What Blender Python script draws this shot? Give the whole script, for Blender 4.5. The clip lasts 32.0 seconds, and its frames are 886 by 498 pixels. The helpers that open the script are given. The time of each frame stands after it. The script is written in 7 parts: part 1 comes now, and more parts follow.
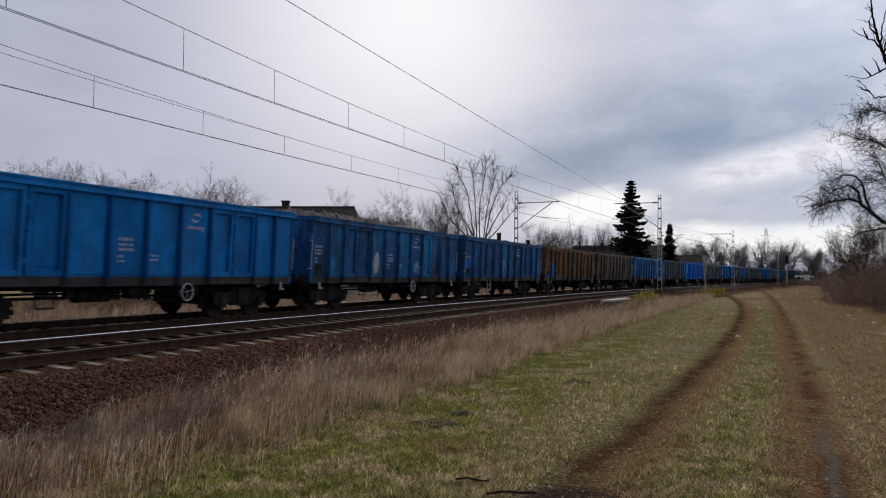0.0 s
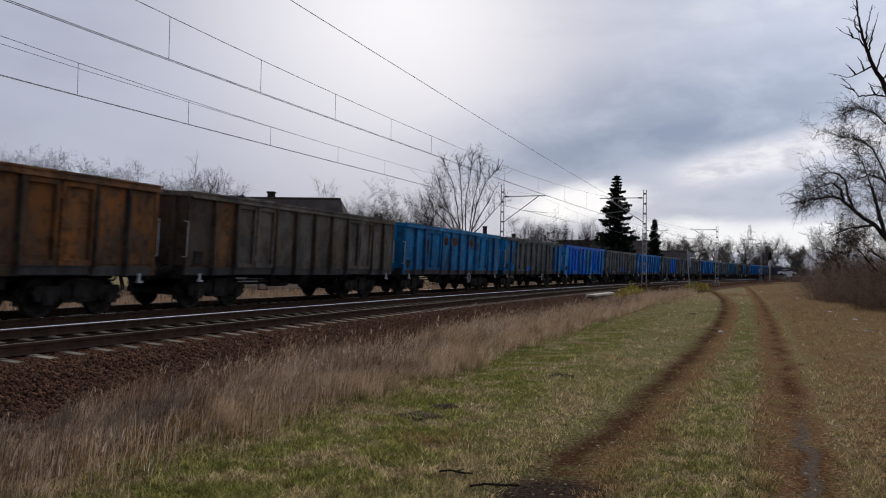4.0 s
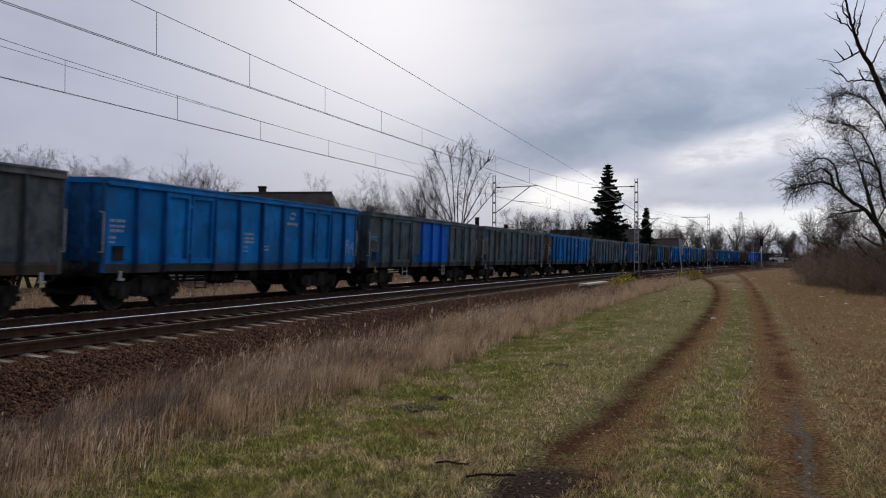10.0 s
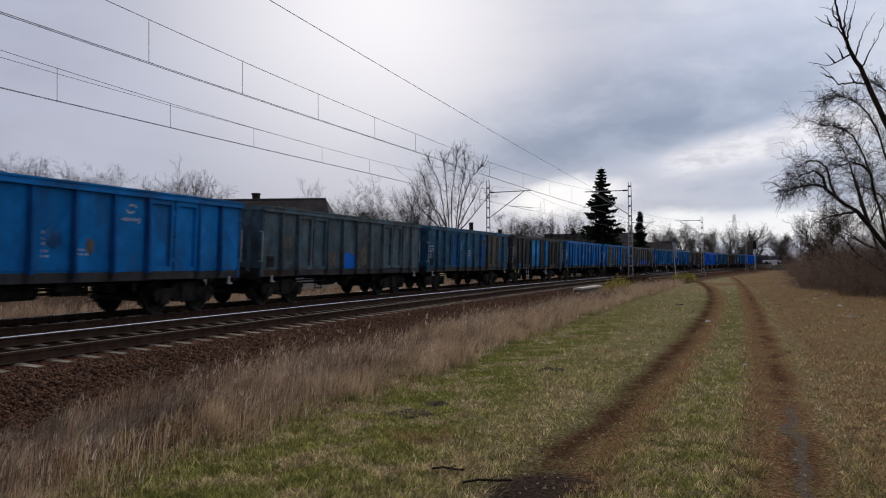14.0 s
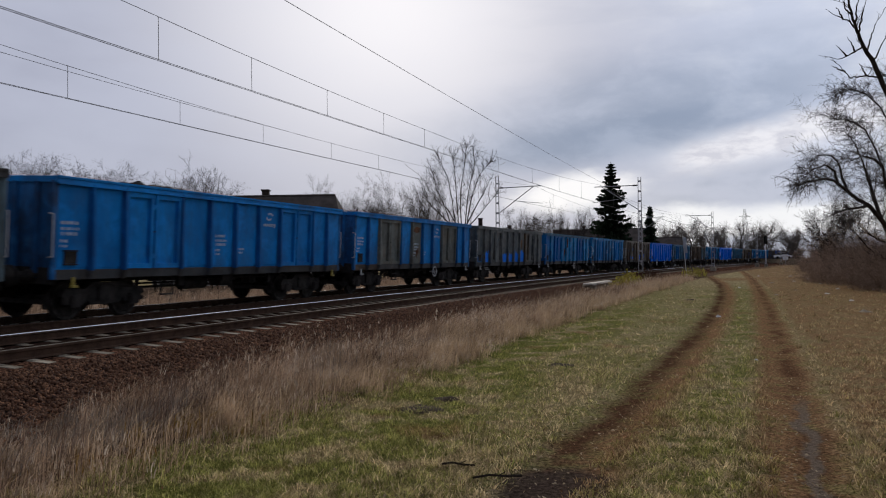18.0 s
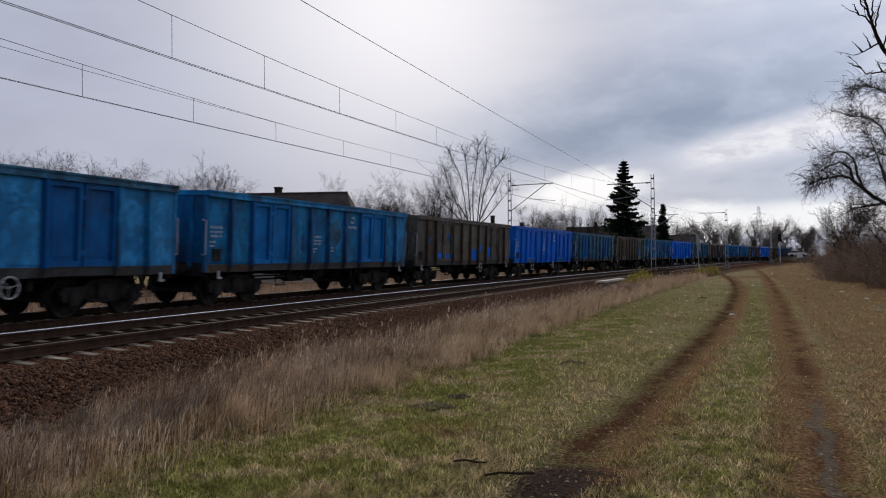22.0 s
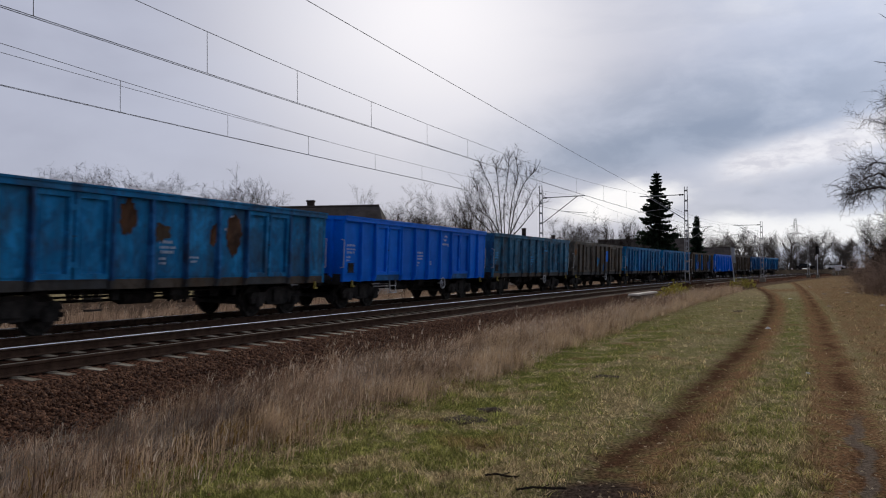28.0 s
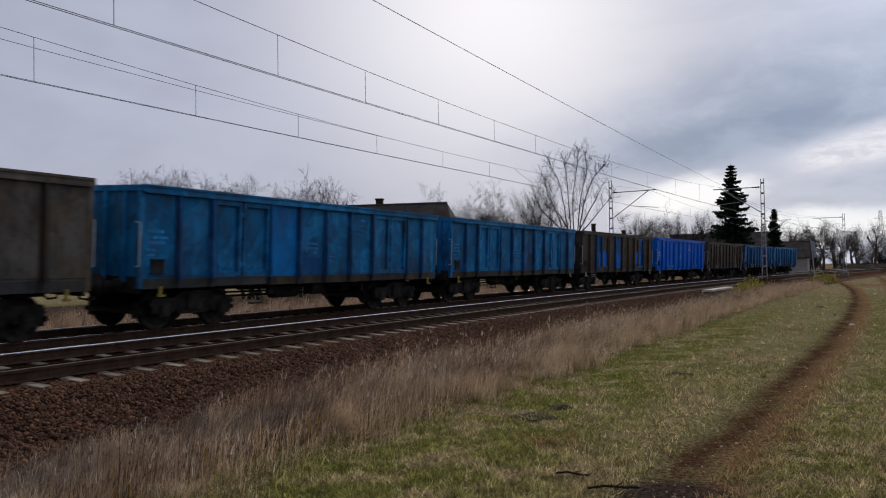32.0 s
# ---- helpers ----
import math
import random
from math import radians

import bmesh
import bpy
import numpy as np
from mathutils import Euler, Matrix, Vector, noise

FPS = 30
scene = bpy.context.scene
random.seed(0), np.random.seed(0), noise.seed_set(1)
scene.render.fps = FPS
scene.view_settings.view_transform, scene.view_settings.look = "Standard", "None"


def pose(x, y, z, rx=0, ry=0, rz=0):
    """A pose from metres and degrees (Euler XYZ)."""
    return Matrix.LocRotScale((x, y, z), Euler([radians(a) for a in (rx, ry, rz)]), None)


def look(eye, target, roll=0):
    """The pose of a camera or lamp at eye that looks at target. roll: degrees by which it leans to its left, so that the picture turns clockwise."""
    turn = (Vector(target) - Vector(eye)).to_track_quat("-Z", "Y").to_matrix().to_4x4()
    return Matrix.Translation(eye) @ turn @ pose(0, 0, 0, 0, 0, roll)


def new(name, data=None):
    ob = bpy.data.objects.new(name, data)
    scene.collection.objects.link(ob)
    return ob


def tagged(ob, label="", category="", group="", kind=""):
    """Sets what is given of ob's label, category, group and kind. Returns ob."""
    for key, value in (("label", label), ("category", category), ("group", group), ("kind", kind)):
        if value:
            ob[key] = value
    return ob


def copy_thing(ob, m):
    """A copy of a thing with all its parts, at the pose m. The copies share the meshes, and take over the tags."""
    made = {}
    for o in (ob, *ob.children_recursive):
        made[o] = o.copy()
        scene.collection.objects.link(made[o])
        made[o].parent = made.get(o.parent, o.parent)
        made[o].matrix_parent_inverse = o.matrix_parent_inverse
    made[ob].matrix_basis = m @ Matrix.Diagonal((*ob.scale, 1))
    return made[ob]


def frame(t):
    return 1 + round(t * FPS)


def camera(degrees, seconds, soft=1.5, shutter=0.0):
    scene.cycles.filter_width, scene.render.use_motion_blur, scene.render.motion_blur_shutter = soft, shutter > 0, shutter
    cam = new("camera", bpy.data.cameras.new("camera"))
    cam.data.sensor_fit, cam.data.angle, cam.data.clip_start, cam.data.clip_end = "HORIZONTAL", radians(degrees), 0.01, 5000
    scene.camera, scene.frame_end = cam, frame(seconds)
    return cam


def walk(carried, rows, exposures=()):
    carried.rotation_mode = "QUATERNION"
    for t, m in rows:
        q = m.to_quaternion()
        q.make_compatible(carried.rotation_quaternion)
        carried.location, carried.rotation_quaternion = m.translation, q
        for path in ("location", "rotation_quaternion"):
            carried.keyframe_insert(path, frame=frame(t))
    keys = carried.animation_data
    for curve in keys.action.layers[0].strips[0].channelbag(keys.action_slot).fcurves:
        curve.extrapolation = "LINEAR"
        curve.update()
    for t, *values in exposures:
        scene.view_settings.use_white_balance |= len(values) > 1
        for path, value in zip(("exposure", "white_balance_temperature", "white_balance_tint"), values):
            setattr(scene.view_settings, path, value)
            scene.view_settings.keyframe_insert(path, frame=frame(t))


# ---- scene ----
# The eye stands still on the grass and pans by hand; rail heads lie at ZR.
EYE = (0.0, 0.0, 1.6)


def aim(yaw, pitch, roll):
    """The hand-held camera's pose: yaw to the right and pitch up, in degrees."""
    a, b = radians(yaw), radians(pitch)
    way = Vector((math.sin(a) * math.cos(b), math.cos(a) * math.cos(b), math.sin(b)))
    return look(EYE, Vector(EYE) + 50 * way, roll)


cam = camera(58.498, 32.0, soft=1.1, shutter=0.25)
walk(cam, [
    (0.0, aim(-1.464, 1.888, 0.426)), (0.5, aim(-1.339, 1.832, 0.442)), (1.0, aim(-1.262, 1.752, 0.557)),
    (1.5, aim(-1.156, 1.666, 0.555)), (2.0, aim(-1.083, 1.660, 0.590)), (2.5, aim(-0.956, 1.645, 0.666)),
    (3.0, aim(-0.856, 1.597, 0.671)), (3.5, aim(-0.682, 1.484, 0.890)), (5.5, aim(0.347, 1.184, 0.650)),
    (6.0, aim(0.447, 1.129, 0.481)), (6.5, aim(0.478, 1.066, 0.337)), (7.0, aim(0.477, 0.982, 0.251)),
    (7.5, aim(0.352, 0.895, 0.228)), (8.0, aim(0.172, 0.835, 0.163)), (8.5, aim(0.062, 0.746, 0.042)),
    (9.0, aim(0.000, 0.674, 0.000)), (9.5, aim(0.075, 0.731, -0.031)), (10.0, aim(0.112, 0.797, 0.002)),
    (10.5, aim(0.148, 0.805, -0.065)), (11.0, aim(0.207, 0.802, 0.018)), (11.5, aim(0.311, 0.791, 0.006)),
    (12.0, aim(0.415, 0.780, -0.033)), (12.5, aim(0.492, 0.836, -0.003)), (13.0, aim(0.517, 0.870, -0.060)),
    (13.5, aim(0.567, 1.016, -0.268)), (14.0, aim(0.524, 1.187, -0.496)), (14.5, aim(0.400, 1.300, -0.528)),
    (16.5, aim(0.077, 1.087, -0.912)), (17.0, aim(-0.029, 0.979, -0.809)), (17.5, aim(-0.087, 0.877, -0.697)),
    (18.0, aim(-0.154, 0.883, -0.644)), (18.5, aim(-0.134, 0.894, -0.622)), (19.0, aim(-0.126, 0.933, -0.693)),
    (19.5, aim(-0.203, 0.878, -0.686)), (20.0, aim(-0.289, 0.814, -0.735)), (20.5, aim(-0.397, 0.765, -0.592)),
    (21.0, aim(-0.578, 0.720, -0.523)), (21.5, aim(-0.857, 0.731, -0.570)), (22.0, aim(-1.034, 0.710, -0.603)),
    (22.5, aim(-1.132, 0.710, -0.576)), (23.0, aim(-1.220, 0.723, -0.576)), (23.5, aim(-1.327, 0.857, -0.543)),
    (24.0, aim(-1.517, 1.041, -0.606)), (24.5, aim(-1.887, 1.217, -0.516)), (25.0, aim(-2.218, 1.426, -0.546)),
    (25.5, aim(-2.473, 1.554, -0.701)), (27.5, aim(-3.097, 1.688, -0.658)), (28.0, aim(-3.278, 1.651, -0.566)),
    (28.5, aim(-3.697, 1.634, -0.673)), (29.0, aim(-4.217, 1.589, -0.848)), (29.5, aim(-4.515, 1.596, -0.795)),
    (30.0, aim(-4.828, 1.634, -0.863)), (30.5, aim(-5.184, 1.600, -0.969)), (31.0, aim(-5.733, 1.578, -1.065)),
    (31.5, aim(-6.775, 1.532, -0.931)), (32.0, aim(-8.226, 1.490, -0.973)),
])

# ---- light ----
SUN_AZ, SUN_EL = -2.0, 24.0
sun_way = Vector((math.sin(radians(SUN_AZ)) * math.cos(radians(SUN_EL)), math.cos(radians(SUN_AZ)) * math.cos(radians(SUN_EL)), math.sin(radians(SUN_EL))))


class Nodes:
    """A small writer of node trees."""

    def __init__(self, tree):
        self.t = tree
        tree.nodes.clear()

    def add(self, kind, **sets):
        n = self.t.nodes.new(kind)
        for k, v in sets.items():
            if k == "op":
                n.operation = v
            elif k == "blend":
                n.blend_type = v
        return n

    def put(self, sock, v):
        if isinstance(v, bpy.types.NodeSocket):
            self.t.links.new(v, sock)
        elif isinstance(v, (tuple, list)) and len(v) == 3 and sock.type == "RGBA":
            sock.default_value = (*v, 1)
        else:
            sock.default_value = v

    def math(self, op, a, b=0.0, c=None, clamp=False):
        n = self.add("ShaderNodeMath", op=op)
        n.use_clamp = clamp
        self.put(n.inputs[0], a)
        self.put(n.inputs[1], b)
        if c is not None:
            self.put(n.inputs[2], c)
        return n.outputs[0]

    def ramp(self, v, lo, hi, a=0.0, b=1.0, smooth=True):
        n = self.add("ShaderNodeMapRange")
        n.interpolation_type = "SMOOTHSTEP" if smooth else "LINEAR"
        for i, x in enumerate((v, lo, hi, a, b)):
            self.put(n.inputs[i], x)
        return n.outputs[0]

    def mix(self, f, a, b, blend="MIX"):
        n = self.add("ShaderNodeMix")
        n.data_type, n.blend_type = "RGBA", blend
        self.put(n.inputs[0], f)
        self.put(n.inputs[6], a)
        self.put(n.inputs[7], b)
        return n.outputs[2]

    def noise(self, vec, scale, detail=4.0, rough=0.55, warp=0.0):
        n = self.add("ShaderNodeTexNoise")
        if vec is not None:
            self.put(n.inputs["Vector"], vec)
        n.inputs["Scale"].default_value, n.inputs["Detail"].default_value = scale, detail
        n.inputs["Roughness"].default_value, n.inputs["Distortion"].default_value = rough, warp
        return n.outputs["Fac"]

    def place(self, vec, scale=(1, 1, 1), loc=(0, 0, 0), rot=(0, 0, 0)):
        n = self.add("ShaderNodeMapping")
        self.put(n.inputs[0], vec)
        n.inputs[1].default_value, n.inputs[2].default_value, n.inputs[3].default_value = loc, rot, scale
        return n.outputs[0]


def sky():
    """A winter overcast: a veil brightened by the hidden sun, a blue-grey bank to its right, a broken bright strip low down."""
    world = bpy.data.worlds.new("sky")
    scene.world = world
    world.use_nodes = True
    n = Nodes(world.node_tree)
    way = n.add("ShaderNodeTexCoord").outputs["Generated"]
    sep = n.add("ShaderNodeSeparateXYZ")
    n.put(sep.inputs[0], way)
    x, y, z = sep.outputs
    az, el = n.math("ARCTAN2", x, y), n.math("ARCSINE", z)
    soft = n.noise(n.place(way, (1.8, 1.8, 4.4), (3.1, 0.4, 0)), 1.5, 6, 0.5, 0.15)
    fine = n.noise(n.place(way, (3.0, 3.0, 6.0), (1.7, 5.2, 2)), 2.6, 7, 0.52, 0.1)
    puff = n.math("SUBTRACT", n.math("ADD", n.math("MULTIPLY", soft, 0.65), n.math("MULTIPLY", fine, 0.35)), 0.5)
    # cloud edges are torn by two sizes of billows
    tear = n.noise(n.place(way, (1, 1, 2.1), (5.3, 1.1, 0.7)), 9.0, 8, 0.58, 0.25)
    wisp = n.noise(n.place(way, (1, 1, 2.6), (2.2, 7.1, 4.0)), 30.0, 7, 0.6, 0.2)
    rag = n.math("ADD", n.math("MULTIPLY", n.math("SUBTRACT", tear, 0.5), 0.72), n.math("MULTIPLY", n.math("SUBTRACT", wisp, 0.5), 0.28))

    def spot(a0, e0, ra, re, jag, slope=0.0, torn=0.0):
        """Distance from the middle of a cloud, 1 at its rim."""
        da = n.math("DIVIDE", n.math("SUBTRACT", az, a0), ra)
        rise = n.math("MULTIPLY", n.math("SUBTRACT", az, a0), slope)
        de = n.math("DIVIDE", n.math("SUBTRACT", n.math("SUBTRACT", el, e0), rise), re)
        r = n.math("ADD", n.math("MULTIPLY", da, da), n.math("MULTIPLY", de, de))
        r = n.math("ADD", n.math("SQRT", r), n.math("MULTIPLY", puff, jag))
        return n.math("ADD", r, n.math("MULTIPLY", rag, torn)) if torn else r

    def lay(colour, mask, share, tone):
        return n.mix(n.math("MULTIPLY", mask, share), colour, tone)

    # the veil
    veil = n.mix(n.ramp(puff, -0.16, 0.16), (0.395, 0.415, 0.525), (0.48, 0.505, 0.625))
    # light through the veil in front of the sun
    halo = n.ramp(spot(-0.07, 0.33, 0.40, 0.34, 0.35), 1.0, 0.0)
    veil = lay(veil, halo, 0.95, (0.95, 0.935, 0.98))
    # clearer blue-grey air to the right of the sun
    right = n.math("MULTIPLY", n.ramp(az, 0.10, 0.42), n.ramp(az, 2.2, 1.2))
    veil = lay(veil, right, 0.75, n.mix(n.ramp(n.math("ADD", puff, n.math("MULTIPLY", rag, 0.4)), -0.1, 0.14), (0.66, 0.72, 0.88), (0.90, 0.925, 1.0)))
    # soft streaks in the veil
    streak = n.noise(n.place(way, (1.2, 1.2, 6.5), (8.0, 2.0, 1.3), (0.0, -0.22, 0.0)), 3.2, 6, 0.55, 0.3)
    veil = lay(veil, n.math("MULTIPLY", n.ramp(streak, 0.48, 0.62), n.math("MULTIPLY", n.ramp(el, 0.10, 0.2), n.ramp(az, 0.0, 0.22))), 0.15, (0.40, 0.44, 0.56))
    # the cloud bank, sharp below and feathered above
    upper = n.ramp(spot(0.23, 0.178, 0.28, 0.068, 0.9, 0.14, 0.4), 1.35, 0.30)
    veil = lay(veil, upper, 0.62, n.mix(n.ramp(tear, 0.36, 0.64), (0.25, 0.318, 0.45), (0.385, 0.452, 0.60)))
    core = n.ramp(spot(0.21, 0.150, 0.19, 0.033, 0.6, 0.14, 0.6), 1.3, 0.30)
    veil = lay(veil, core, 0.62, n.mix(n.ramp(tear, 0.36, 0.64), (0.20, 0.266, 0.395), (0.285, 0.354, 0.49)))
    # the grey layer under the bank
    under = n.ramp(spot(0.36, 0.088, 0.22, 0.036, 1.0, 0.0, 0.9), 1.25, 0.45)
    veil = lay(veil, under, 0.75, n.mix(n.ramp(tear, 0.38, 0.62), (0.36, 0.40, 0.50), (0.50, 0.53, 0.64)))
    # sunlit billows along the bank's lower rim
    lit = n.ramp(spot(0.40, 0.137, 0.19, 0.027, 0.5, 0.20, 2.2), 1.2, 0.35)
    veil = lay(veil, lit, 0.90, n.mix(n.ramp(wisp, 0.35, 0.65), (0.66, 0.66, 0.74), (0.90, 0.89, 0.94)))
    # the bright gap near the sun's foot, and the white strip over the woods
    gap = n.ramp(spot(0.168, 0.086, 0.095, 0.025, 0.3, 0.12, 1.7), 1.2, 0.35)
    wide = n.ramp(spot(0.15, 0.070, 0.20, 0.045, 0.4, 0.0, 0.9), 1.2, 0.2)
    veil = lay(veil, wide, 0.33, (0.72, 0.73, 0.80))
    veil = lay(veil, gap, 1.0, (0.97, 0.965, 0.985))
    edge = n.math("ADD", el, n.math("MULTIPLY", rag, 0.05))
    strip = n.math("MULTIPLY", n.ramp(edge, 0.016, 0.030), n.ramp(edge, 0.072, 0.052))
    strip = n.math("MULTIPLY", n.math("MULTIPLY", strip, n.ramp(az, 0.16, 0.28)), n.ramp(az, 1.3, 0.8))
    veil = lay(veil, strip, 0.95, (0.93, 0.94, 0.97))
    # the unseen sky behind the onlooker is dimmed to darken the train's near side
    veil = n.mix(1.0, veil, n.mix(n.ramp(y, 0.45, -0.35), (1, 1, 1), (0.56, 0.56, 0.57)), "MULTIPLY")
    clear = n.add("ShaderNodeTexSky")
    clear.sky_type, clear.sun_disc = "NISHITA", False
    clear.sun_elevation, clear.sun_rotation = radians(SUN_EL), radians(SUN_AZ)
    blue = n.mix(1.0, clear.outputs[0], (0.06, 0.06, 0.06), "MULTIPLY")
    tone = n.mix(0.06, veil, blue)
    tone = n.mix(n.ramp(z, -0.02, 0.0), (0.10, 0.10, 0.085), tone)
    back = n.add("ShaderNodeBackground")
    n.put(back.inputs[0], tone)
    back.inputs[1].default_value = 1.0
    out = n.add("ShaderNodeOutputWorld")
    n.put(out.inputs[0], back.outputs[0])


sky()
lamp = bpy.data.lights.new("sun", "SUN")
lamp.energy, lamp.angle, lamp.color = 2.2, radians(18), (1.0, 0.95, 0.86)
sun = new("sun", lamp)
sun.matrix_world = look(30 * sun_way, (0, 0, 0))
scene.view_settings.exposure = 0.0

# ---- materials ----
def surface(name, rough=0.8, metal=0.0):
    m = bpy.data.materials.new(name)
    m.use_nodes = True
    n = Nodes(m.node_tree)
    shader = n.add("ShaderNodeBsdfPrincipled")
    shader.inputs["Roughness"].default_value, shader.inputs["Metallic"].default_value = rough, metal
    if rough >= 0.7:
        shader.inputs["Specular IOR Level"].default_value = 0.12
    if rough >= 0.9:
        shader.inputs["Specular IOR Level"].default_value = 0.03
    out = n.add("ShaderNodeOutputMaterial")
    n.put(out.inputs[0], shader.outputs[0])
    return m, n, shader


def bump(n, shader, height, strength=0.4, distance=0.02):
    b = n.add("ShaderNodeBump")
    b.inputs["Strength"].default_value, b.inputs["Distance"].default_value = strength, distance
    n.put(b.inputs["Height"], height)
    n.put(shader.inputs["Normal"], b.outputs[0])


def grainy(name, dark, light, scale=6.0, rough=0.85, metal=0.0, relief=0.3, fine=60.0, varied=0.0):
    """A plain weathered surface: stains at one scale, grain at another."""
    m, n, shader = surface(name, rough, metal)
    where = n.add("ShaderNodeTexCoord").outputs["Object"]
    a, b = n.noise(where, scale, 5, 0.6), n.noise(where, fine, 3, 0.6)
    f = n.math("ADD", n.math("MULTIPLY", a, 0.7), n.math("MULTIPLY", b, 0.3))
    colour = n.mix(n.ramp(f, 0.3, 0.7), dark, light)
    if varied:
        r = n.add("ShaderNodeObjectInfo").outputs["Random"]
        colour = n.mix(1.0, colour, n.mix(r, (1 - varied,) * 3, (1 + varied,) * 3), "MULTIPLY")
    n.put(shader.inputs["Base Color"], colour)
    bump(n, shader, b, relief, 0.01)
    return m


def wagon_paint(name, dark, light, rust=0.3, grime=0.5, rough=0.55, ghost=None, worn=0.5):
    """Old wagon enamel: streaks that run down, rust blooms, soot low on the sheet."""
    dark, light = (tuple(min(0.85, 1.22 * q) for q in c) for c in (dark, light))
    m, n, shader = surface(name, rough)
    shader.inputs["Specular IOR Level"].default_value = 0.07
    co = n.add("ShaderNodeTexCoord").outputs["Object"]
    shift = n.add("ShaderNodeObjectInfo").outputs["Random"]
    lift = n.add("ShaderNodeCombineXYZ")
    n.put(lift.inputs[0], n.math("MULTIPLY", shift, 40.0))
    n.put(lift.inputs[2], n.math("MULTIPLY", shift, 17.0))
    add = n.add("ShaderNodeVectorMath", op="ADD")
    n.put(add.inputs[0], co)
    n.put(add.inputs[1], lift.outputs[0])
    p = add.outputs[0]
    fade = n.noise(p, 1.1, 5, 0.6, 0.3)
    streak = n.noise(n.place(p, (7.0, 7.0, 0.5)), 1.6, 4, 0.6)
    spots = n.noise(p, 2.3, 8, 0.68, 0.4)
    colour = n.mix(n.ramp(n.math("ADD", n.math("MULTIPLY", fade, 0.6), n.math("MULTIPLY", streak, 0.4)), 0.32, 0.68), dark, light)
    # an older or a sun-bleached coat shows through in blotches
    old = n.noise(n.place(p, (1, 1, 0.8), (9, 3, 5)), 1.5, 6, 0.6, 0.8)
    colour = n.mix(n.math("MULTIPLY", n.ramp(old, 0.46, 0.62), worn), colour, ghost or tuple(1.7 * q + 0.012 for q in light))
    colour = n.mix(1.0, colour, n.mix(shift, (0.78, 0.8, 0.82), (1.15, 1.12, 1.1)), "MULTIPLY")
    soot = n.math("MULTIPLY", n.ramp(streak, 0.42, 0.72), grime)
    colour = n.mix(soot, colour, (0.030, 0.029, 0.028))
    # dried coal dust in broad clouds, and scuffs where loaders have rubbed
    dust = n.math("MULTIPLY", n.ramp(n.noise(n.place(p, (1, 1, 0.6), (4, 1, 8)), 0.8, 5, 0.62, 0.6), 0.46, 0.66), min(0.75, grime * 1.3))
    colour = n.mix(dust, colour, (0.045, 0.044, 0.043))
    scuff = n.math("MULTIPLY", n.ramp(n.noise(n.place(p, (3, 3, 5), (2, 7, 3)), 2.2, 6, 0.7), 0.62, 0.70), 0.35)
    colour = n.mix(scuff, colour, n.mix(1.0, colour, (1.9, 1.8, 1.6), "MULTIPLY"))
    # scabs where the coat has blackened
    scab = n.math("MULTIPLY", n.ramp(n.noise(n.place(p, (1, 1, 0.75), (6, 2, 1)), 3.4, 7, 0.68, 0.5), 0.50, 0.60), min(0.65, rust * 1.1))
    colour = n.mix(scab, colour, n.mix(0.5, n.mix(1.0, colour, (0.45, 0.42, 0.40), "MULTIPLY"), (0.050, 0.034, 0.024)))
    corroded = n.ramp(spots, 0.72 - 0.2 * rust, 0.80 - 0.2 * rust)
    colour = n.mix(corroded, colour, n.mix(n.noise(p, 9, 4, 0.6), (0.05, 0.022, 0.012), (0.20, 0.085, 0.035)))
    n.put(shader.inputs["Base Color"], colour)
    n.put(shader.inputs["Roughness"], n.ramp(corroded, 0.0, 1.0, rough, 0.9))
    bump(n, shader, n.math("ADD", n.math("MULTIPLY", fade, 2.0), spots), 0.25, 0.02)
    return m


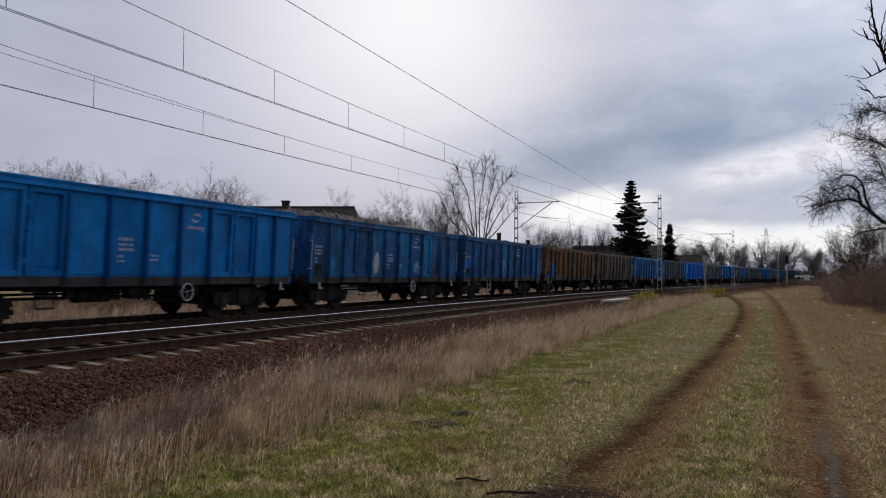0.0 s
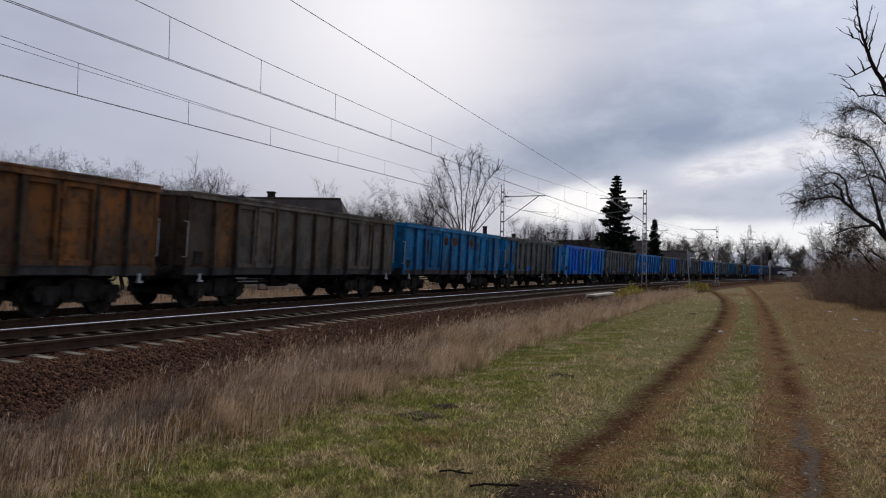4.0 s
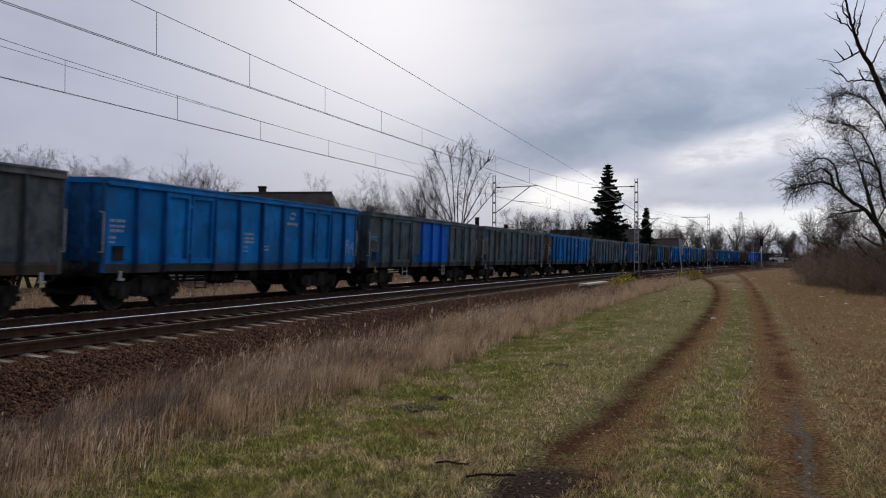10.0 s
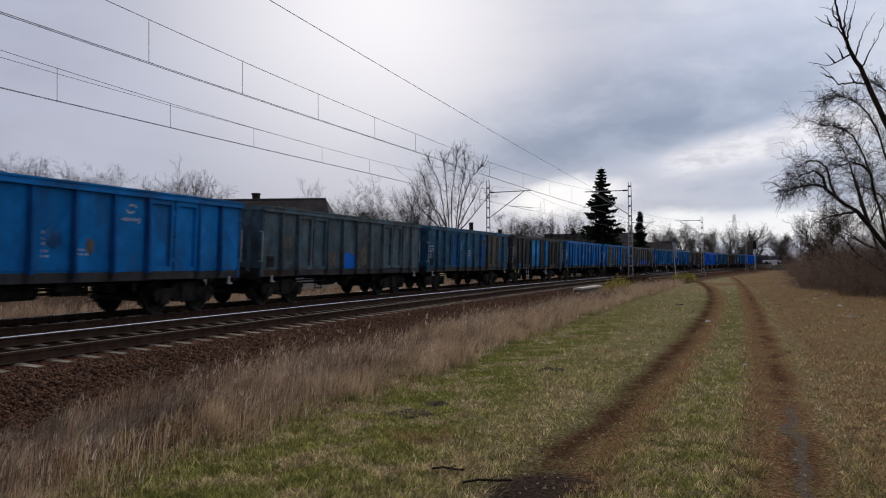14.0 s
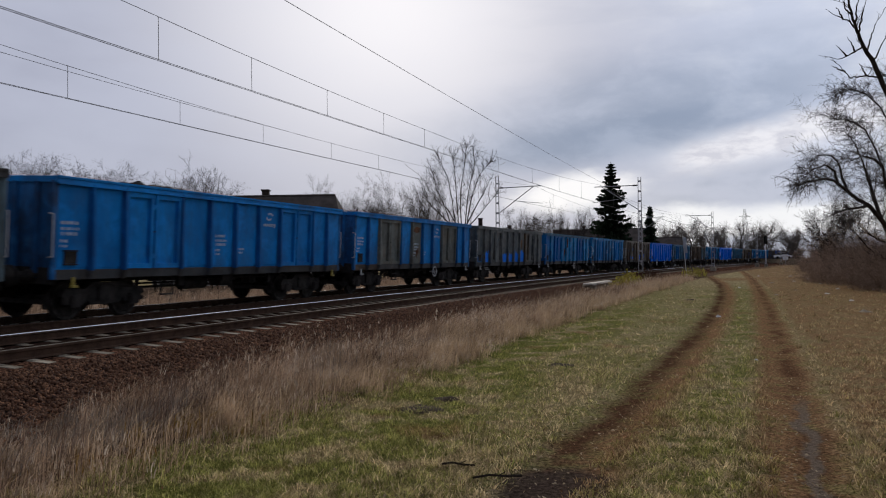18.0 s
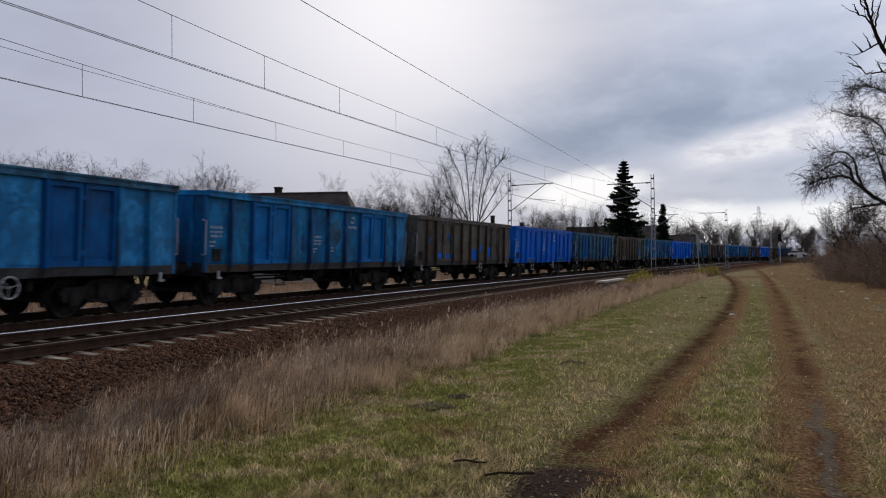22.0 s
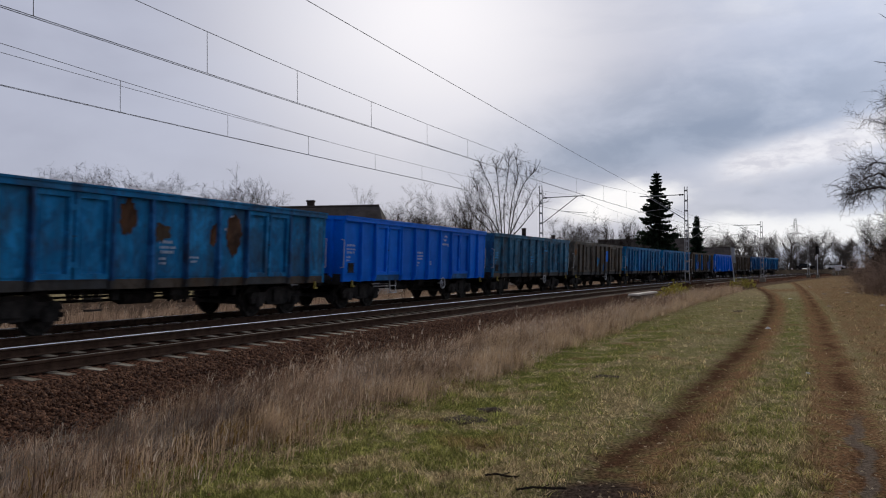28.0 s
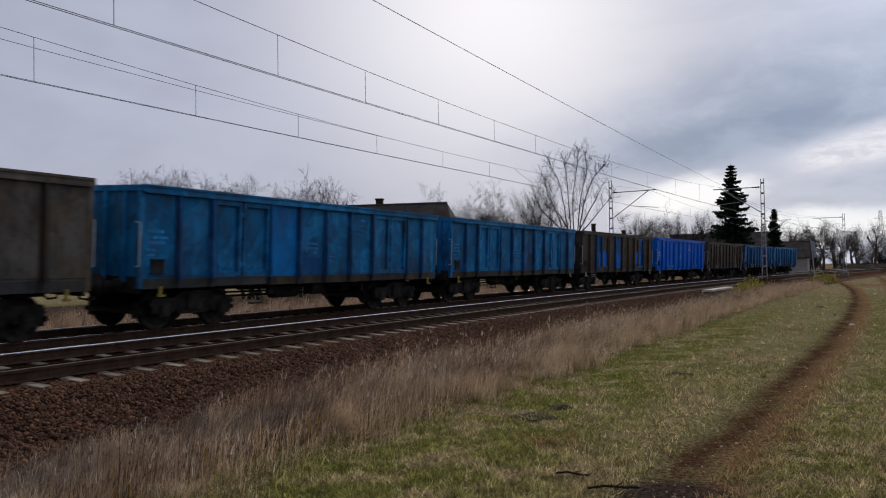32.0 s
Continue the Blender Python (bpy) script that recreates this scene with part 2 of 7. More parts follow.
PAINT = {
    "v": wagon_paint("deep_blue_paint", (0.004, 0.078, 0.25), (0.006, 0.125, 0.37), 0.15, 0.25, worn=0.2),
    "q": wagon_paint("blackened_slate_paint", (0.034, 0.037, 0.039), (0.078, 0.082, 0.084), 0.35, 0.4, ghost=(0.10, 0.09, 0.075)),
    "l": wagon_paint("light_grey_paint", (0.10, 0.115, 0.105), (0.20, 0.22, 0.20), 0.3, 0.35, ghost=(0.20, 0.16, 0.11)),
    "b": wagon_paint("mid_blue_paint", (0.004, 0.13, 0.38), (0.006, 0.215, 0.58), 0.1, 0.25, worn=0.2),
    "B": wagon_paint("bright_blue_paint", (0.001, 0.108, 0.54), (0.002, 0.160, 0.78), 0.0, 0.06, 0.5, worn=0.08),
    "n": wagon_paint("navy_paint", (0.010, 0.065, 0.18), (0.017, 0.12, 0.31), 0.3, 0.45),
    "t": wagon_paint("faded_teal_paint", (0.02, 0.09, 0.17), (0.04, 0.16, 0.27), 0.55, 0.5),
    "c": wagon_paint("pale_blue_paint", (0.015, 0.165, 0.40), (0.036, 0.27, 0.57), 0.3, 0.3),
    "g": wagon_paint("grey_brown_paint", (0.081, 0.077, 0.068), (0.181, 0.169, 0.144), 0.4, 0.5, ghost=(0.15, 0.10, 0.05)),
    "d": wagon_paint("dark_brown_paint", (0.046, 0.039, 0.032), (0.116, 0.094, 0.072), 0.55, 0.5, ghost=(0.12, 0.07, 0.035)),
    "r": wagon_paint("rusty_brown_paint", (0.074, 0.047, 0.030), (0.230, 0.115, 0.049), 0.6, 0.4, ghost=(0.34, 0.13, 0.03), worn=0.75),
    "u": wagon_paint("faded_blue_paint", (0.007, 0.110, 0.265), (0.013, 0.215, 0.47), 0.32, 0.45, worn=0.4),
    "e": wagon_paint("grey_green_paint", (0.072, 0.084, 0.087), (0.177, 0.191, 0.186), 0.25, 0.45, ghost=(0.03, 0.06, 0.085)),
    "k": wagon_paint("slate_paint", (0.054, 0.096, 0.120), (0.138, 0.213, 0.252), 0.3, 0.45, ghost=(0.11, 0.10, 0.075)),
}
BLACK = grainy("sooty_steel", (0.010, 0.010, 0.010), (0.056, 0.050, 0.046), 3, 0.85)
WHEEL = grainy("wheel_steel", (0.014, 0.013, 0.012), (0.068, 0.060, 0.054), 6, 0.7, 0.3)
TREAD = grainy("polished_steel", (0.62, 0.62, 0.63), (0.78, 0.78, 0.8), 5, 0.16, 0.9, 0.05)
RAILWEB = grainy("rusty_rail", (0.04, 0.025, 0.018), (0.09, 0.055, 0.038), 5, 0.9)
DULLTREAD = grainy("dull_rail_head", (0.09, 0.075, 0.062), (0.17, 0.145, 0.12), 5, 0.75, 0.2, 0.05)
CONCRETE = grainy("sleeper_concrete", (0.16, 0.14, 0.11), (0.36, 0.32, 0.25), 4, 0.9, 0, 0.4, 40, 0.2)
MASTGREY = grainy("galvanised_mast", (0.26, 0.26, 0.26), (0.42, 0.42, 0.42), 3, 0.6, 0.1)
WIRE = grainy("dull_wire", (0.10, 0.10, 0.105), (0.18, 0.18, 0.185), 3, 0.6, 0.2)
WHITE = grainy("white_marking", (0.45, 0.47, 0.5), (0.72, 0.74, 0.76), 9, 0.7)
PALE = grainy("pale_grey_paint", (0.40, 0.41, 0.42), (0.60, 0.61, 0.62), 9, 0.6)
# paler than the near twigs: distance haze is mixed into the colour
FARTWIG = grainy("hazed_far_twigs", (0.075, 0.066, 0.061), (0.155, 0.137, 0.127), 3, 0.9)
# white ink tinted blue in place of the sky's cool fill
INK = grainy("stencil_blue_white", (0.34, 0.41, 0.50), (0.56, 0.65, 0.76), 9, 0.7)
YELLOW = grainy("yellow_paint", (0.26, 0.20, 0.03), (0.42, 0.33, 0.06), 9, 0.6)
COAL = grainy("coal", (0.010, 0.010, 0.010), (0.05, 0.048, 0.045), 3, 0.97, 0, 0.5, 14)
BARK = grainy("dark_bark", (0.018, 0.014, 0.011), (0.05, 0.041, 0.033), 4, 0.9)
TWIG = grainy("bare_twigs", (0.022, 0.017, 0.014), (0.055, 0.043, 0.036), 3, 0.9)
MIDTWIG = grainy("grey_twigs", (0.045, 0.040, 0.040), (0.105, 0.092, 0.088), 3, 0.9)
ROOF = grainy("roof_tiles", (0.055, 0.047, 0.042), (0.115, 0.098, 0.088), 1.2, 0.9)
PLASTER = grainy("house_plaster", (0.32, 0.31, 0.29), (0.48, 0.47, 0.44), 1.0, 0.9)
BRICK = grainy("chimney_brick", (0.030, 0.024, 0.022), (0.075, 0.056, 0.048), 3, 0.9)

# ---- shapes ----
class Shape:
    """Points and faces of one mesh, gathered piece by piece."""

    def __init__(self):
        self.v, self.f = [], []

    def box(self, c, s, m=None):
        x, y, z = (a / 2 for a in s)
        pts = [(-x, -y, -z), (x, -y, -z), (x, y, -z), (-x, y, -z), (-x, -y, z), (x, -y, z), (x, y, z), (-x, y, z)]
        return self.hull8([(a + c[0], b + c[1], d + c[2]) for a, b, d in pts], m)

    def hull8(self, pts, m=None):
        k = len(self.v)
        self.v += [tuple(m @ Vector(p)) if m else p for p in pts]
        self.f += [tuple(k + i for i in q) for q in ((3, 2, 1, 0), (4, 5, 6, 7), (0, 1, 5, 4), (1, 2, 6, 5), (2, 3, 7, 6), (3, 0, 4, 7))]
        return self

    def chamfer(self, c, s, b):
        """A box whose upright edges and top are cut back by b."""
        x, y, z = s[0] / 2, s[1] / 2, s[2] / 2
        ring = [(-x, -y + b), (-x + b, -y), (x - b, -y), (x, -y + b), (x, y - b), (x - b, y), (-x + b, y), (-x, y - b)]
        k = len(self.v)
        for zz, q in ((-z, 1), (z - b, 1), (z, 0)):
            for a, d in ring:
                self.v.append((c[0] + (a if q else a - math.copysign(b, a)), c[1] + (d if q else d - math.copysign(b, d)), c[2] + zz))
        for r in (0, 8):
            self.f += [(k + r + i, k + r + (i + 1) % 8, k + r + 8 + (i + 1) % 8, k + r + 8 + i) for i in range(8)]
        self.f += [tuple(k + 16 + i for i in range(8)), tuple(k + 7 - i for i in range(8))]
        return self

    def tube(self, a, b, r0, r1=None, seg=6, caps=True):
        a, b = Vector(a), Vector(b)
        r1 = r0 if r1 is None else r1
        w = (b - a).normalized()
        u = w.orthogonal().normalized()
        t = w.cross(u)
        k = len(self.v)
        for p, r in ((a, r0), (b, r1)):
            for i in range(seg):
                q = p + (u * math.cos(math.tau * i / seg) + t * math.sin(math.tau * i / seg)) * r
                self.v.append(tuple(q))
        self.f += [(k + i, k + (i + 1) % seg, k + seg + (i + 1) % seg, k + seg + i) for i in range(seg)]
        if caps:
            self.f += [tuple(k + seg - 1 - i for i in range(seg)), tuple(k + seg + i for i in range(seg))]
        return self

    def path(self, pts, r, seg=5):
        """One bent rod through the points."""
        pts = [Vector(p) for p in pts]
        k, m = len(self.v), len(pts)
        u = None
        for i, p in enumerate(pts):
            w = ((pts[min(i + 1, m - 1)] - p).normalized() + (p - pts[max(i - 1, 0)]).normalized()).normalized()
            u = w.orthogonal().normalized() if u is None else (u - w * u.dot(w)).normalized()
            t = w.cross(u)
            self.v += [tuple(p + (u * math.cos(math.tau * j / seg) + t * math.sin(math.tau * j / seg)) * r) for j in range(seg)]
        for i in range(m - 1):
            self.f += [(k + i * seg + j, k + i * seg + (j + 1) % seg, k + (i + 1) * seg + (j + 1) % seg, k + (i + 1) * seg + j) for j in range(seg)]
        self.f += [tuple(k + seg - 1 - j for j in range(seg)), tuple(k + (m - 1) * seg + j for j in range(seg))]
        return self

    def ring(self, c, axis, radius, r, seg=14):
        c, axis = Vector(c), Vector(axis)
        u = axis.orthogonal().normalized()
        t = axis.cross(u)
        pts = [c + (u * math.cos(math.tau * i / seg) + t * math.sin(math.tau * i / seg)) * radius for i in range(seg + 1)]
        return self.path(pts, r, 5)

    def disc(self, c, axis, profile, seg=20):
        """A turned part: profile of (along the axis, radius)."""
        c, axis = Vector(c), Vector(axis).normalized()
        u = axis.orthogonal().normalized()
        t = axis.cross(u)
        k = len(self.v)
        for d, r in profile:
            for i in range(seg):
                self.v.append(tuple(c + axis * d + (u * math.cos(math.tau * i / seg) + t * math.sin(math.tau * i / seg)) * r))
        for j in range(len(profile) - 1):
            self.f += [(k + j * seg + i, k + j * seg + (i + 1) % seg, k + (j + 1) * seg + (i + 1) % seg, k + (j + 1) * seg + i) for i in range(seg)]
        self.f += [tuple(k + seg - 1 - i for i in range(seg)), tuple(k + (len(profile) - 1) * seg + i for i in range(seg))]
        return self

    def prism(self, outline, y0, y1):
        """An outline in x and z, drawn out along y."""
        k, m = len(self.v), len(outline)
        self.v += [(x, y0, z) for x, z in outline] + [(x, y1, z) for x, z in outline]
        self.f += [(k + i, k + (i + 1) % m, k + m + (i + 1) % m, k + m + i) for i in range(m)]
        self.f += [tuple(k + m - 1 - i for i in range(m)), tuple(k + m + i for i in range(m))]
        return self

    def mesh(self, name, material, smooth=False):
        me = bpy.data.meshes.new(name)
        me.from_pydata(self.v, [], self.f)
        me.materials.append(material)
        if smooth:
            me.polygons.foreach_set("use_smooth", [True] * len(me.polygons))
        return me


def part(name, mesh, parent, label="", at=None):
    ob = new(name, mesh)
    ob.parent = parent
    if at is not None:
        ob.matrix_basis = at
    return tagged(ob, label)


def array_mesh(name, verts, tris, material):
    """A mesh of triangles from arrays, for what nobody could count."""
    me = bpy.data.meshes.new(name)
    nt = len(tris)
    me.vertices.add(len(verts))
    me.vertices.foreach_set("co", np.asarray(verts, dtype=np.float32).ravel())
    me.loops.add(3 * nt)
    me.loops.foreach_set("vertex_index", np.asarray(tris, dtype=np.int32).ravel())
    me.polygons.add(nt)
    me.polygons.foreach_set("loop_start", np.arange(0, 3 * nt, 3, dtype=np.int32))
    me.update(calc_edges=True)
    me.materials.append(material)
    return me


# ---- the plan of the line ----
ZR = 0.357                      # low rail head
SPACING, CANT, GAUGE = 4.21, 0.080, 1.507
TILT = math.atan(CANT / GAUGE)
TH0, K0, K1, D0 = 0.32244, 1.64946e-3, -7.1458e-6, 10.668
LINE_S = np.arange(-900.0, 1500.0, 0.5)
_bend = np.clip(K0 + K1 * np.clip(LINE_S, -60, None), 0, None)
_th = np.cumsum(_bend) * 0.5
_i0 = int(np.argmin(abs(LINE_S)))
LINE_TH = _th - _th[_i0] + TH0
_x, _y = np.cumsum(np.sin(LINE_TH)) * 0.5, np.cumsum(np.cos(LINE_TH)) * 0.5
LINE_X, LINE_Y = _x - _x[_i0] - math.cos(TH0) * D0, _y - _y[_i0] + math.sin(TH0) * D0


def on_line(s, off=0.0):
    """Plan position and heading at station s of the near track's axis, off metres to its far side."""
    th = float(np.interp(s, LINE_S, LINE_TH))
    return (float(np.interp(s, LINE_S, LINE_X)) - math.cos(th) * off, float(np.interp(s, LINE_S, LINE_Y)) + math.sin(th) * off, th)


def on_lines(s, off):
    th = np.interp(s, LINE_S, LINE_TH)
    return np.interp(s, LINE_S, LINE_X) - np.cos(th) * off, np.interp(s, LINE_S, LINE_Y) + np.sin(th) * off, th


def line_pose(s, off, z, tilt=0.0, turn=0.0):
    x, y, th = on_line(s, off)
    return pose(x, y, z, 0, 0, 90 - math.degrees(th) + turn) @ pose(0, 0, 0, math.degrees(tilt))


def offset_of(x, y):
    """Offset from the near track's axis (far side positive) and station, for arrays."""
    st = np.arange(-60.0, 420.0, 2.0)
    lx, ly, th = on_lines(st, 0.0)
    best = np.full(x.shape, 1e18)
    off, sta = np.zeros(x.shape), np.zeros(x.shape)
    for a, b, t, q in zip(lx, ly, th, st):
        dx, dy = x - a, y - b
        d = dx * dx + dy * dy
        m = d < best
        best[m] = d[m]
        off[m] = (-dx * math.cos(t) + dy * math.sin(t))[m]
        sta[m] = q
    return off, sta


def sweep(name, profile, stations, material, close=False, smooth=False):
    """A profile of (off, z) drawn along the line."""
    sh = Shape()
    m = len(profile)
    for s in stations:
        for o, z in profile:
            x, y, _ = on_line(s, o)
            sh.v.append((x, y, z))
    for i in range(len(stations) - 1):
        for j in range(m if close else m - 1):
            a, b = i * m + j, i * m + (j + 1) % m
            sh.f.append((a, b, b + m, a + m))
    if close:
        sh.f += [tuple(range(m)), tuple((len(stations) - 1) * m + m - 1 - j for j in range(m))]
    return sh.mesh(name, material, smooth)


STATIONS = list(np.concatenate([np.arange(-480, -60, 10.0), np.arange(-60, 60, 2.0), np.arange(60, 330, 5.0), np.arange(330, 701, 20.0)]))

# ---- ground ----
RUT_L, RUT_R = (-1.31e-3, 0.448, -1.85), (-2.93e-4, 0.3976, 0.402)


def lane_zones(n):
    """Zones of the meadow shared by soil and blades: ruts, litter beside them, green crown of the lane, verge."""
    co = n.add("ShaderNodeNewGeometry").outputs["Position"]
    sep = n.add("ShaderNodeSeparateXYZ")
    n.put(sep.inputs[0], co)
    x, y, _ = sep.outputs
    flat = n.place(co, (1, 1, 0))
    z = {"co": flat, "y": y}
    z["big"], z["mid"], z["small"] = n.noise(flat, 0.30, 4, 0.6), n.noise(flat, 1.5, 5, 0.62), n.noise(flat, 6.0, 4, 0.65)
    wob = n.math("ADD", n.math("MULTIPLY", n.math("SUBTRACT", n.noise(flat, 0.8, 4, 0.6), 0.5), 0.55), n.math("MULTIPLY", n.math("SUBTRACT", z["small"], 0.5), 0.3))
    dist = []
    for a, b, c in (RUT_L, RUT_R):
        curve = n.math("ADD", n.math("MULTIPLY", n.math("ADD", n.math("MULTIPLY", y, a), b), y), c)
        dist.append(n.math("ADD", n.math("SUBTRACT", x, curve), wob))
    dl, dr = z["dl"], z["dr"] = dist

    def band(d, lo, hi, soft):
        return n.math("MULTIPLY", n.ramp(d, lo - soft, lo + soft), n.ramp(d, hi + soft, hi - soft))

    ragged = n.math("ADD", n.math("MULTIPLY", z["mid"], 0.5), n.math("MULTIPLY", z["small"], 0.5))
    patches = n.noise(n.place(flat, (1, 1, 1), (3, 17, 0)), 0.55, 3, 0.6)
    z["rut"] = n.math("MAXIMUM", n.math("MULTIPLY", band(dl, -0.22, 0.16, 0.18), n.ramp(n.math("ADD", n.math("MULTIPLY", ragged, 0.6), n.math("MULTIPLY", patches, 0.4)), 0.36, 0.52, 0.25, 1.0)),
                      n.math("MULTIPLY", band(dr, -0.08, 0.16, 0.14), n.ramp(n.math("ADD", n.math("MULTIPLY", ragged, 0.5), n.math("MULTIPLY", patches, 0.5)), 0.42, 0.56, 0.1, 0.85)))
    ax, ay = n.math("DIVIDE", n.math("SUBTRACT", x, 0.78), 0.50), n.math("DIVIDE", n.math("SUBTRACT", y, 5.7), 0.62)
    reach = n.math("ADD", n.math("SQRT", n.math("ADD", n.math("MULTIPLY", ax, ax), n.math("MULTIPLY", ay, ay))), n.math("MULTIPLY", wob, 2.2))
    z["mire"] = n.ramp(reach, 1.05, 0.6)
    spots = n.math("ADD", n.math("MULTIPLY", z["mid"], 0.55), n.math("MULTIPLY", z["small"], 0.45))
    z["litter"] = n.math("MULTIPLY", n.math("MAXIMUM", band(dl, 0.08, 0.55, 0.22), band(dr, -0.45, 0.32, 0.20)), n.ramp(spots, 0.38, 0.52, 0.35, 1.0))
    z["crown"] = n.math("MULTIPLY", band(n.math("ADD", dl, dr), -0.9, 1.0, 0.7), n.ramp(spots, 0.57, 0.44, 0.1, 0.9))
    z["right"] = n.ramp(dr, 0.2, 0.7)
    # brown trampled spots on the far side of the lane
    z["litter"] = n.math("MAXIMUM", z["litter"], n.math("MULTIPLY", z["right"], n.ramp(spots, 0.40, 0.56, 0.22, 0.9)))
    # leaves blown under the thicket
    under = n.math("MULTIPLY", n.ramp(dr, 2.4, 4.2), n.math("MULTIPLY", n.ramp(y, 20.0, 30.0), n.ramp(y, 70.0, 55.0)))
    z["litter"] = n.math("MAXIMUM", z["litter"], n.math("MULTIPLY", under, n.ramp(spots, 0.38, 0.52, 0.25, 0.9)))
    # worn brown spots in the field beside the verge
    z["worn"] = n.math("MULTIPLY", n.math("SUBTRACT", 1.0, z["right"]), n.ramp(n.noise(n.place(flat, (1, 1, 1), (13, 4, 0)), 0.9, 4, 0.62, 0.4), 0.58, 0.68, 0.0, 0.7))
    mat = n.add("ShaderNodeAttribute")
    mat.attribute_name = "thatch"
    edge = n.add("ShaderNodeAttribute")
    edge.attribute_name = "verge"
    z["thatch"], z["verge"] = mat.outputs["Fac"], edge.outputs["Fac"]
    # share of living grass: high on the verge and the crown, low in the pale worn field
    f = n.math("ADD", n.math("MULTIPLY", z["big"], 0.3), n.math("ADD", n.math("MULTIPLY", z["mid"], 0.35), n.math("MULTIPLY", z["small"], 0.35)))
    alive = n.ramp(f, 0.56, 0.44, 0.08, 0.62)
    alive = n.math("MAXIMUM", alive, n.math("MULTIPLY", n.math("MULTIPLY", z["verge"], n.ramp(y, 45.0, 14.0, 0.35, 1.0)), n.ramp(z["mid"], 0.62, 0.46)))
    alive = n.math("MULTIPLY", alive, n.math("SUBTRACT", 1.0, n.math("MULTIPLY", z["right"], 0.55)))
    alive = n.math("MAXIMUM", alive, z["crown"])
    # farther off the field is dry and tan, crossed by a dirt track
    way_off = n.math("ADD", y, n.math("MULTIPLY", z["mid"], 16.0))
    z["alive"] = n.math("MULTIPLY", alive, n.ramp(way_off, 42.0, 62.0, 1.0, 0.12))
    z["litter"] = n.math("MAXIMUM", z["litter"], n.math("MULTIPLY", n.math("MULTIPLY", band(way_off, 64.0, 71.0, 2.0), n.ramp(dl, -1.5, 0.5)), 0.75))
    return z


def soil_material():
    """Winter grass: green tufts, straw and bare earth, and two wheel ruts worn along the lane."""
    m, n, shader = surface("winter_grass", 0.95)
    shader.inputs["Specular IOR Level"].default_value = 0.0
    z = lane_zones(n)
    co, y, mid = z["co"], z["y"], z["mid"]
    fine = n.noise(co, 26, 4, 0.7)
    green = n.mix(n.ramp(fine, 0.3, 0.7), (0.030, 0.034, 0.009), (0.190, 0.195, 0.052))
    straw = n.mix(n.ramp(fine, 0.32, 0.68), (0.045, 0.033, 0.016), (0.44, 0.36, 0.205))
    earth = n.mix(n.ramp(fine, 0.3, 0.7), (0.024, 0.012, 0.0075), (0.12, 0.062, 0.035))
    colour = n.mix(z["alive"], straw, green)
    litter = n.mix(n.ramp(fine, 0.3, 0.7), (0.065, 0.032, 0.016), (0.30, 0.165, 0.088))
    colour = n.mix(n.math("MULTIPLY", n.math("MAXIMUM", z["litter"], z["worn"]), 0.9), colour, litter)
    colour = n.mix(z["rut"], colour, earth)
    colour = n.mix(n.math("MULTIPLY", z["mire"], 0.9), colour, n.mix(n.ramp(fine, 0.3, 0.7), (0.012, 0.009, 0.008), (0.075, 0.055, 0.046)))
    # matted dead grass along the line
    thatch = n.mix(n.ramp(n.math("ADD", n.math("MULTIPLY", fine, 0.6), n.math("MULTIPLY", mid, 0.4)), 0.35, 0.65), (0.040, 0.026, 0.018), (0.17, 0.115, 0.078))
    colour = n.mix(n.ramp(n.math("ADD", z["thatch"], n.math("MULTIPLY", n.math("SUBTRACT", mid, 0.5), 0.7)), 0.35, 0.65), colour, thatch)
    # a strip of trodden grey mud in one rut
    mud = n.math("MULTIPLY", n.ramp(n.math("ABSOLUTE", n.math("SUBTRACT", z["dr"], n.math("MULTIPLY", n.math("SUBTRACT", mid, 0.42), 0.4))), 0.085, 0.03), n.ramp(y, 9.6, 8.0))
    colour = n.mix(n.math("MULTIPLY", mud, 0.85), colour, n.mix(n.ramp(fine, 0.3, 0.7), (0.080, 0.062, 0.047), (0.18, 0.145, 0.115)))
    n.put(shader.inputs["Base Color"], colour)
    bump(n, shader, n.math("ADD", fine, n.math("MULTIPLY", z["small"], 1.5)), 0.8, 0.035)
    return m


SOIL = soil_material()


def axis_steps(lo, hi, step, far, grow=1.22):
    mid = list(np.arange(lo, hi + step / 2, step))
    up, d, v = [], step, hi
    while v < far:
        d *= grow
        v += d
        up.append(v)
    down, d, v = [], step, lo
    while v > -far:
        d *= grow
        v -= d
        down.append(v)
    return np.array(down[::-1] + mid + up)


def ground_height(x, y, off):
    """Level of the ground: lane ruts, gentle humps, and the shallow ditch along the ballast."""
    z = 0.03 * np.sin(x * 0.9 + 1.3 * np.sin(y * 0.5)) * np.cos(y * 0.7 + x * 0.2) * np.clip(1 - np.hypot(x, y) / 80, 0, 1)
    for a, b, c in (RUT_L, RUT_R):
        d = x - (a * y * y + b * y + c)
        z = z - 0.035 * np.exp(-(d / 0.32) ** 2) * (np.hypot(x, y) < 70)
    z = z - 0.22 * np.exp(-((off + 4.0) / 1.1) ** 2)
    inside = (off > -3.4) & (off < SPACING + 3.0)
    return np.where(inside, -0.25, z)


def give(me, name, values):
    me.attributes.new(name, "FLOAT", "POINT").data.foreach_set("value", np.asarray(values).ravel().astype(np.float32))


def verge_of(off, x):
    """The lusher band where the meadow meets the dead grass."""
    return np.clip((off + 9.3) / 1.2, 0, 1) * np.clip((-5.2 - off) / 0.5, 0, 1)


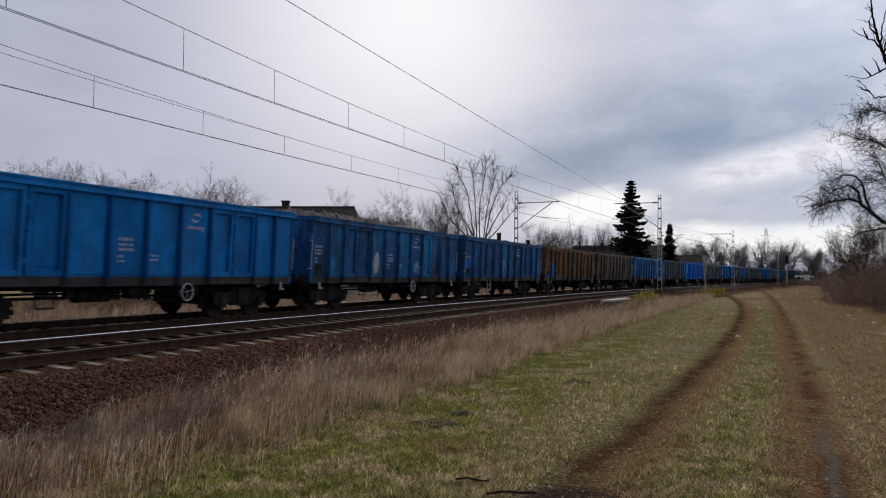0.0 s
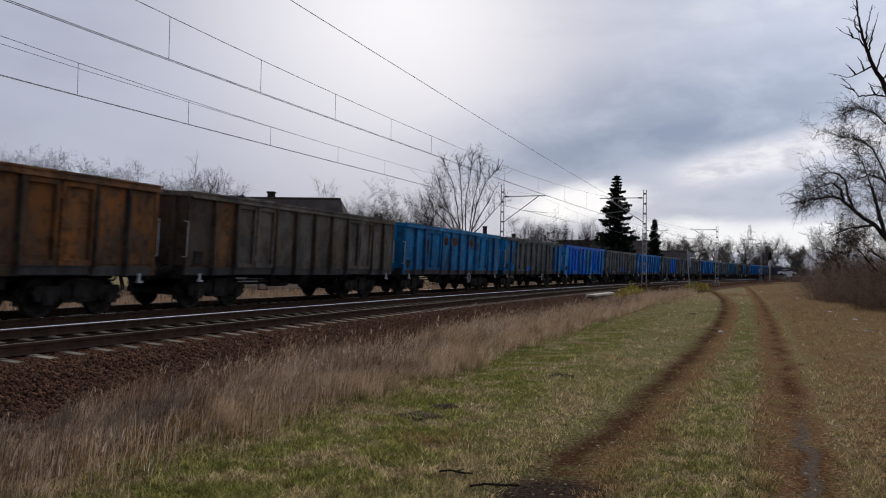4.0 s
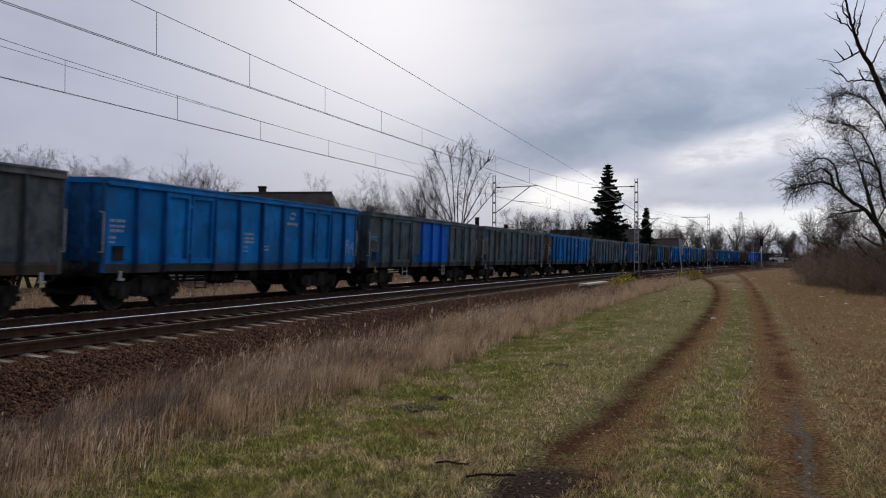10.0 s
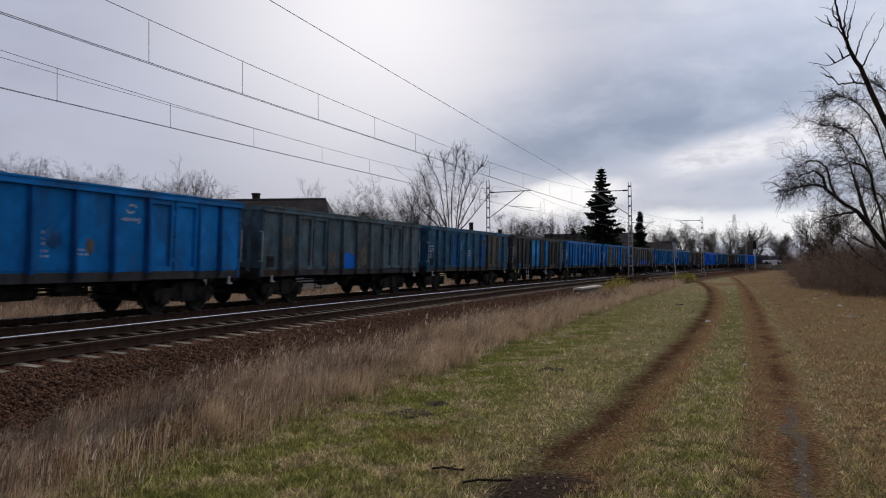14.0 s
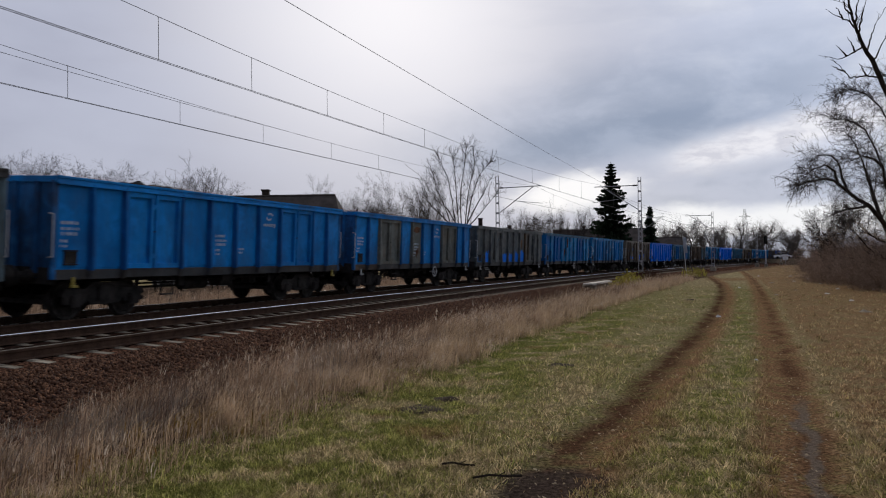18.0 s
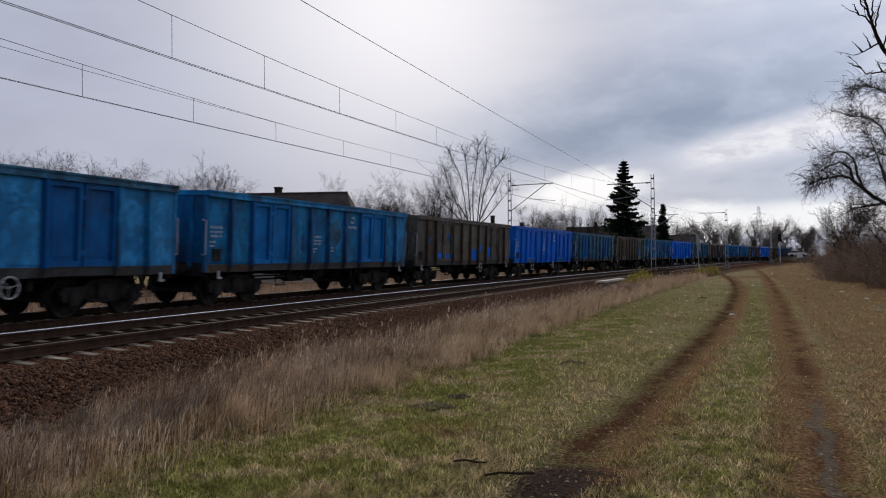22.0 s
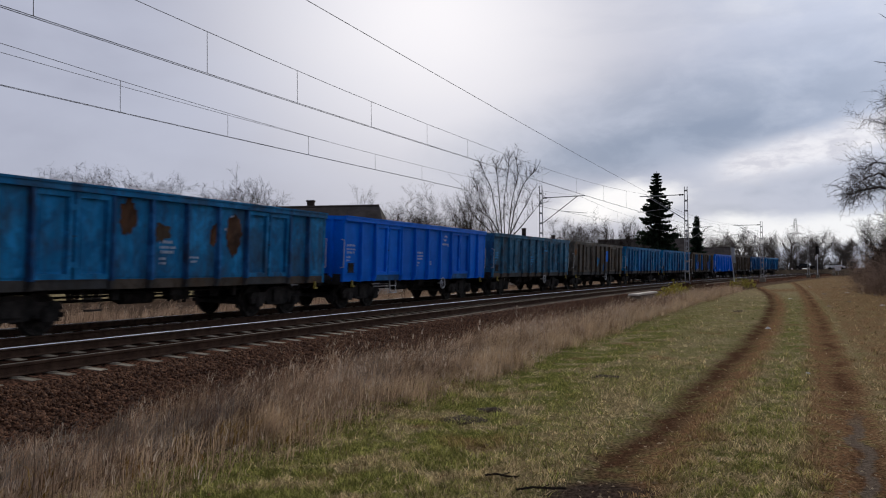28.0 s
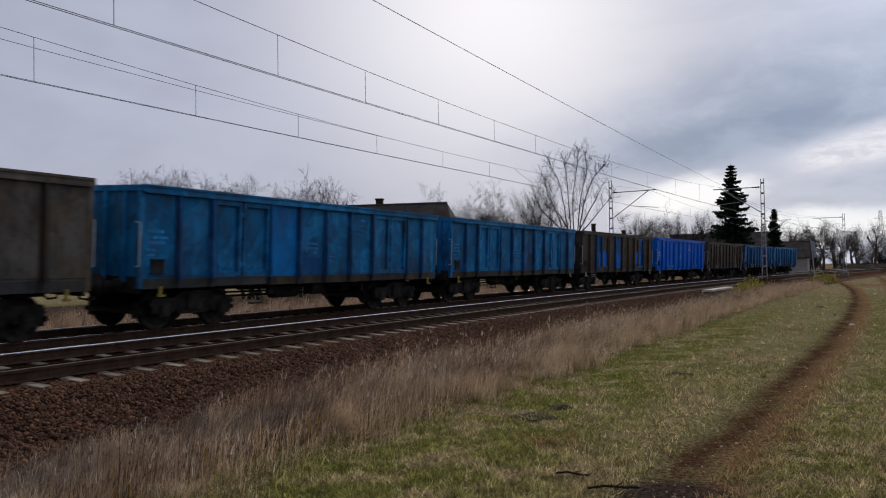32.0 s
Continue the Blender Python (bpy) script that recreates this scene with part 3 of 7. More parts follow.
def make_ground():
    gx, gy = axis_steps(-16, 34, 0.25, 2600), axis_steps(-3, 62, 0.25, 2600)
    X, Y = np.meshgrid(gx, gy)
    off, _ = offset_of(X, Y)
    Z = ground_height(X, Y, off)
    nx, ny = len(gx), len(gy)
    v = np.stack([X.ravel(), Y.ravel(), Z.ravel()], 1)
    i = np.arange(nx * ny).reshape(ny, nx)
    a, b, c, d = (q.ravel() for q in (i[:-1, :-1], i[:-1, 1:], i[1:, 1:], i[1:, :-1]))
    me = array_mesh("ground", v, np.concatenate([np.stack([a, b, c], 1), np.stack([a, c, d], 1)]), SOIL)
    me.polygons.foreach_set("use_smooth", [True] * len(me.polygons))
    thatch = np.clip(np.minimum((off + 7.0) / 0.8, (SPACING + 26.0 - off) / 6.0), 0, 1) * (np.hypot(X, Y) < 330)
    give(me, "thatch", thatch)
    give(me, "verge", verge_of(off, X))
    tagged(new("ground", me), "winter grass field beside the railway with two muddy wheel ruts", "ground", kind="structure")


make_ground()

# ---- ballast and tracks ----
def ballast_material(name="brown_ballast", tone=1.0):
    m, n, shader = surface(name, 0.95)
    shader.inputs["Specular IOR Level"].default_value = 0.0
    co = n.add("ShaderNodeNewGeometry").outputs["Position"]
    cell = n.add("ShaderNodeTexVoronoi")
    n.put(cell.inputs["Vector"], co)
    cell.inputs["Scale"].default_value = 17
    r = n.add("ShaderNodeSeparateColor")
    n.put(r.inputs[0], cell.outputs["Color"])
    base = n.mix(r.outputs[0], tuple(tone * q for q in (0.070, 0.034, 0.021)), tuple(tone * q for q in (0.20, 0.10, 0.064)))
    base = n.mix(n.ramp(cell.outputs["Distance"], 0.35, 0.75), base, (0.012, 0.008, 0.006))
    n.put(shader.inputs["Base Color"], n.mix(n.ramp(n.noise(co, 0.6, 4), 0.4, 0.7, 0.0, 0.5), base, (0.03, 0.02, 0.016)))
    bump(n, shader, cell.outputs["Distance"], 1.0, -0.03)
    return m


def stone_material():
    m, n, shader = surface("ballast_stone", 0.9)
    r = n.add("ShaderNodeNewGeometry").outputs["Random Per Island"]
    co = n.add("ShaderNodeNewGeometry").outputs["Position"]
    base = n.mix(r, (0.052, 0.025, 0.015), (0.225, 0.115, 0.066))
    n.put(shader.inputs["Base Color"], n.mix(n.ramp(n.noise(co, 25, 3), 0.4, 0.7), base, (0.06, 0.038, 0.03)))
    return m


BALLAST, STONE = ballast_material(), stone_material()
half_bed = [(-1.3, -0.218), (-0.95, -0.198), (-0.75, -0.188), (-0.5, -0.172), (0.5, -0.120), (0.75, -0.112), (1.3, -0.085)]
bed = [(-3.9, -0.34), (-1.9, ZR - 0.27)] + [(o, ZR + z) for o, z in half_bed] + [(1.9, ZR - 0.15), (SPACING - 1.9, ZR - 0.24)] + [(SPACING + o, ZR + z) for o, z in half_bed] + [(SPACING + 1.9, ZR - 0.13), (SPACING + 3.8, -0.34)]
cut = 5
tagged(new("ballast_bed", sweep("ballast_bed", bed[:cut], STATIONS, BALLAST, smooth=True)), "reddish brown crushed stone ballast shoulder", "ballast", kind="structure")
# tone cut for oil between the rails and for the train's shadow, painted in
tagged(new("track_bed", sweep("track_bed", bed[cut - 1:], STATIONS, ballast_material("oily_shaded_ballast", 0.26), smooth=True)), "ballast under both tracks, dark with oil and painted-in train shadow", "ballast", kind="structure")


def bed_height(o):
    return np.interp(o, [p[0] for p in bed], [p[1] for p in bed])


def loose_stones(count, rng):
    s = 3 + 45 * rng.random(count) ** 1.5
    o = rng.uniform(-4.1, -1.42, count)
    x, y, _ = on_lines(s, o)
    z = np.maximum(bed_height(o), -0.215) + rng.uniform(-0.005, 0.02, count)
    r = rng.uniform(0.018, 0.042, count)
    oct_v = np.array([(1, 0, 0), (-1, 0, 0), (0, 1, 0), (0, -1, 0), (0, 0, 1), (0, 0, -1)], float)
    oct_f = np.array([(0, 2, 4), (2, 1, 4), (1, 3, 4), (3, 0, 4), (2, 0, 5), (1, 2, 5), (3, 1, 5), (0, 3, 5)])
    v = oct_v[None] * (r[:, None, None] * rng.uniform(0.6, 1.35, (count, 6, 3)))
    a = rng.uniform(0, math.tau, count)
    ca, sa = np.cos(a)[:, None], np.sin(a)[:, None]
    tilt = rng.uniform(-0.8, 0.8, count)[:, None]
    vx, vy, vz = v[..., 0] * ca - v[..., 1] * sa, v[..., 0] * sa + v[..., 1] * ca, v[..., 2]
    vx, vz = vx * np.cos(tilt) - vz * np.sin(tilt), vx * np.sin(tilt) + vz * np.cos(tilt)
    v = np.stack([vx + x[:, None], vy + y[:, None], vz + z[:, None]], -1)
    t = oct_f[None] + 6 * np.arange(count)[:, None, None]
    return v.reshape(-1, 3), t.reshape(-1, 3)


rng = np.random.default_rng(5)
tagged(new("ballast_stones", array_mesh("ballast_stones", *loose_stones(40000, rng), STONE)), "loose reddish brown ballast stones on the shoulder", "stones", kind="stuff")


def rail_profile(o, z):
    half = [(0.075, -0.172), (0.075, -0.16), (0.012, -0.14), (0.010, -0.05), (0.036, -0.04), (0.036, -0.006), (0.028, 0.0)]
    return [(o + a, z + b) for a, b in half] + [(o - a, z + b) for a, b in reversed(half)]


def sleeper_material():
    """Weathered concrete, soaked brown with oil and brake dust between the rails."""
    m, n, shader = surface("stained_sleeper", 0.9)
    co = n.add("ShaderNodeTexCoord").outputs["Object"]
    sep = n.add("ShaderNodeSeparateXYZ")
    n.put(sep.inputs[0], co)
    clean = n.mix(n.ramp(n.noise(co, 5, 5, 0.6), 0.3, 0.7), (0.17, 0.145, 0.11), (0.40, 0.35, 0.27))
    r = n.add("ShaderNodeObjectInfo").outputs["Random"]
    clean = n.mix(1.0, clean, n.mix(r, (0.6,) * 3, (1.1,) * 3), "MULTIPLY")
    reach = n.math("ADD", n.math("ABSOLUTE", sep.outputs[1]), n.math("MULTIPLY", n.math("SUBTRACT", n.noise(co, 7, 4), 0.5), 0.4))
    n.put(shader.inputs["Base Color"], n.mix(n.ramp(reach, 0.60, 0.38), clean, (0.060, 0.046, 0.036)))
    bump(n, shader, n.noise(co, 40, 3), 0.4, 0.01)
    return m


SLEEPER = sleeper_material()


def make_track(name, off, label, count, s0):
    track = tagged(new(name), label, "railway track", kind="structure")
    for side, lift in ((-1, 0.0), (1, CANT)):
        o = off + side * GAUGE / 2
        part("rail", sweep("rail", rail_profile(o, ZR + lift), STATIONS, RAILWEB, close=True), track, "rusty steel rail")
        zt = ZR + lift
        shine = [(o - 0.030, zt + 0.001), (o - 0.027, zt + 0.004), (o + 0.027, zt + 0.004), (o + 0.030, zt + 0.001)]
        face = [(o - side * 0.0385, zt - 0.018), (o - side * 0.0385, zt - 0.006)]
        shine = face + shine if side > 0 else shine + face[::-1]
        part("rail_head", sweep("rail_head", shine, STATIONS, DULLTREAD if off == 0.0 and side < 0 else TREAD), track, "polished running surface")
    # concrete sleepers dip between the rail seats
    sh = Shape()
    ys, zs, ws = (-1.3, -1.22, -0.5, -0.3, 0.3, 0.5, 1.22, 1.3), (-0.03, 0.01, 0.01, -0.05, -0.05, 0.01, 0.01, -0.03), (0.09, 0.10, 0.10, 0.08, 0.08, 0.10, 0.10, 0.09)
    for y, z, w in zip(ys, zs, ws):
        sh.v += [(-w, y, -0.2), (w, y, -0.2), (w, y, z - 0.015), (w - 0.02, y, z), (-w + 0.02, y, z), (-w, y, z - 0.015)]
    for k in range(7):
        sh.f += [(6 * k + q, 6 * k + (q + 1) % 6, 6 * k + 6 + (q + 1) % 6, 6 * k + 6 + q) for q in range(6)]
    sh.f += [(5, 4, 3, 2, 1, 0), tuple(42 + q for q in range(6))]
    for q in (-1, 1):
        sh.prism([(-0.08, 0.0), (0.08, 0.0), (0.06, 0.02), (-0.06, 0.02)], q * 0.93, q * 0.62)
    me = sh.mesh("sleeper", SLEEPER)
    for i in range(count):
        part("sleeper", me, track, at=line_pose(s0 + 0.6 * i, off, ZR + CANT / 2 - 0.19, TILT, random.uniform(-0.4, 0.4)))
    return track


make_track("track_near", 0.0, "empty railway track with concrete sleepers on ballast", 260, 1.0)
make_track("track_far", SPACING, "railway track carrying the coal train", 120, 1.0)

# ---- open coal wagons ----
POSTS = (-6.42, -5.41, -4.40, -2.37, -1.185, 0.0, 1.185, 2.37, 4.40, 5.41, 6.42)
BAYS = (("p", -6.42, -5.41), ("p", -5.41, -4.40), ("d", -4.40, -3.385), ("d", -3.385, -2.37), ("p", -2.37, -1.185), ("p", -1.185, 0.0),
        ("p", 0.0, 1.185), ("p", 1.185, 2.37), ("d", 2.37, 3.385), ("d", 3.385, 4.40), ("p", 4.40, 5.41), ("p", 5.41, 6.42))
FLOOR, RIM = 1.20, 3.20
SIDE = -1.40
STORE = {}
WHEELS = []


def stored(key, build, material, smooth=False):
    """Alike parts share one mesh."""
    k = (key, material.name)
    if k not in STORE:
        STORE[k] = build().mesh(key.split(":")[0], material, smooth)
    return STORE[k]


def panel_shape(w):
    """A pressed side sheet with its flanged foot."""
    sh = Shape().box((0, 0, (0.98 + 3.10) / 2), (w, 0.03, 2.12))
    sh.hull8([(-w / 2 + 0.07, -0.035, 1.24), (w / 2 - 0.07, -0.035, 1.24), (w / 2 - 0.07, 0, 1.24), (-w / 2 + 0.07, 0, 1.24),
              (-w / 2 + 0.07, -0.026, 3.06), (w / 2 - 0.07, -0.026, 3.06), (w / 2 - 0.07, 0, 3.06), (-w / 2 + 0.07, 0, 3.06)])
    return sh


def leaf_shape(w):
    """A door leaf: a sheet set back in a raised frame with a lit inner lip."""
    sh = Shape().box((0, 0.012, 2.13), (w - 0.03, 0.03, 1.86))
    for x in (-1, 1):
        sh.chamfer((x * (w / 2 - 0.085), -0.045, 2.11), (0.115, 0.085, 1.83), 0.014)
        sh.box((x * (w / 2 - 0.150), -0.022, 2.11), (0.014, 0.04, 1.60))
    for z in (1.255, 2.965):
        sh.box((0, -0.043, z), (w - 0.28, 0.078, 0.115))
    # pressed field of the sheet
    sh.hull8([(-w / 2 + 0.22, -0.018, 1.40), (w / 2 - 0.22, -0.018, 1.40), (w / 2 - 0.22, 0, 1.40), (-w / 2 + 0.22, 0, 1.40),
              (-w / 2 + 0.22, -0.012, 2.82), (w / 2 - 0.22, -0.012, 2.82), (w / 2 - 0.22, 0, 2.82), (-w / 2 + 0.22, 0, 2.82)])
    # hinge knuckles on the outer edge
    for z in (1.5, 2.7):
        for x in (-1, 1):
            sh.box((x * (w / 2 - 0.03), -0.06, z), (0.05, 0.05, 0.12))
    return sh


def post_shape():
    """A side stanchion of pressed channel that gets deeper towards the floor, on a foot plate."""
    sh = Shape().hull8([(-0.038, -0.165, 1.17), (0.038, -0.165, 1.17), (0.055, 0.0, 1.17), (-0.055, 0.0, 1.17),
                        (-0.034, -0.110, 3.09), (0.034, -0.110, 3.09), (0.050, 0.0, 3.09), (-0.050, 0.0, 3.09)])
    sh.box((0, -0.012, 2.12), (0.17, 0.024, 1.90))
    return sh


def foot_shape():
    """The knee under a stanchion, bolted to the sill."""
    sh = Shape().hull8([(-0.05, -0.10, 0.97), (0.05, -0.10, 0.97), (0.06, 0.0, 0.97), (-0.06, 0.0, 0.97),
                        (-0.05, -0.160, 1.17), (0.05, -0.160, 1.17), (0.06, 0.0, 1.17), (-0.06, 0.0, 1.17)])
    return sh.box((0, -0.03, 1.0), (0.2, 0.06, 0.05))


def rim_shape():
    sh = Shape()
    for y in (-1, 1):
        sh.hull8([(-6.47, y * 1.44 - 0.07, 3.06), (6.47, y * 1.44 - 0.07, 3.06), (6.47, y * 1.44 + 0.07, 3.06), (-6.47, y * 1.44 + 0.07, 3.06),
                  (-6.47, y * 1.44 - 0.055, 3.20), (6.47, y * 1.44 - 0.055, 3.20), (6.47, y * 1.44 + 0.055, 3.20), (-6.47, y * 1.44 + 0.055, 3.20)])
        # the rolled lip and the flange under it
        sh.box((0, y * 1.505, 3.185), (12.9, 0.05, 0.05)).box((0, y * 1.49, 3.045), (12.84, 0.09, 0.03))
    for x in (-6.42, 6.42):
        sh.box((x, 0, 3.13), (0.12, 2.76, 0.13))
    return sh


def end_shape():
    """The sheet of an end wall, facing +x."""
    return Shape().box((0, 0, 2.05), (0.05, 2.72, 2.1))


def frame_shape():
    sh = Shape()
    for y in (-1.30, 1.30):
        sh.box((0, y, 1.06), (12.84, 0.10, 0.20)).box((0, y + 0.04, 0.975), (12.84, 0.16, 0.03))
    for y in (-0.25, 0.25):
        sh.box((0, y, 0.98), (12.64, 0.10, 0.34))
    for x in np.arange(-5.6, 5.7, 1.4):
        sh.box((x, 0, 1.04), (0.09, 2.5, 0.20))
    for x in (-6.37, 6.37):
        sh.box((x, 0, 1.05), (0.12, 2.7, 0.36))
    sh.box((0, 0, FLOOR - 0.02), (12.74, 2.76, 0.05))
    return sh


def gear_shape():
    """Brake gear and air tanks slung between the bogies."""
    sh = Shape().disc((-0.7, -0.55, 0.72), (1, 0, 0), [(-0.55, 0.10), (-0.5, 0.19), (0.5, 0.19), (0.55, 0.10)], 12)
    sh.box((0.9, -0.4, 0.74), (0.6, 0.35, 0.32)).box((1.9, -0.7, 0.80), (0.35, 0.25, 0.3)).tube((-2.8, -0.2, 0.62), (2.8, -0.2, 0.62), 0.035)
    sh.tube((-2.9, -0.9, 0.84), (2.9, -0.9, 0.84), 0.022).tube((-2.5, 0.5, 0.66), (2.5, 0.5, 0.66), 0.03)
    sh.box((-1.9, -1.12, 0.83), (0.22, 0.12, 0.26)).box((0.1, -1.15, 0.86), (0.5, 0.05, 0.2)).box((2.35, -1.1, 0.82), (0.12, 0.1, 0.28))
    return sh


def bogie_shape():
    sh = Shape()
    for y in (-1.0, 1.0):
        o = [(-1.30, 0.56), (-1.22, 0.72), (-0.62, 0.72), (-0.40, 0.86), (0.40, 0.86), (0.62, 0.72), (1.22, 0.72), (1.30, 0.56), (1.12, 0.52), (0.66, 0.56), (0.44, 0.34), (-0.44, 0.34), (-0.66, 0.56), (-1.12, 0.52)]
        sh.prism(o, y - 0.06, y + 0.06)
        for x in (-0.9, 0.9):
            sh.chamfer((x, y, 0.46), (0.30, 0.26, 0.30), 0.04).box((x, y * 1.12, 0.46), (0.2, 0.06, 0.2))
            for q in (-0.24, 0.24):
                sh.disc((x + q, y, 0.50), (0, 0, 1), [(-0.12, 0.085), (0.10, 0.085)], 8)
        sh.box((0, y, 0.60), (0.5, 0.22, 0.34))
    sh.box((0, 0, 0.70), (0.46, 2.0, 0.28)).disc((0, 0, 0.86), (0, 0, 1), [(-0.1, 0.25), (0.08, 0.25)], 12)
    for x in (-1.42, -0.36, 0.36, 1.42):
        sh.box((x, 0, 0.42), (0.08, 1.8, 0.10)).box((x, -0.72, 0.44), (0.10, 0.12, 0.34)).box((x, 0.72, 0.44), (0.10, 0.12, 0.34))
    return sh


def wheel_shape():
    """Two flanged wheels on their axle."""
    rim = [(-0.065, 0.08), (-0.065, 0.15), (-0.02, 0.17), (-0.015, 0.36), (-0.06, 0.39), (-0.065, 0.455), (0.035, 0.46), (0.045, 0.485), (0.068, 0.485), (0.068, 0.39), (0.02, 0.36), (0.02, 0.17), (0.065, 0.15), (0.065, 0.08)]
    sh = Shape().tube((0, -0.95, 0), (0, 0.95, 0), 0.08, 0.08, 8)
    for y, q in ((-0.75, 1), (0.75, -1)):
        sh.disc((0, y, 0), (0, q, 0), rim, 24)
    return sh


def buffer_shape():
    return Shape().disc((0, 0, 0), (1, 0, 0), [(-0.13, 0.14), (0.03, 0.14), (0.05, 0.10), (0.30, 0.09), (0.31, 0.065), (0.42, 0.065), (0.44, 0.23), (0.47, 0.235), (0.485, 0.2)], 14)


def hook_shape():
    sh = Shape().box((0.1, 0, 0), (0.3, 0.06, 0.12)).box((0.28, 0, 0.05), (0.08, 0.05, 0.18))
    sh.path([(0.25, 0, -0.03), (0.36, 0.05, -0.12), (0.48, 0.05, -0.16), (0.52, 0.0, -0.14), (0.48, -0.05, -0.16), (0.36, -0.05, -0.12), (0.25, 0, -0.03)], 0.025)
    return sh.path([(0.02, 0.32, 0.0), (0.16, 0.34, -0.18), (0.30, 0.30, -0.32), (0.44, 0.22, -0.30), (0.50, 0.18, -0.12)], 0.028)


def rail_shape(h):
    """A grab rail bent out from the corner."""
    return Shape().path([(0, 0.05, 0), (0, -0.07, 0.02), (0, -0.07, h - 0.02), (0, 0.05, h)], 0.017, 6)


def step_shape():
    sh = Shape().path([(-0.24, 0, 0.46), (-0.22, -0.03, 0.0), (0.22, -0.03, 0.0), (0.24, 0, 0.46)], 0.022, 6)
    return sh.box((0, -0.03, 0.0), (0.44, 0.10, 0.035)).box((0, -0.03, 0.26), (0.44, 0.06, 0.03))


def handwheel_shape():
    sh = Shape().ring((0, 0, 0), (0, 1, 0), 0.22, 0.020, 18)
    for a in (0.3, 2.4, 4.5):
        sh.tube((0, 0, 0), (0.22 * math.cos(a), 0, 0.22 * math.sin(a)), 0.009, 0.009, 5)
    return sh.tube((0, 0, 0), (0, 0.25, 0), 0.03)


def lettering_shape(rows, rnd):
    """Stencilled lines that cannot be read: short bars in rows."""
    sh = Shape()
    for z, lo, hi, h in rows:
        x = lo
        while x < hi:
            w = rnd.uniform(0.03, 0.09)
            sh.box((x + w / 2, 0, z), (w, 0.006, h))
            x += w + rnd.uniform(0.02, 0.07)
    return sh


def emblem_shape():
    """Two hooked curves over a bar, in place of the owner's mark."""
    sh = Shape()
    for q in (0, math.pi):
        for i in range(6):
            a = q + 0.5 + i * 0.38
            sh.box((0.13 * math.cos(a), 0, 0.10 * math.sin(a)), (0.065, 0.006, 0.045), pose(0.03 * math.cos(q), 0, 0.0))
    for i in range(8):
        sh.box((-0.29 + 0.083 * i, 0, -0.26), (0.055, 0.006, 0.085 if i % 3 else 0.06))
    sh.box((0.27, 0, -0.325), (0.06, 0.006, 0.04))
    return sh


def blot_shape(w, h, seed, kind):
    """One patch of another coat, a film proud of the sheet. low: level foot and straight sides with a worn top; square: a clean board;
    else a bloom with a torn rim that runs down in drips."""
    sh = Shape()
    if kind == "square":
        return sh.prism([(-w / 2, -h / 2), (w / 2, -h / 2), (w / 2, h / 2), (-w / 2, h / 2)], -0.003, 0.003)
    if kind == "low":
        n = 44
        top = []
        for i in range(n + 1):
            x = -w / 2 + w * i / n
            wear = 0.30 * noise.noise((x * 1.6, seed * 2.3, 0.5)) + 0.22 * noise.noise((x * 5.0, seed * 4.1, 1.5)) + 0.12 * noise.noise((x * 15.0, seed * 1.3, 2.5))
            top.append((x, h * (0.28 + wear)))
        return sh.prism([(w / 2, -h / 2), *reversed(top), (-w / 2, -h / 2)], -0.003, 0.003)
    out, n = [], 84
    for i in range(n):
        a = math.tau * i / n
        ca, sa = math.cos(a), math.sin(a)
        q = 0.82 + 0.34 * noise.noise((ca * 1.3, sa * 1.3, seed * 3.7)) + 0.20 * noise.noise((ca * 4, sa * 4, seed * 1.9)) + 0.13 * noise.noise((ca * 12, sa * 12, seed * 5.1))
        x, z = ca * q * w / 2, sa * q * h / 2
        if sa < -0.2:
            z -= h * 0.30 * max(0.0, noise.noise((x * 9.0, seed * 2.7, 4.0)))
        out.append((x, z))
    return sh.prism(out, -0.003, 0.003)


def scribble_shape(w, h):
    """A sprayed tag: a few looping strokes, not letters."""
    sh = Shape()
    for x0, pts in ((-0.32, [(0.0, 0.5), (-0.02, -0.5)]), (-0.42, [(0.0, 0.15), (0.25, 0.22)]), (-0.12, [(0.0, 0.45), (0.0, -0.45), (0.06, 0.05), (0.16, 0.1), (0.18, -0.45)]), (0.22, [(0.1, 0.3), (-0.04, -0.05), (0.2, -0.02), (0.18, 0.35), (0.2, -0.5)])):
        sh.path([((x0 + a) * w, 0, b * h) for a, b in pts], 0.022, 4)
    return sh


def load_shape(seed, heap=0.0):
    """The load, lumpy and uneven along the wagon; heap lifts its front above the rim."""
    rnd = random.Random(seed)
    sh = Shape()
    nx, ny = (120, 20) if heap else (44, 9)
    for i in range(nx):
        for j in range(ny):
            x, y = -6.32 + 12.64 * i / (nx - 1), -1.34 + 2.68 * j / (ny - 1)
            edge = min(1.0, (1.34 - abs(y)) / 0.6, (6.32 - abs(x)) / 0.9)
            h = 2.86 + 0.38 * edge + 0.16 * noise.noise((x * 0.8, y * 1.2, seed * 7.3)) + 0.07 * noise.noise((x * 4, y * 4, seed * 3.1)) + rnd.uniform(-0.03, 0.03) + heap * edge * (1.0 if x < 0 else 0.35) * (0.55 + 0.5 * noise.noise((x * 1.3, y * 2.0, 9.0)) + 0.6 * noise.noise((x * 6.0, y * 5.0, 3.0)) + rnd.uniform(-0.45, 0.45))
            sh.v.append((x, y, h))
    for i in range(nx - 1):
        for j in range(ny - 1):
            a = i * ny + j
            sh.f += [(a, a + ny, a + ny + 1), (a, a + ny + 1, a + 1)]
    return sh


LETTERS = [
    ((2.06, 0.0, 0.42, 0.07), (1.93, 0.0, 0.50, 0.06), (1.82, 0.02, 0.44, 0.07), (1.66, 0.0, 0.18, 0.06), (1.55, 0.0, 0.15, 0.05)),
    ((1.70, 0.0, 0.30, 0.05), (1.60, 0.0, 0.26, 0.05)),
]


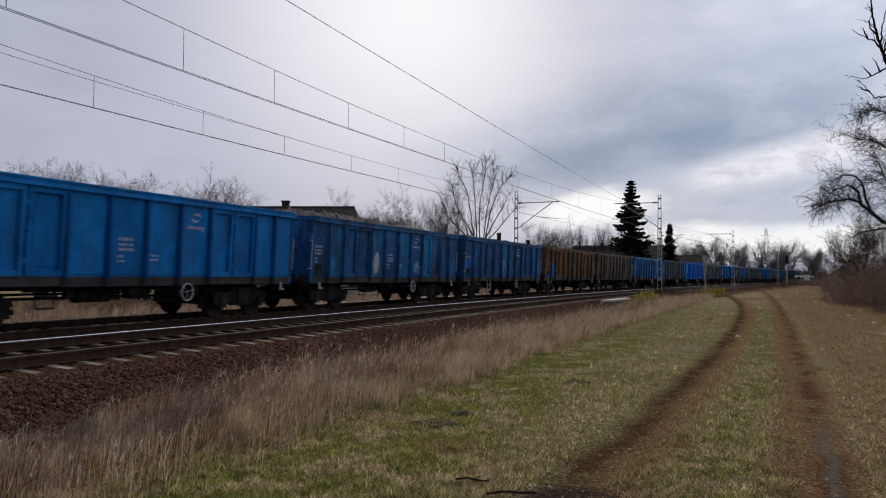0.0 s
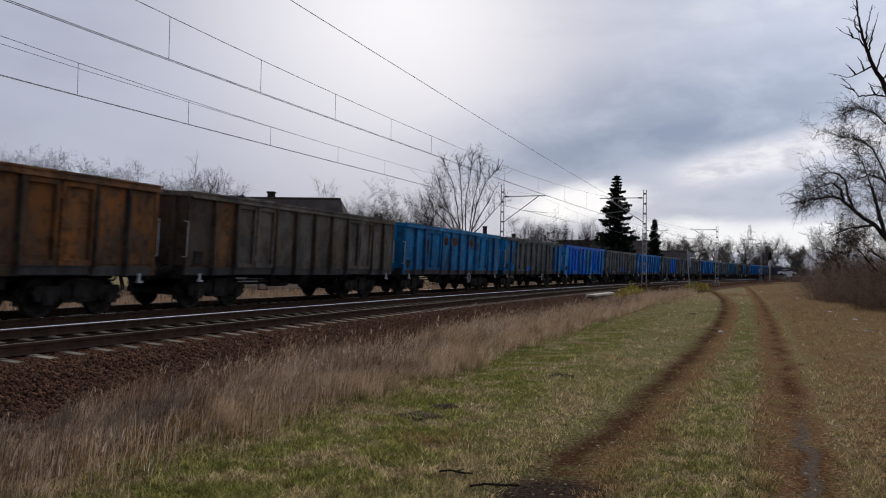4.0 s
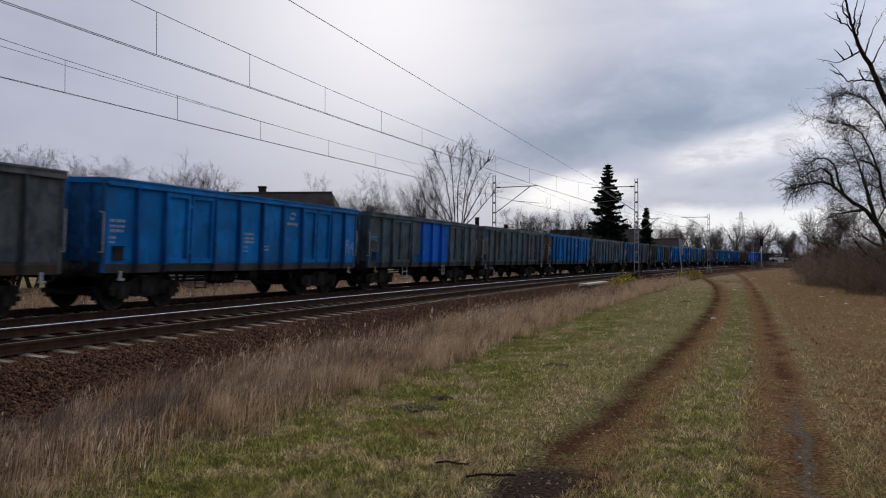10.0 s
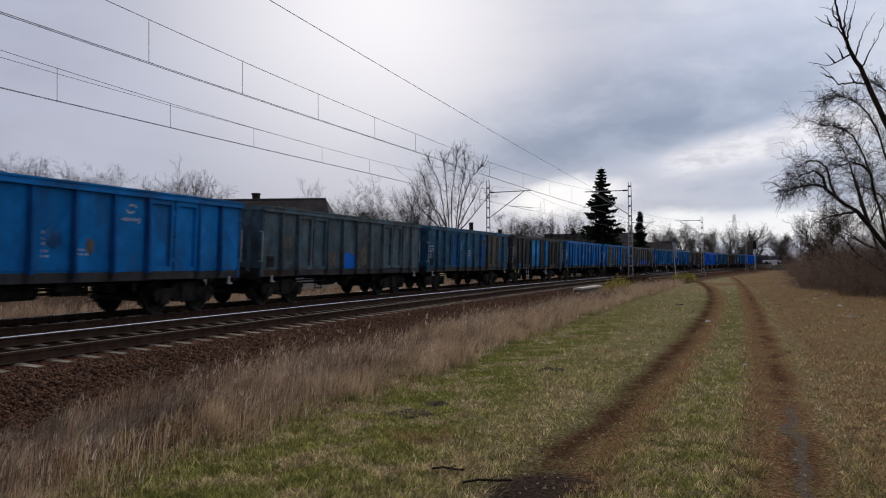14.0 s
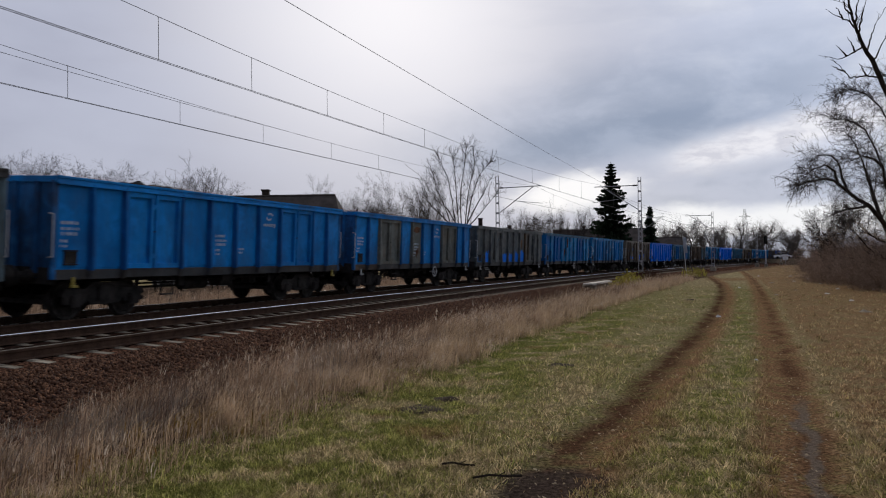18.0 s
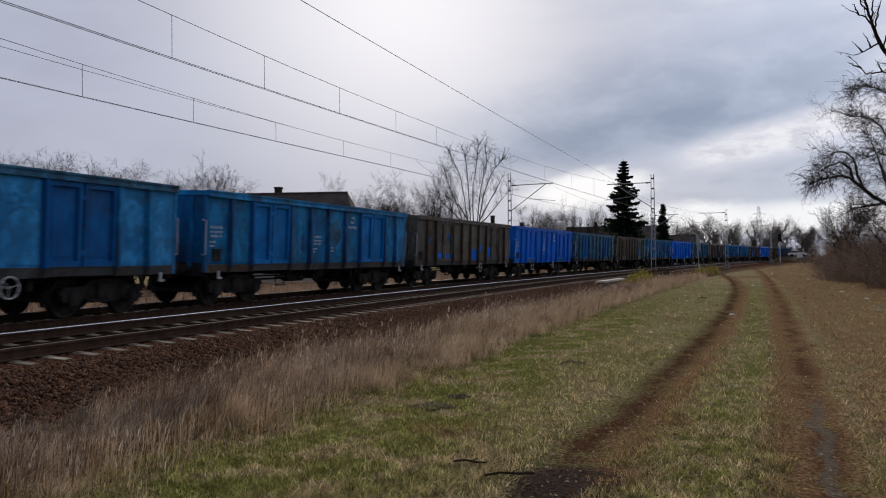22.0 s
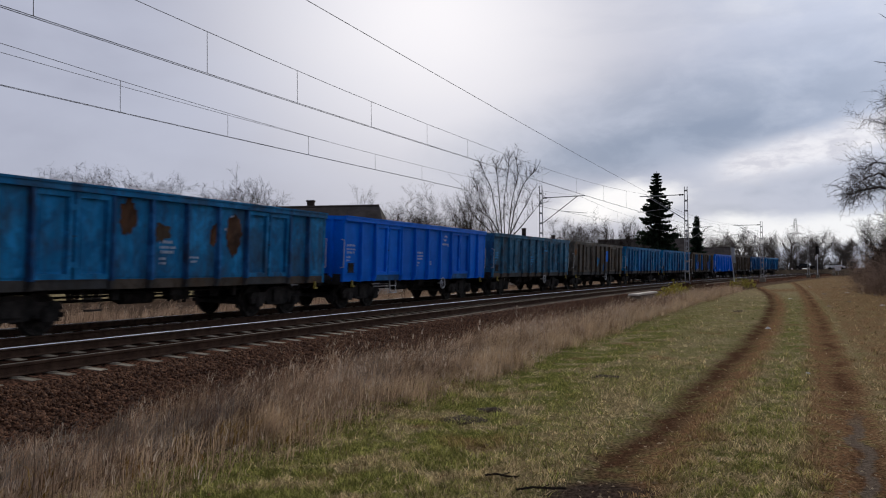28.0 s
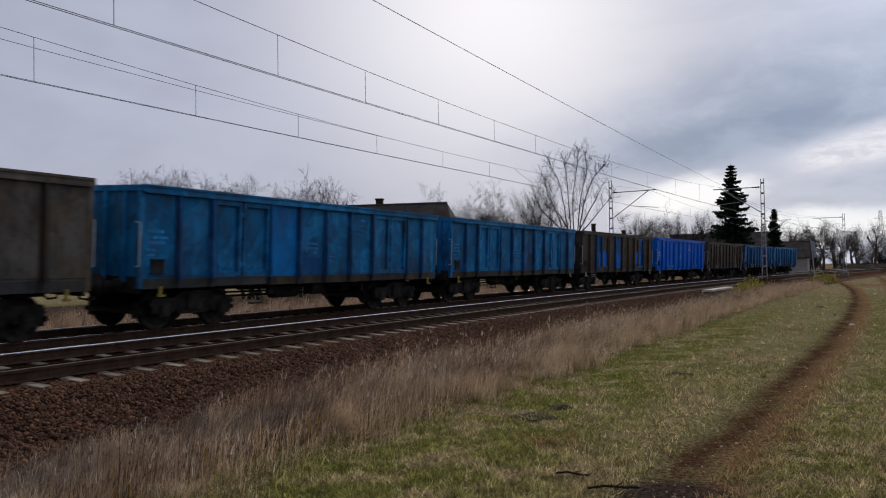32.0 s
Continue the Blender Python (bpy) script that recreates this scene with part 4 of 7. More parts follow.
def wagon(code, label, mark, extra, *blots, seed):
    """One open wagon. code: the paint of the twelve bays of the side that the lane sees; extra: fittings."""
    rnd = random.Random(seed)
    main = max(set(code), key=code.count)
    frame_paint = PAINT[{"B": "B", "b": "b", "c": "t"}.get(main, main)]
    root = tagged(new("coal_wagon"), label, "railway wagon", "wagons of the coal train")
    part("underframe", stored("underframe", frame_shape, BLACK), root, "sooty steel underframe")
    part("brake_gear", stored("brake_gear", gear_shape, BLACK), root)
    for (kind, lo, hi), c in zip(BAYS, code):
        w, mid = hi - lo, (lo + hi) / 2
        if kind == "p":
            part("side_panel", stored("side_panel:%.2f" % w, lambda: panel_shape(w), PAINT[c]), root, at=pose(mid, SIDE, 0))
        else:
            leaf = part("door_leaf", stored("door_leaf:%.2f" % w, lambda: leaf_shape(w), PAINT[c]), root, at=pose(mid, SIDE, 0))
            part("latch", stored("latch", lambda: Shape().box((0, -0.062, 2.1), (0.04, 0.03, 0.20)).box((0, -0.07, 2.1), (0.10, 0.03, 0.04)), BLACK), leaf, at=pose((w / 2 - 0.06) * (1 if lo in (-4.40, 2.37) else -1), 0, 0))
    for lo, hi in ((-4.40, -2.37), (2.37, 4.40)):
        part("threshold", stored("threshold", lambda: Shape().box((0, 0, 1.09), (1.90, 0.10, 0.20)).box((0, -0.03, 1.19), (1.90, 0.08, 0.03)), PAINT["q" if main not in "B" else "n"]), root, at=pose((lo + hi) / 2, SIDE - 0.01, 0))
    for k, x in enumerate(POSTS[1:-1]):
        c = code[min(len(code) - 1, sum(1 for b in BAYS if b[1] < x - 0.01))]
        # darker coat than the panels: the shade on the stanchions' flanks is painted in
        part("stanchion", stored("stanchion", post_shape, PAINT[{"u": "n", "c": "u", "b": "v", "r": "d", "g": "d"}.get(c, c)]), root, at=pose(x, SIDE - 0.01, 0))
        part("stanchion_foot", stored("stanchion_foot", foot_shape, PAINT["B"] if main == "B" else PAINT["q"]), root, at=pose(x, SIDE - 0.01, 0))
    if main != "B":
        for lo, hi in ((-6.42, -4.40), (-2.37, 2.37), (4.40, 6.42)):
            part("skirt", stored("skirt:%.2f" % (hi - lo), lambda: Shape().box((0, 0, 1.08), (hi - lo - 0.02, 0.05, 0.22)), PAINT["d" if rnd.random() < 0.3 else "q"]), root, "dirty sheet foot", at=pose((lo + hi) / 2, SIDE - 0.02, 0))
    part("card_holder", stored("card_holder", lambda: Shape().box((0, 0, 0), (0.34, 0.03, 0.26)).box((0, -0.01, 0.15), (0.38, 0.05, 0.03)).box((0, -0.01, -0.15), (0.38, 0.05, 0.03)), BLACK), root, "black card holder", at=pose(-5.98, SIDE - 0.05, 1.45))
    for k, (x, z, w, h, tone) in enumerate(blots):
        near_bay = any(a + 0.08 < x < b - 0.08 and kind == "d" for kind, a, b in BAYS)
        if tone == "S":
            part("graffiti", scribble_shape(w, h).mesh("graffiti", INK), root, "white sprayed scribble", at=pose(x, SIDE - 0.03, z))
            continue
        kind = "square" if tone == "Q" else "low" if z < 1.72 and tone in "Bbn" else "bloom"
        if kind == "low":
            w, h = max(w, 0.92 if abs(x) > 2.4 else 1.0), 1.3 * h
            z = 1.2 + h / 2
        part("paint_patch", blot_shape(w, h, seed * 10 + k, kind).mesh("paint_patch", {"W": INK, "R": RUST, "Q": PAINT["B"]}.get(tone) or PAINT[tone]), root, at=pose(x, SIDE - (0.026 if near_bay else 0.041), z))
    part("rim", stored("rim", rim_shape, frame_paint), root)
    part("far_side", stored("far_side", lambda: Shape().box((0, 1.40, 2.05), (12.74, 0.05, 2.1)), PAINT[main]), root)
    for q in (-1, 1):
        end = code[0] if q < 0 else code[-1]
        turn = pose(6.39 * q, 0, 0, 0, 0, 0 if q > 0 else 180)
        # blue end walls drop to navy: their shade is put into the paint
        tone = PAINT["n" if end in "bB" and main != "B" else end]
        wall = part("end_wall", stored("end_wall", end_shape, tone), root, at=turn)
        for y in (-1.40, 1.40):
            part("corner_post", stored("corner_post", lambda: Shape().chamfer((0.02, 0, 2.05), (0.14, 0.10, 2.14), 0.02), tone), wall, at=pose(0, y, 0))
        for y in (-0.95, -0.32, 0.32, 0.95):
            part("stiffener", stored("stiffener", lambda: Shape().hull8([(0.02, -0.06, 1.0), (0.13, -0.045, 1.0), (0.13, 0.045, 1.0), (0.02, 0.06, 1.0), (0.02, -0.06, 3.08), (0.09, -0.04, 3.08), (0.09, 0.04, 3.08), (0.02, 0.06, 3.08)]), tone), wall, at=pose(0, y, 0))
        part("end_bar", stored("end_bar", lambda: Shape().path([(0.08, -1.25, 2.62), (0.17, -1.2, 2.62), (0.17, -0.75, 2.62), (0.08, -0.7, 2.62)], 0.014, 5), PALE), wall)
        for y in (-0.875, 0.875):
            part("buffer", stored("buffer", buffer_shape, BLACK, True), root, at=turn @ pose(0.145, y, 1.05))
        part("coupling", stored("coupling", hook_shape, BLACK), root, at=turn @ pose(0.12, 0, 1.03))
        part("grab_rail", stored("grab_rail", lambda: rail_shape(0.95), PALE), root, "pale steel grab rail", at=pose(6.49 * q, SIDE, 1.45))
        part("tail_bracket", stored("tail_bracket", lambda: Shape().box((0, 0, 0), (0.06, 0.05, 0.2)).box((0, -0.03, -0.1), (0.16, 0.08, 0.05)), YELLOW if "y" in extra else PALE), root, at=pose(5.9 * q, -1.47, 0.92))
        bogie = part("bogie", stored("bogie", bogie_shape, BLACK), root, at=pose(4.5 * q, 0, 0))
        for x in (-0.9, 0.9):
            WHEELS.append((part("wheelset", stored("wheelset", wheel_shape, WHEEL), bogie, at=pose(x, 0, 0.46)), pose(x, 0, 0.46)))
    part("ladder_step", stored("ladder_step", step_shape, PALE if "s" in extra else BLACK), root, at=pose(-2.75, -1.36, 0.52))
    if "w" in extra:
        part("handwheel", stored("handwheel", handwheel_shape, PALE), root, "pale dusty brake handwheel", at=pose(1.55, -1.50, 0.80))
    if "h" in extra:
        part("load", load_shape(7, 0.24).mesh("load", grainy("scrap_load", (0.03, 0.027, 0.025), (0.42, 0.37, 0.33), 7, 0.9, 0, 0.6, 9)), root, "rough heap of pale and brown scrap")
    elif "l" in extra:
        part("coal", stored("coal:%d" % (seed % 4), lambda: load_shape(seed % 4 + 1), COAL), root, "heaped coal")
    else:
        part("coal", stored("coal_low", lambda: Shape().box((0, 0, 2.5), (12.6, 2.7, 0.3)), COAL), root, "coal below the rim")
    if mark:
        ink = {"w": INK, "p": PAINT["c"], "y": PAINT["g"]}[mark]
        y = SIDE - 0.040
        for k in range(2):
            tagged(part("lettering", stored("lettering:%d%s" % (k, seed % 3), lambda: lettering_shape(LETTERS[k], rnd), ink), root, "stencilled lines too worn to read", at=pose((-0.86, 0.14)[k], y, 0)), kind="stuff")
        tagged(part("lettering", stored("lettering:e%d" % (seed % 3), lambda: lettering_shape([(z + 0.5, a, b, h) for z, a, b, h in LETTERS[0]], rnd), ink), root, at=pose(-6.25, y, -0.35)), kind="stuff")
        tagged(part("emblem", stored("emblem", emblem_shape, ink), root, "owner's mark as plain curves", at=pose(1.80, y, 2.72)), kind="stuff")
    return root


RUST = wagon_paint("rust_bloom", (0.035, 0.020, 0.013), (0.13, 0.065, 0.036), 0.5, 0.25, 0.9)
TRAIN = [  # paint of the bays from front to rear, label, ink, fittings, patches of (along, height, width, tall, tone)
    ("bbbbbbbbbbbb", "clean mid-blue steel open coal wagon", "w", "w"),
    ("nunnunununnn", "dark navy open wagon heaped with scrap, pale patch", "w", "wh", (-1.80, 1.72, 0.52, 1.05, "W"), (2.15, 1.60, 0.8, 0.6, "S"), (-1.5, 1.45, 0.4, 0.6, "g"), (1.9, 1.6, 0.8, 0.5, "c")),
    ("nnnnnunnnnnn", "dark navy steel open coal wagon with white stencils", "w", "sywl", (-6.0, 1.9, 0.75, 0.45, "B"), (-5.0, 2.3, 0.14, 1.1, "c")),
    ("rrrrrdrrrrrr", "orange-rusted brown steel open coal wagon", "", "l", (-5.9, 1.55, 0.4, 0.2, "B"), (-4.6, 1.6, 0.15, 0.8, "B")),
    ("drgggggggggg", "grey-brown steel open coal wagon with a rusty end panel", "", "l", (-5.0, 1.8, 0.7, 1.0, "r")),
    ("uuuuuuuuuuuu", "teal-blue open coal wagon with rust blooms", "p", "wl", (-0.6, 2.6, 0.9, 0.6, "R"), (1.8, 2.6, 0.6, 0.6, "R"), (-3.9, 2.3, 0.3, 0.8, "R"), (-1.8, 2.6, 0.7, 0.5, "R"), (2.9, 2.5, 0.3, 0.7, "R")),
    ("uueeeeeeeevu", "grey-green open coal wagon with blue end panels", "y", "w", (-1.8, 1.36, 1.0, 0.25, "B"), (1.8, 2.5, 0.6, 0.35, "r"), (-6.0, 2.2, 0.8, 1.2, "k"), (-5.0, 2.0, 0.7, 1.0, "d")),
    ("cBBBuBccBBcb", "bright blue open coal wagon with pale patches", "p", "w", (-0.6, 2.0, 0.6, 0.5, "g"), (0.4, 2.3, 0.5, 0.6, "u"), (1.8, 1.8, 0.6, 0.6, "B")),
    ("eeeeeeeeeeee", "dark grey-green weathered steel open coal wagon", "y", "", (-5.0, 1.36, 0.5, 0.2, "B"), (-0.15, 2.5, 0.25, 0.8, "B"), (0.05, 1.6, 0.5, 0.5, "B"), (1.4, 1.5, 0.5, 0.4, "B")),
    ("bbbbbbbbbbbb", "blue steel open coal wagon with white graffiti", "w", "", (5.95, 1.75, 0.8, 0.6, "S")),
    ("kkkkkBBBkkkk", "slate open coal wagon with three blue panels", "p", "syw", (-6.0, 1.35, 1.0, 0.3, "n"), (-1.8, 1.45, 1.0, 0.4, "n"), (-6.0, 1.9, 0.7, 0.5, "g")),
    ("ekekkkkkekek", "slate-grey weathered open coal wagon", "", "", (-6.1, 2.75, 0.9, 0.4, "n"), (-6.0, 2.0, 0.7, 0.8, "g")),
    ("gbbbbbbbbbbb", "blue open coal wagon with an orange-rusted end", "w", "l", (-6.05, 2.6, 1.0, 1.0, "r"), (-6.05, 1.35, 1.0, 0.4, "d"), (-0.6, 1.95, 0.6, 0.5, "n"), (0.5, 1.8, 0.3, 0.4, "g")),
    ("kkkkkkkkkkkk", "slate-blue weathered open coal wagon with scuffed patches", "", "l", (-1.8, 1.55, 0.7, 0.7, "g"), (-0.6, 1.5, 0.45, 0.5, "B"), (0.7, 1.7, 0.9, 0.9, "g"), (-5.0, 2.1, 0.8, 0.5, "g")),
    ("tttntttnggkt", "dark teal steel open coal wagon with dull doors", "w", "", (1.8, 2.6, 0.7, 0.5, "g"), (2.7, 2.2, 0.4, 1.3, "b"), (5.0, 2.0, 0.6, 1.0, "u")),
    ("qqqqccqcqqqk", "blackened open coal wagon with pale blue panels", "", "syw", (-6.0, 2.2, 0.8, 0.9, "g"), (-5.0, 1.35, 0.5, 0.2, "b"), (5.9, 2.2, 0.6, 1.2, "g")),
    ("bbbbbbbbbbbb", "mid-blue steel open coal wagon with white stencils", "w", "ly"),
    ("bbllblbbllbb", "blue open coal wagon with grey doors and panels", "w", "w", (-0.6, 2.7, 0.8, 0.3, "R"), (-0.5, 1.7, 0.3, 0.4, "R")),
    ("eeeeeeeegeee", "grey-brown open coal wagon, blue showing low down", "", "", (-6.0, 1.35, 0.9, 0.25, "n"), (-5.0, 1.5, 0.8, 0.6, "B"), (-1.8, 1.4, 1.1, 0.45, "B"), (-0.6, 1.4, 1.0, 0.4, "B"), (0.6, 1.45, 0.9, 0.55, "B"), (1.8, 1.5, 0.9, 0.6, "B"), (1.8, 2.3, 0.5, 0.6, "r")),
    ("vcvvccccvvcc", "pale blue open coal wagon with darker blue doors and rust", "p", "w", (-0.6, 2.6, 0.5, 0.9, "R"), (0.3, 2.8, 0.4, 0.4, "R"), (-1.4, 1.9, 0.4, 0.7, "R")),
    ("uubbuuuubbuu", "faded blue steel open coal wagon with brighter doors", "w", "", (-1.5, 1.8, 0.4, 0.7, "n"), (0.6, 2.2, 0.9, 1.2, "t")),
    ("gdgggggggggg", "dark brown open coal wagon with blue spots", "", "w", (-3.9, 1.4, 0.9, 0.3, "B"), (-2.9, 1.4, 0.8, 0.3, "B"), (0.6, 1.55, 0.9, 0.6, "B"), (1.6, 1.8, 0.4, 0.5, "B"), (3.1, 1.7, 0.3, 0.7, "B"), (-5.0, 2.1, 0.5, 0.4, "n"), (-2.8, 2.3, 0.4, 0.5, "n")),
    ("BBBBBBBBBBBB", "bright blue freshly painted open coal wagon", "w", "syw", (-4.7, 2.4, 0.1, 0.5, "c"), (-0.4, 2.2, 0.08, 0.9, "W"), (-2.9, 2.1, 0.1, 1.2, "c"), (0.6, 2.4, 0.12, 0.8, "c")),
    ("ttvvttttvvtt", "dull teal steel open coal wagon with bluer doors", "p", ""),
    ("ddgdddddkkdk", "brown open coal wagon with blue patches", "", "", (3.0, 1.6, 0.8, 0.8, "B"), (6.0, 2.0, 0.7, 1.2, "t"), (3.9, 1.5, 0.7, 0.7, "n")),
    ("uuuuuuuuuuuu", "blue open coal wagon with large rust blooms", "w", "y", (-1.9, 2.6, 0.6, 0.9, "R"), (1.9, 2.4, 0.8, 1.3, "R"), (1.1, 2.3, 0.5, 0.6, "R"), (-0.8, 2.3, 0.6, 0.5, "d")),
    ("BBBBBBBBBBBB", "bright blue freshly painted open coal wagon", "w", "syw"),
    ("tttttttttttt", "dull slate-blue steel open coal wagon with pale markings", "p", "yw"),
    ("gggggggggggg", "dark brown open coal wagon with a bright blue square", "", "wy", (1.78, 2.32, 0.86, 0.80, "Q"), (-0.6, 1.95, 0.8, 0.7, "u"), (1.3, 1.5, 0.3, 0.6, "n"), (-6.0, 2.5, 0.6, 0.5, "r"), (-1.9, 2.0, 0.9, 1.5, "d"), (0.6, 2.2, 0.7, 1.2, "d")),
    ("uuuubuuuuuuu", "worn blue steel open coal wagon", "p", "y", (-0.6, 1.6, 0.7, 0.6, "n")),
    ("uuuuuuuuuuuu", "worn blue steel open coal wagon", "p", "y", (0.6, 1.6, 0.7, 1.0, "n")),
    ("ddnddndddndd", "dark brown open coal wagon with blue panels", "", "", (-3.0, 1.7, 1.6, 0.9, "B"), (-0.6, 1.6, 0.7, 0.8, "B"), (3.4, 1.8, 1.4, 1.0, "B")),
    ("BBBBBBBBBBBB", "bright blue open coal wagon", "w", ""),
    ("dgddgdddgddd", "dark brown steel open coal wagon", "", "l"),
    ("nunnuunnnunu", "dark navy steel open coal wagon", "", "l"),
    ("uuuuuuuuuuuu", "teal-blue open coal wagon at the tail of the train", "", ""),
]
WAGONS = [wagon(*row, seed=i + 1) for i, row in enumerate(TRAIN)]

# ---- masts and wires ----
def lattice_mast(s, off, base, height, label):
    x, y, th = on_line(s, off)
    root = tagged(new("catenary_mast"), label, "mast", "masts of the overhead line")
    root.matrix_world = pose(x, y, base, 0, 0, 90 - math.degrees(th))
    part("foundation", Shape().chamfer((0, 0, 0.0), (0.7, 0.7, 0.5), 0.05).mesh("foundation", CONCRETE), root)
    for q in (-1, 1):
        part("channel", Shape().hull8([(-0.05, q * 0.165 - 0.024, 0.2), (0.05, q * 0.165 - 0.024, 0.2), (0.05, q * 0.165 + 0.024, 0.2), (-0.05, q * 0.165 + 0.024, 0.2), (-0.045, q * 0.10 - 0.02, height), (0.045, q * 0.10 - 0.02, height), (0.045, q * 0.10 + 0.02, height), (-0.045, q * 0.10 + 0.02, height)]).mesh("channel", MASTGREY), root)
    plate = Shape().box((0, 0, 0), (0.09, 0.29, 0.13)).mesh("tie_plate", MASTGREY)
    z = 0.7
    while z < height:
        part("tie_plate", plate, root, at=Matrix.Translation((0, 0, z)) @ Matrix.Diagonal((1, 1 - 0.45 * z / height, 1, 1)))
        z += 0.75
    return root


def bracket(root, reach, z_top, z_low, side):
    """A tubular bracket: top tube, raking strut, registration arm and insulators."""
    y = side * reach
    part("bracket_tube", Shape().tube((0, side * 0.1, z_top), (0, y * 1.1, z_top + 0.02), 0.035).mesh("bracket_tube", MASTGREY), root)
    part("strut", Shape().tube((0, side * 0.15, z_low), (0, y * 0.92, z_top), 0.032).mesh("strut", MASTGREY), root)
    part("registration_arm", Shape().tube((0, side * 0.5 * reach, (z_top + z_low) / 2 - 0.1), (0, y * 1.15, z_low + 0.62), 0.02).mesh("registration_arm", MASTGREY), root)
    part("insulator", Shape().disc((0, side * 0.35, z_top), (0, 1, 0), [(-0.15, 0.04), (-0.1, 0.07), (-0.05, 0.04), (0, 0.07), (0.05, 0.04), (0.1, 0.07), (0.15, 0.04)], 10).mesh("insulator", BRICK), root)


m1 = lattice_mast(61.4, -2.9, 0.0, 7.75, "grey lattice catenary mast beside the near track")
bracket(m1, 3.1, 7.15, 5.35, 1)
m2 = lattice_mast(57.7, SPACING + 2.9, 0.0, 8.05, "grey lattice catenary mast behind the train")
bracket(m2, 3.1, 7.1, 5.2, -1)
for s in (108.4, 159.5, 200.0, 255.0):
    m = lattice_mast(s, -2.9, 0.2, 7.4, "grey lattice catenary mast farther along the line")
    bracket(m, 3.1, 6.95, 5.15, 1)
for s in (112.0, 165.0, 218.0):
    m = lattice_mast(s, SPACING + 2.9, 0.2, 7.9, "grey lattice catenary mast beyond the far track")
    bracket(m, 3.1, 7.1, 5.3, -1)


def wire_points(s0, s1, off, z_end, z_mid, n=14):
    """A sagging wire between two supports."""
    pts = []
    for i in range(n + 1):
        u = i / n
        s = s0 + (s1 - s0) * u
        z = z_mid + (z_end - z_mid) * (2 * u - 1) ** 2
        x, y, _ = on_line(s, off(s) if callable(off) else off)
        pts.append((x, y, z))
    return pts


def strung(off):
    """Offset of a wire that swings out from the track towards the onlooker's end."""
    return lambda s: off + max(0.0, (28.0 + off - s) * 0.023)


def catenary(name, axis, spans, zc, z_mid, z_end, droppers, label):
    off, twin = strung(axis), strung(axis + 0.09)
    root = tagged(new(name), label, "overhead line", "overhead line")
    for a, b in spans:
        part("contact_wire", Shape().path(wire_points(a, b, off, zc, zc, 20), 0.0075, 4).mesh("contact_wire", WIRE), root)
        part("contact_wire", Shape().path(wire_points(a, b, twin, zc, zc + 0.01, 20), 0.0075, 4).mesh("contact_wire", WIRE), root)
        part("messenger_wire", Shape().path(wire_points(a, b, off, z_end, z_mid, 20), 0.0075, 4).mesh("messenger_wire", WIRE), root)
        for d in droppers:
            if a < d < b:
                x, y, _ = on_line(d, off(d))
                u = (d - a) / (b - a)
                part("dropper", Shape().tube((x, y, zc), (x, y, z_mid + (z_end - z_mid) * (2 * u - 1) ** 2), 0.007, 0.007, 4).mesh("dropper", WIRE), root)


NEAR_D = [13.7, 17.0, 20.7, 24.4, 27.8, 32.0, 37.0, 43.0, 49.0, 55.0, 66, 72, 78, 84, 90, 96, 102, 9.5, 5.0]
FAR_D = [15.5, 19.6, 23.8, 28.4, 32.5, 38, 44, 50, 63, 69, 75, 81, 87, 93, 100, 11.0, 6.0]
catenary("overhead_line", 0.0, [(0, 61.4), (61.4, 108.4), (108.4, 159.5), (159.5, 200)], ZR + 5.52, ZR + 6.18, ZR + 6.95, NEAR_D, "overhead wires above the empty track")
catenary("overhead_line", SPACING, [(1, 57.7), (57.7, 112), (112, 165), (165, 218)], ZR + 5.40, ZR + 6.02, ZR + 6.8, FAR_D, "overhead wires above the coal train")
feed = tagged(new("feeder_wire"), "single wire strung above the empty track", "wire", "overhead line")
span = [(-14.0 + 26.0 * u, -13.6 + 73.4 * u, 7.35 - 1.5 * u * (1 - u) * 0.6) for u in (i / 24 for i in range(25))]
part("strand", Shape().path(span, 0.008, 5).mesh("strand", WIRE), feed)
part("strand", Shape().path(wire_points(61.4, 108.4, 0.1, ZR + 6.95, ZR + 6.5, 14), 0.010, 4).mesh("strand", WIRE), feed)
aux = tagged(new("stitch_wire"), "second wire drawn from the bearer over the train", "wire", "overhead line")
part("strand", Shape().path([(*on_line(s, strung(SPACING)(s))[:2], ZR + z) for s, z in ((27.0, 6.03), (20.0, 6.05), (15.5, 6.07), (11.0, 6.12), (6.0, 6.20))], 0.007, 4).mesh("strand", WIRE), aux)
for off, s, zc, zm in ((0.0, 36.0, 5.54, 6.16), (SPACING, 37.5, 5.42, 6.0)):
    loop = tagged(new("jumper"), "slack jumper loop between bearer and contact wire", "wire", "overhead line")
    for q in (-1, 1):
        pts = [(*on_line(s + q * (2.2 - 2.1 * math.sin(u * math.pi / 2)), off)[:2], ZR + zm - (zm - zc) * u ** 0.7) for u in (i / 8 for i in range(9))]
        part("strand", Shape().path(pts, 0.007, 4).mesh("strand", WIRE), loop)

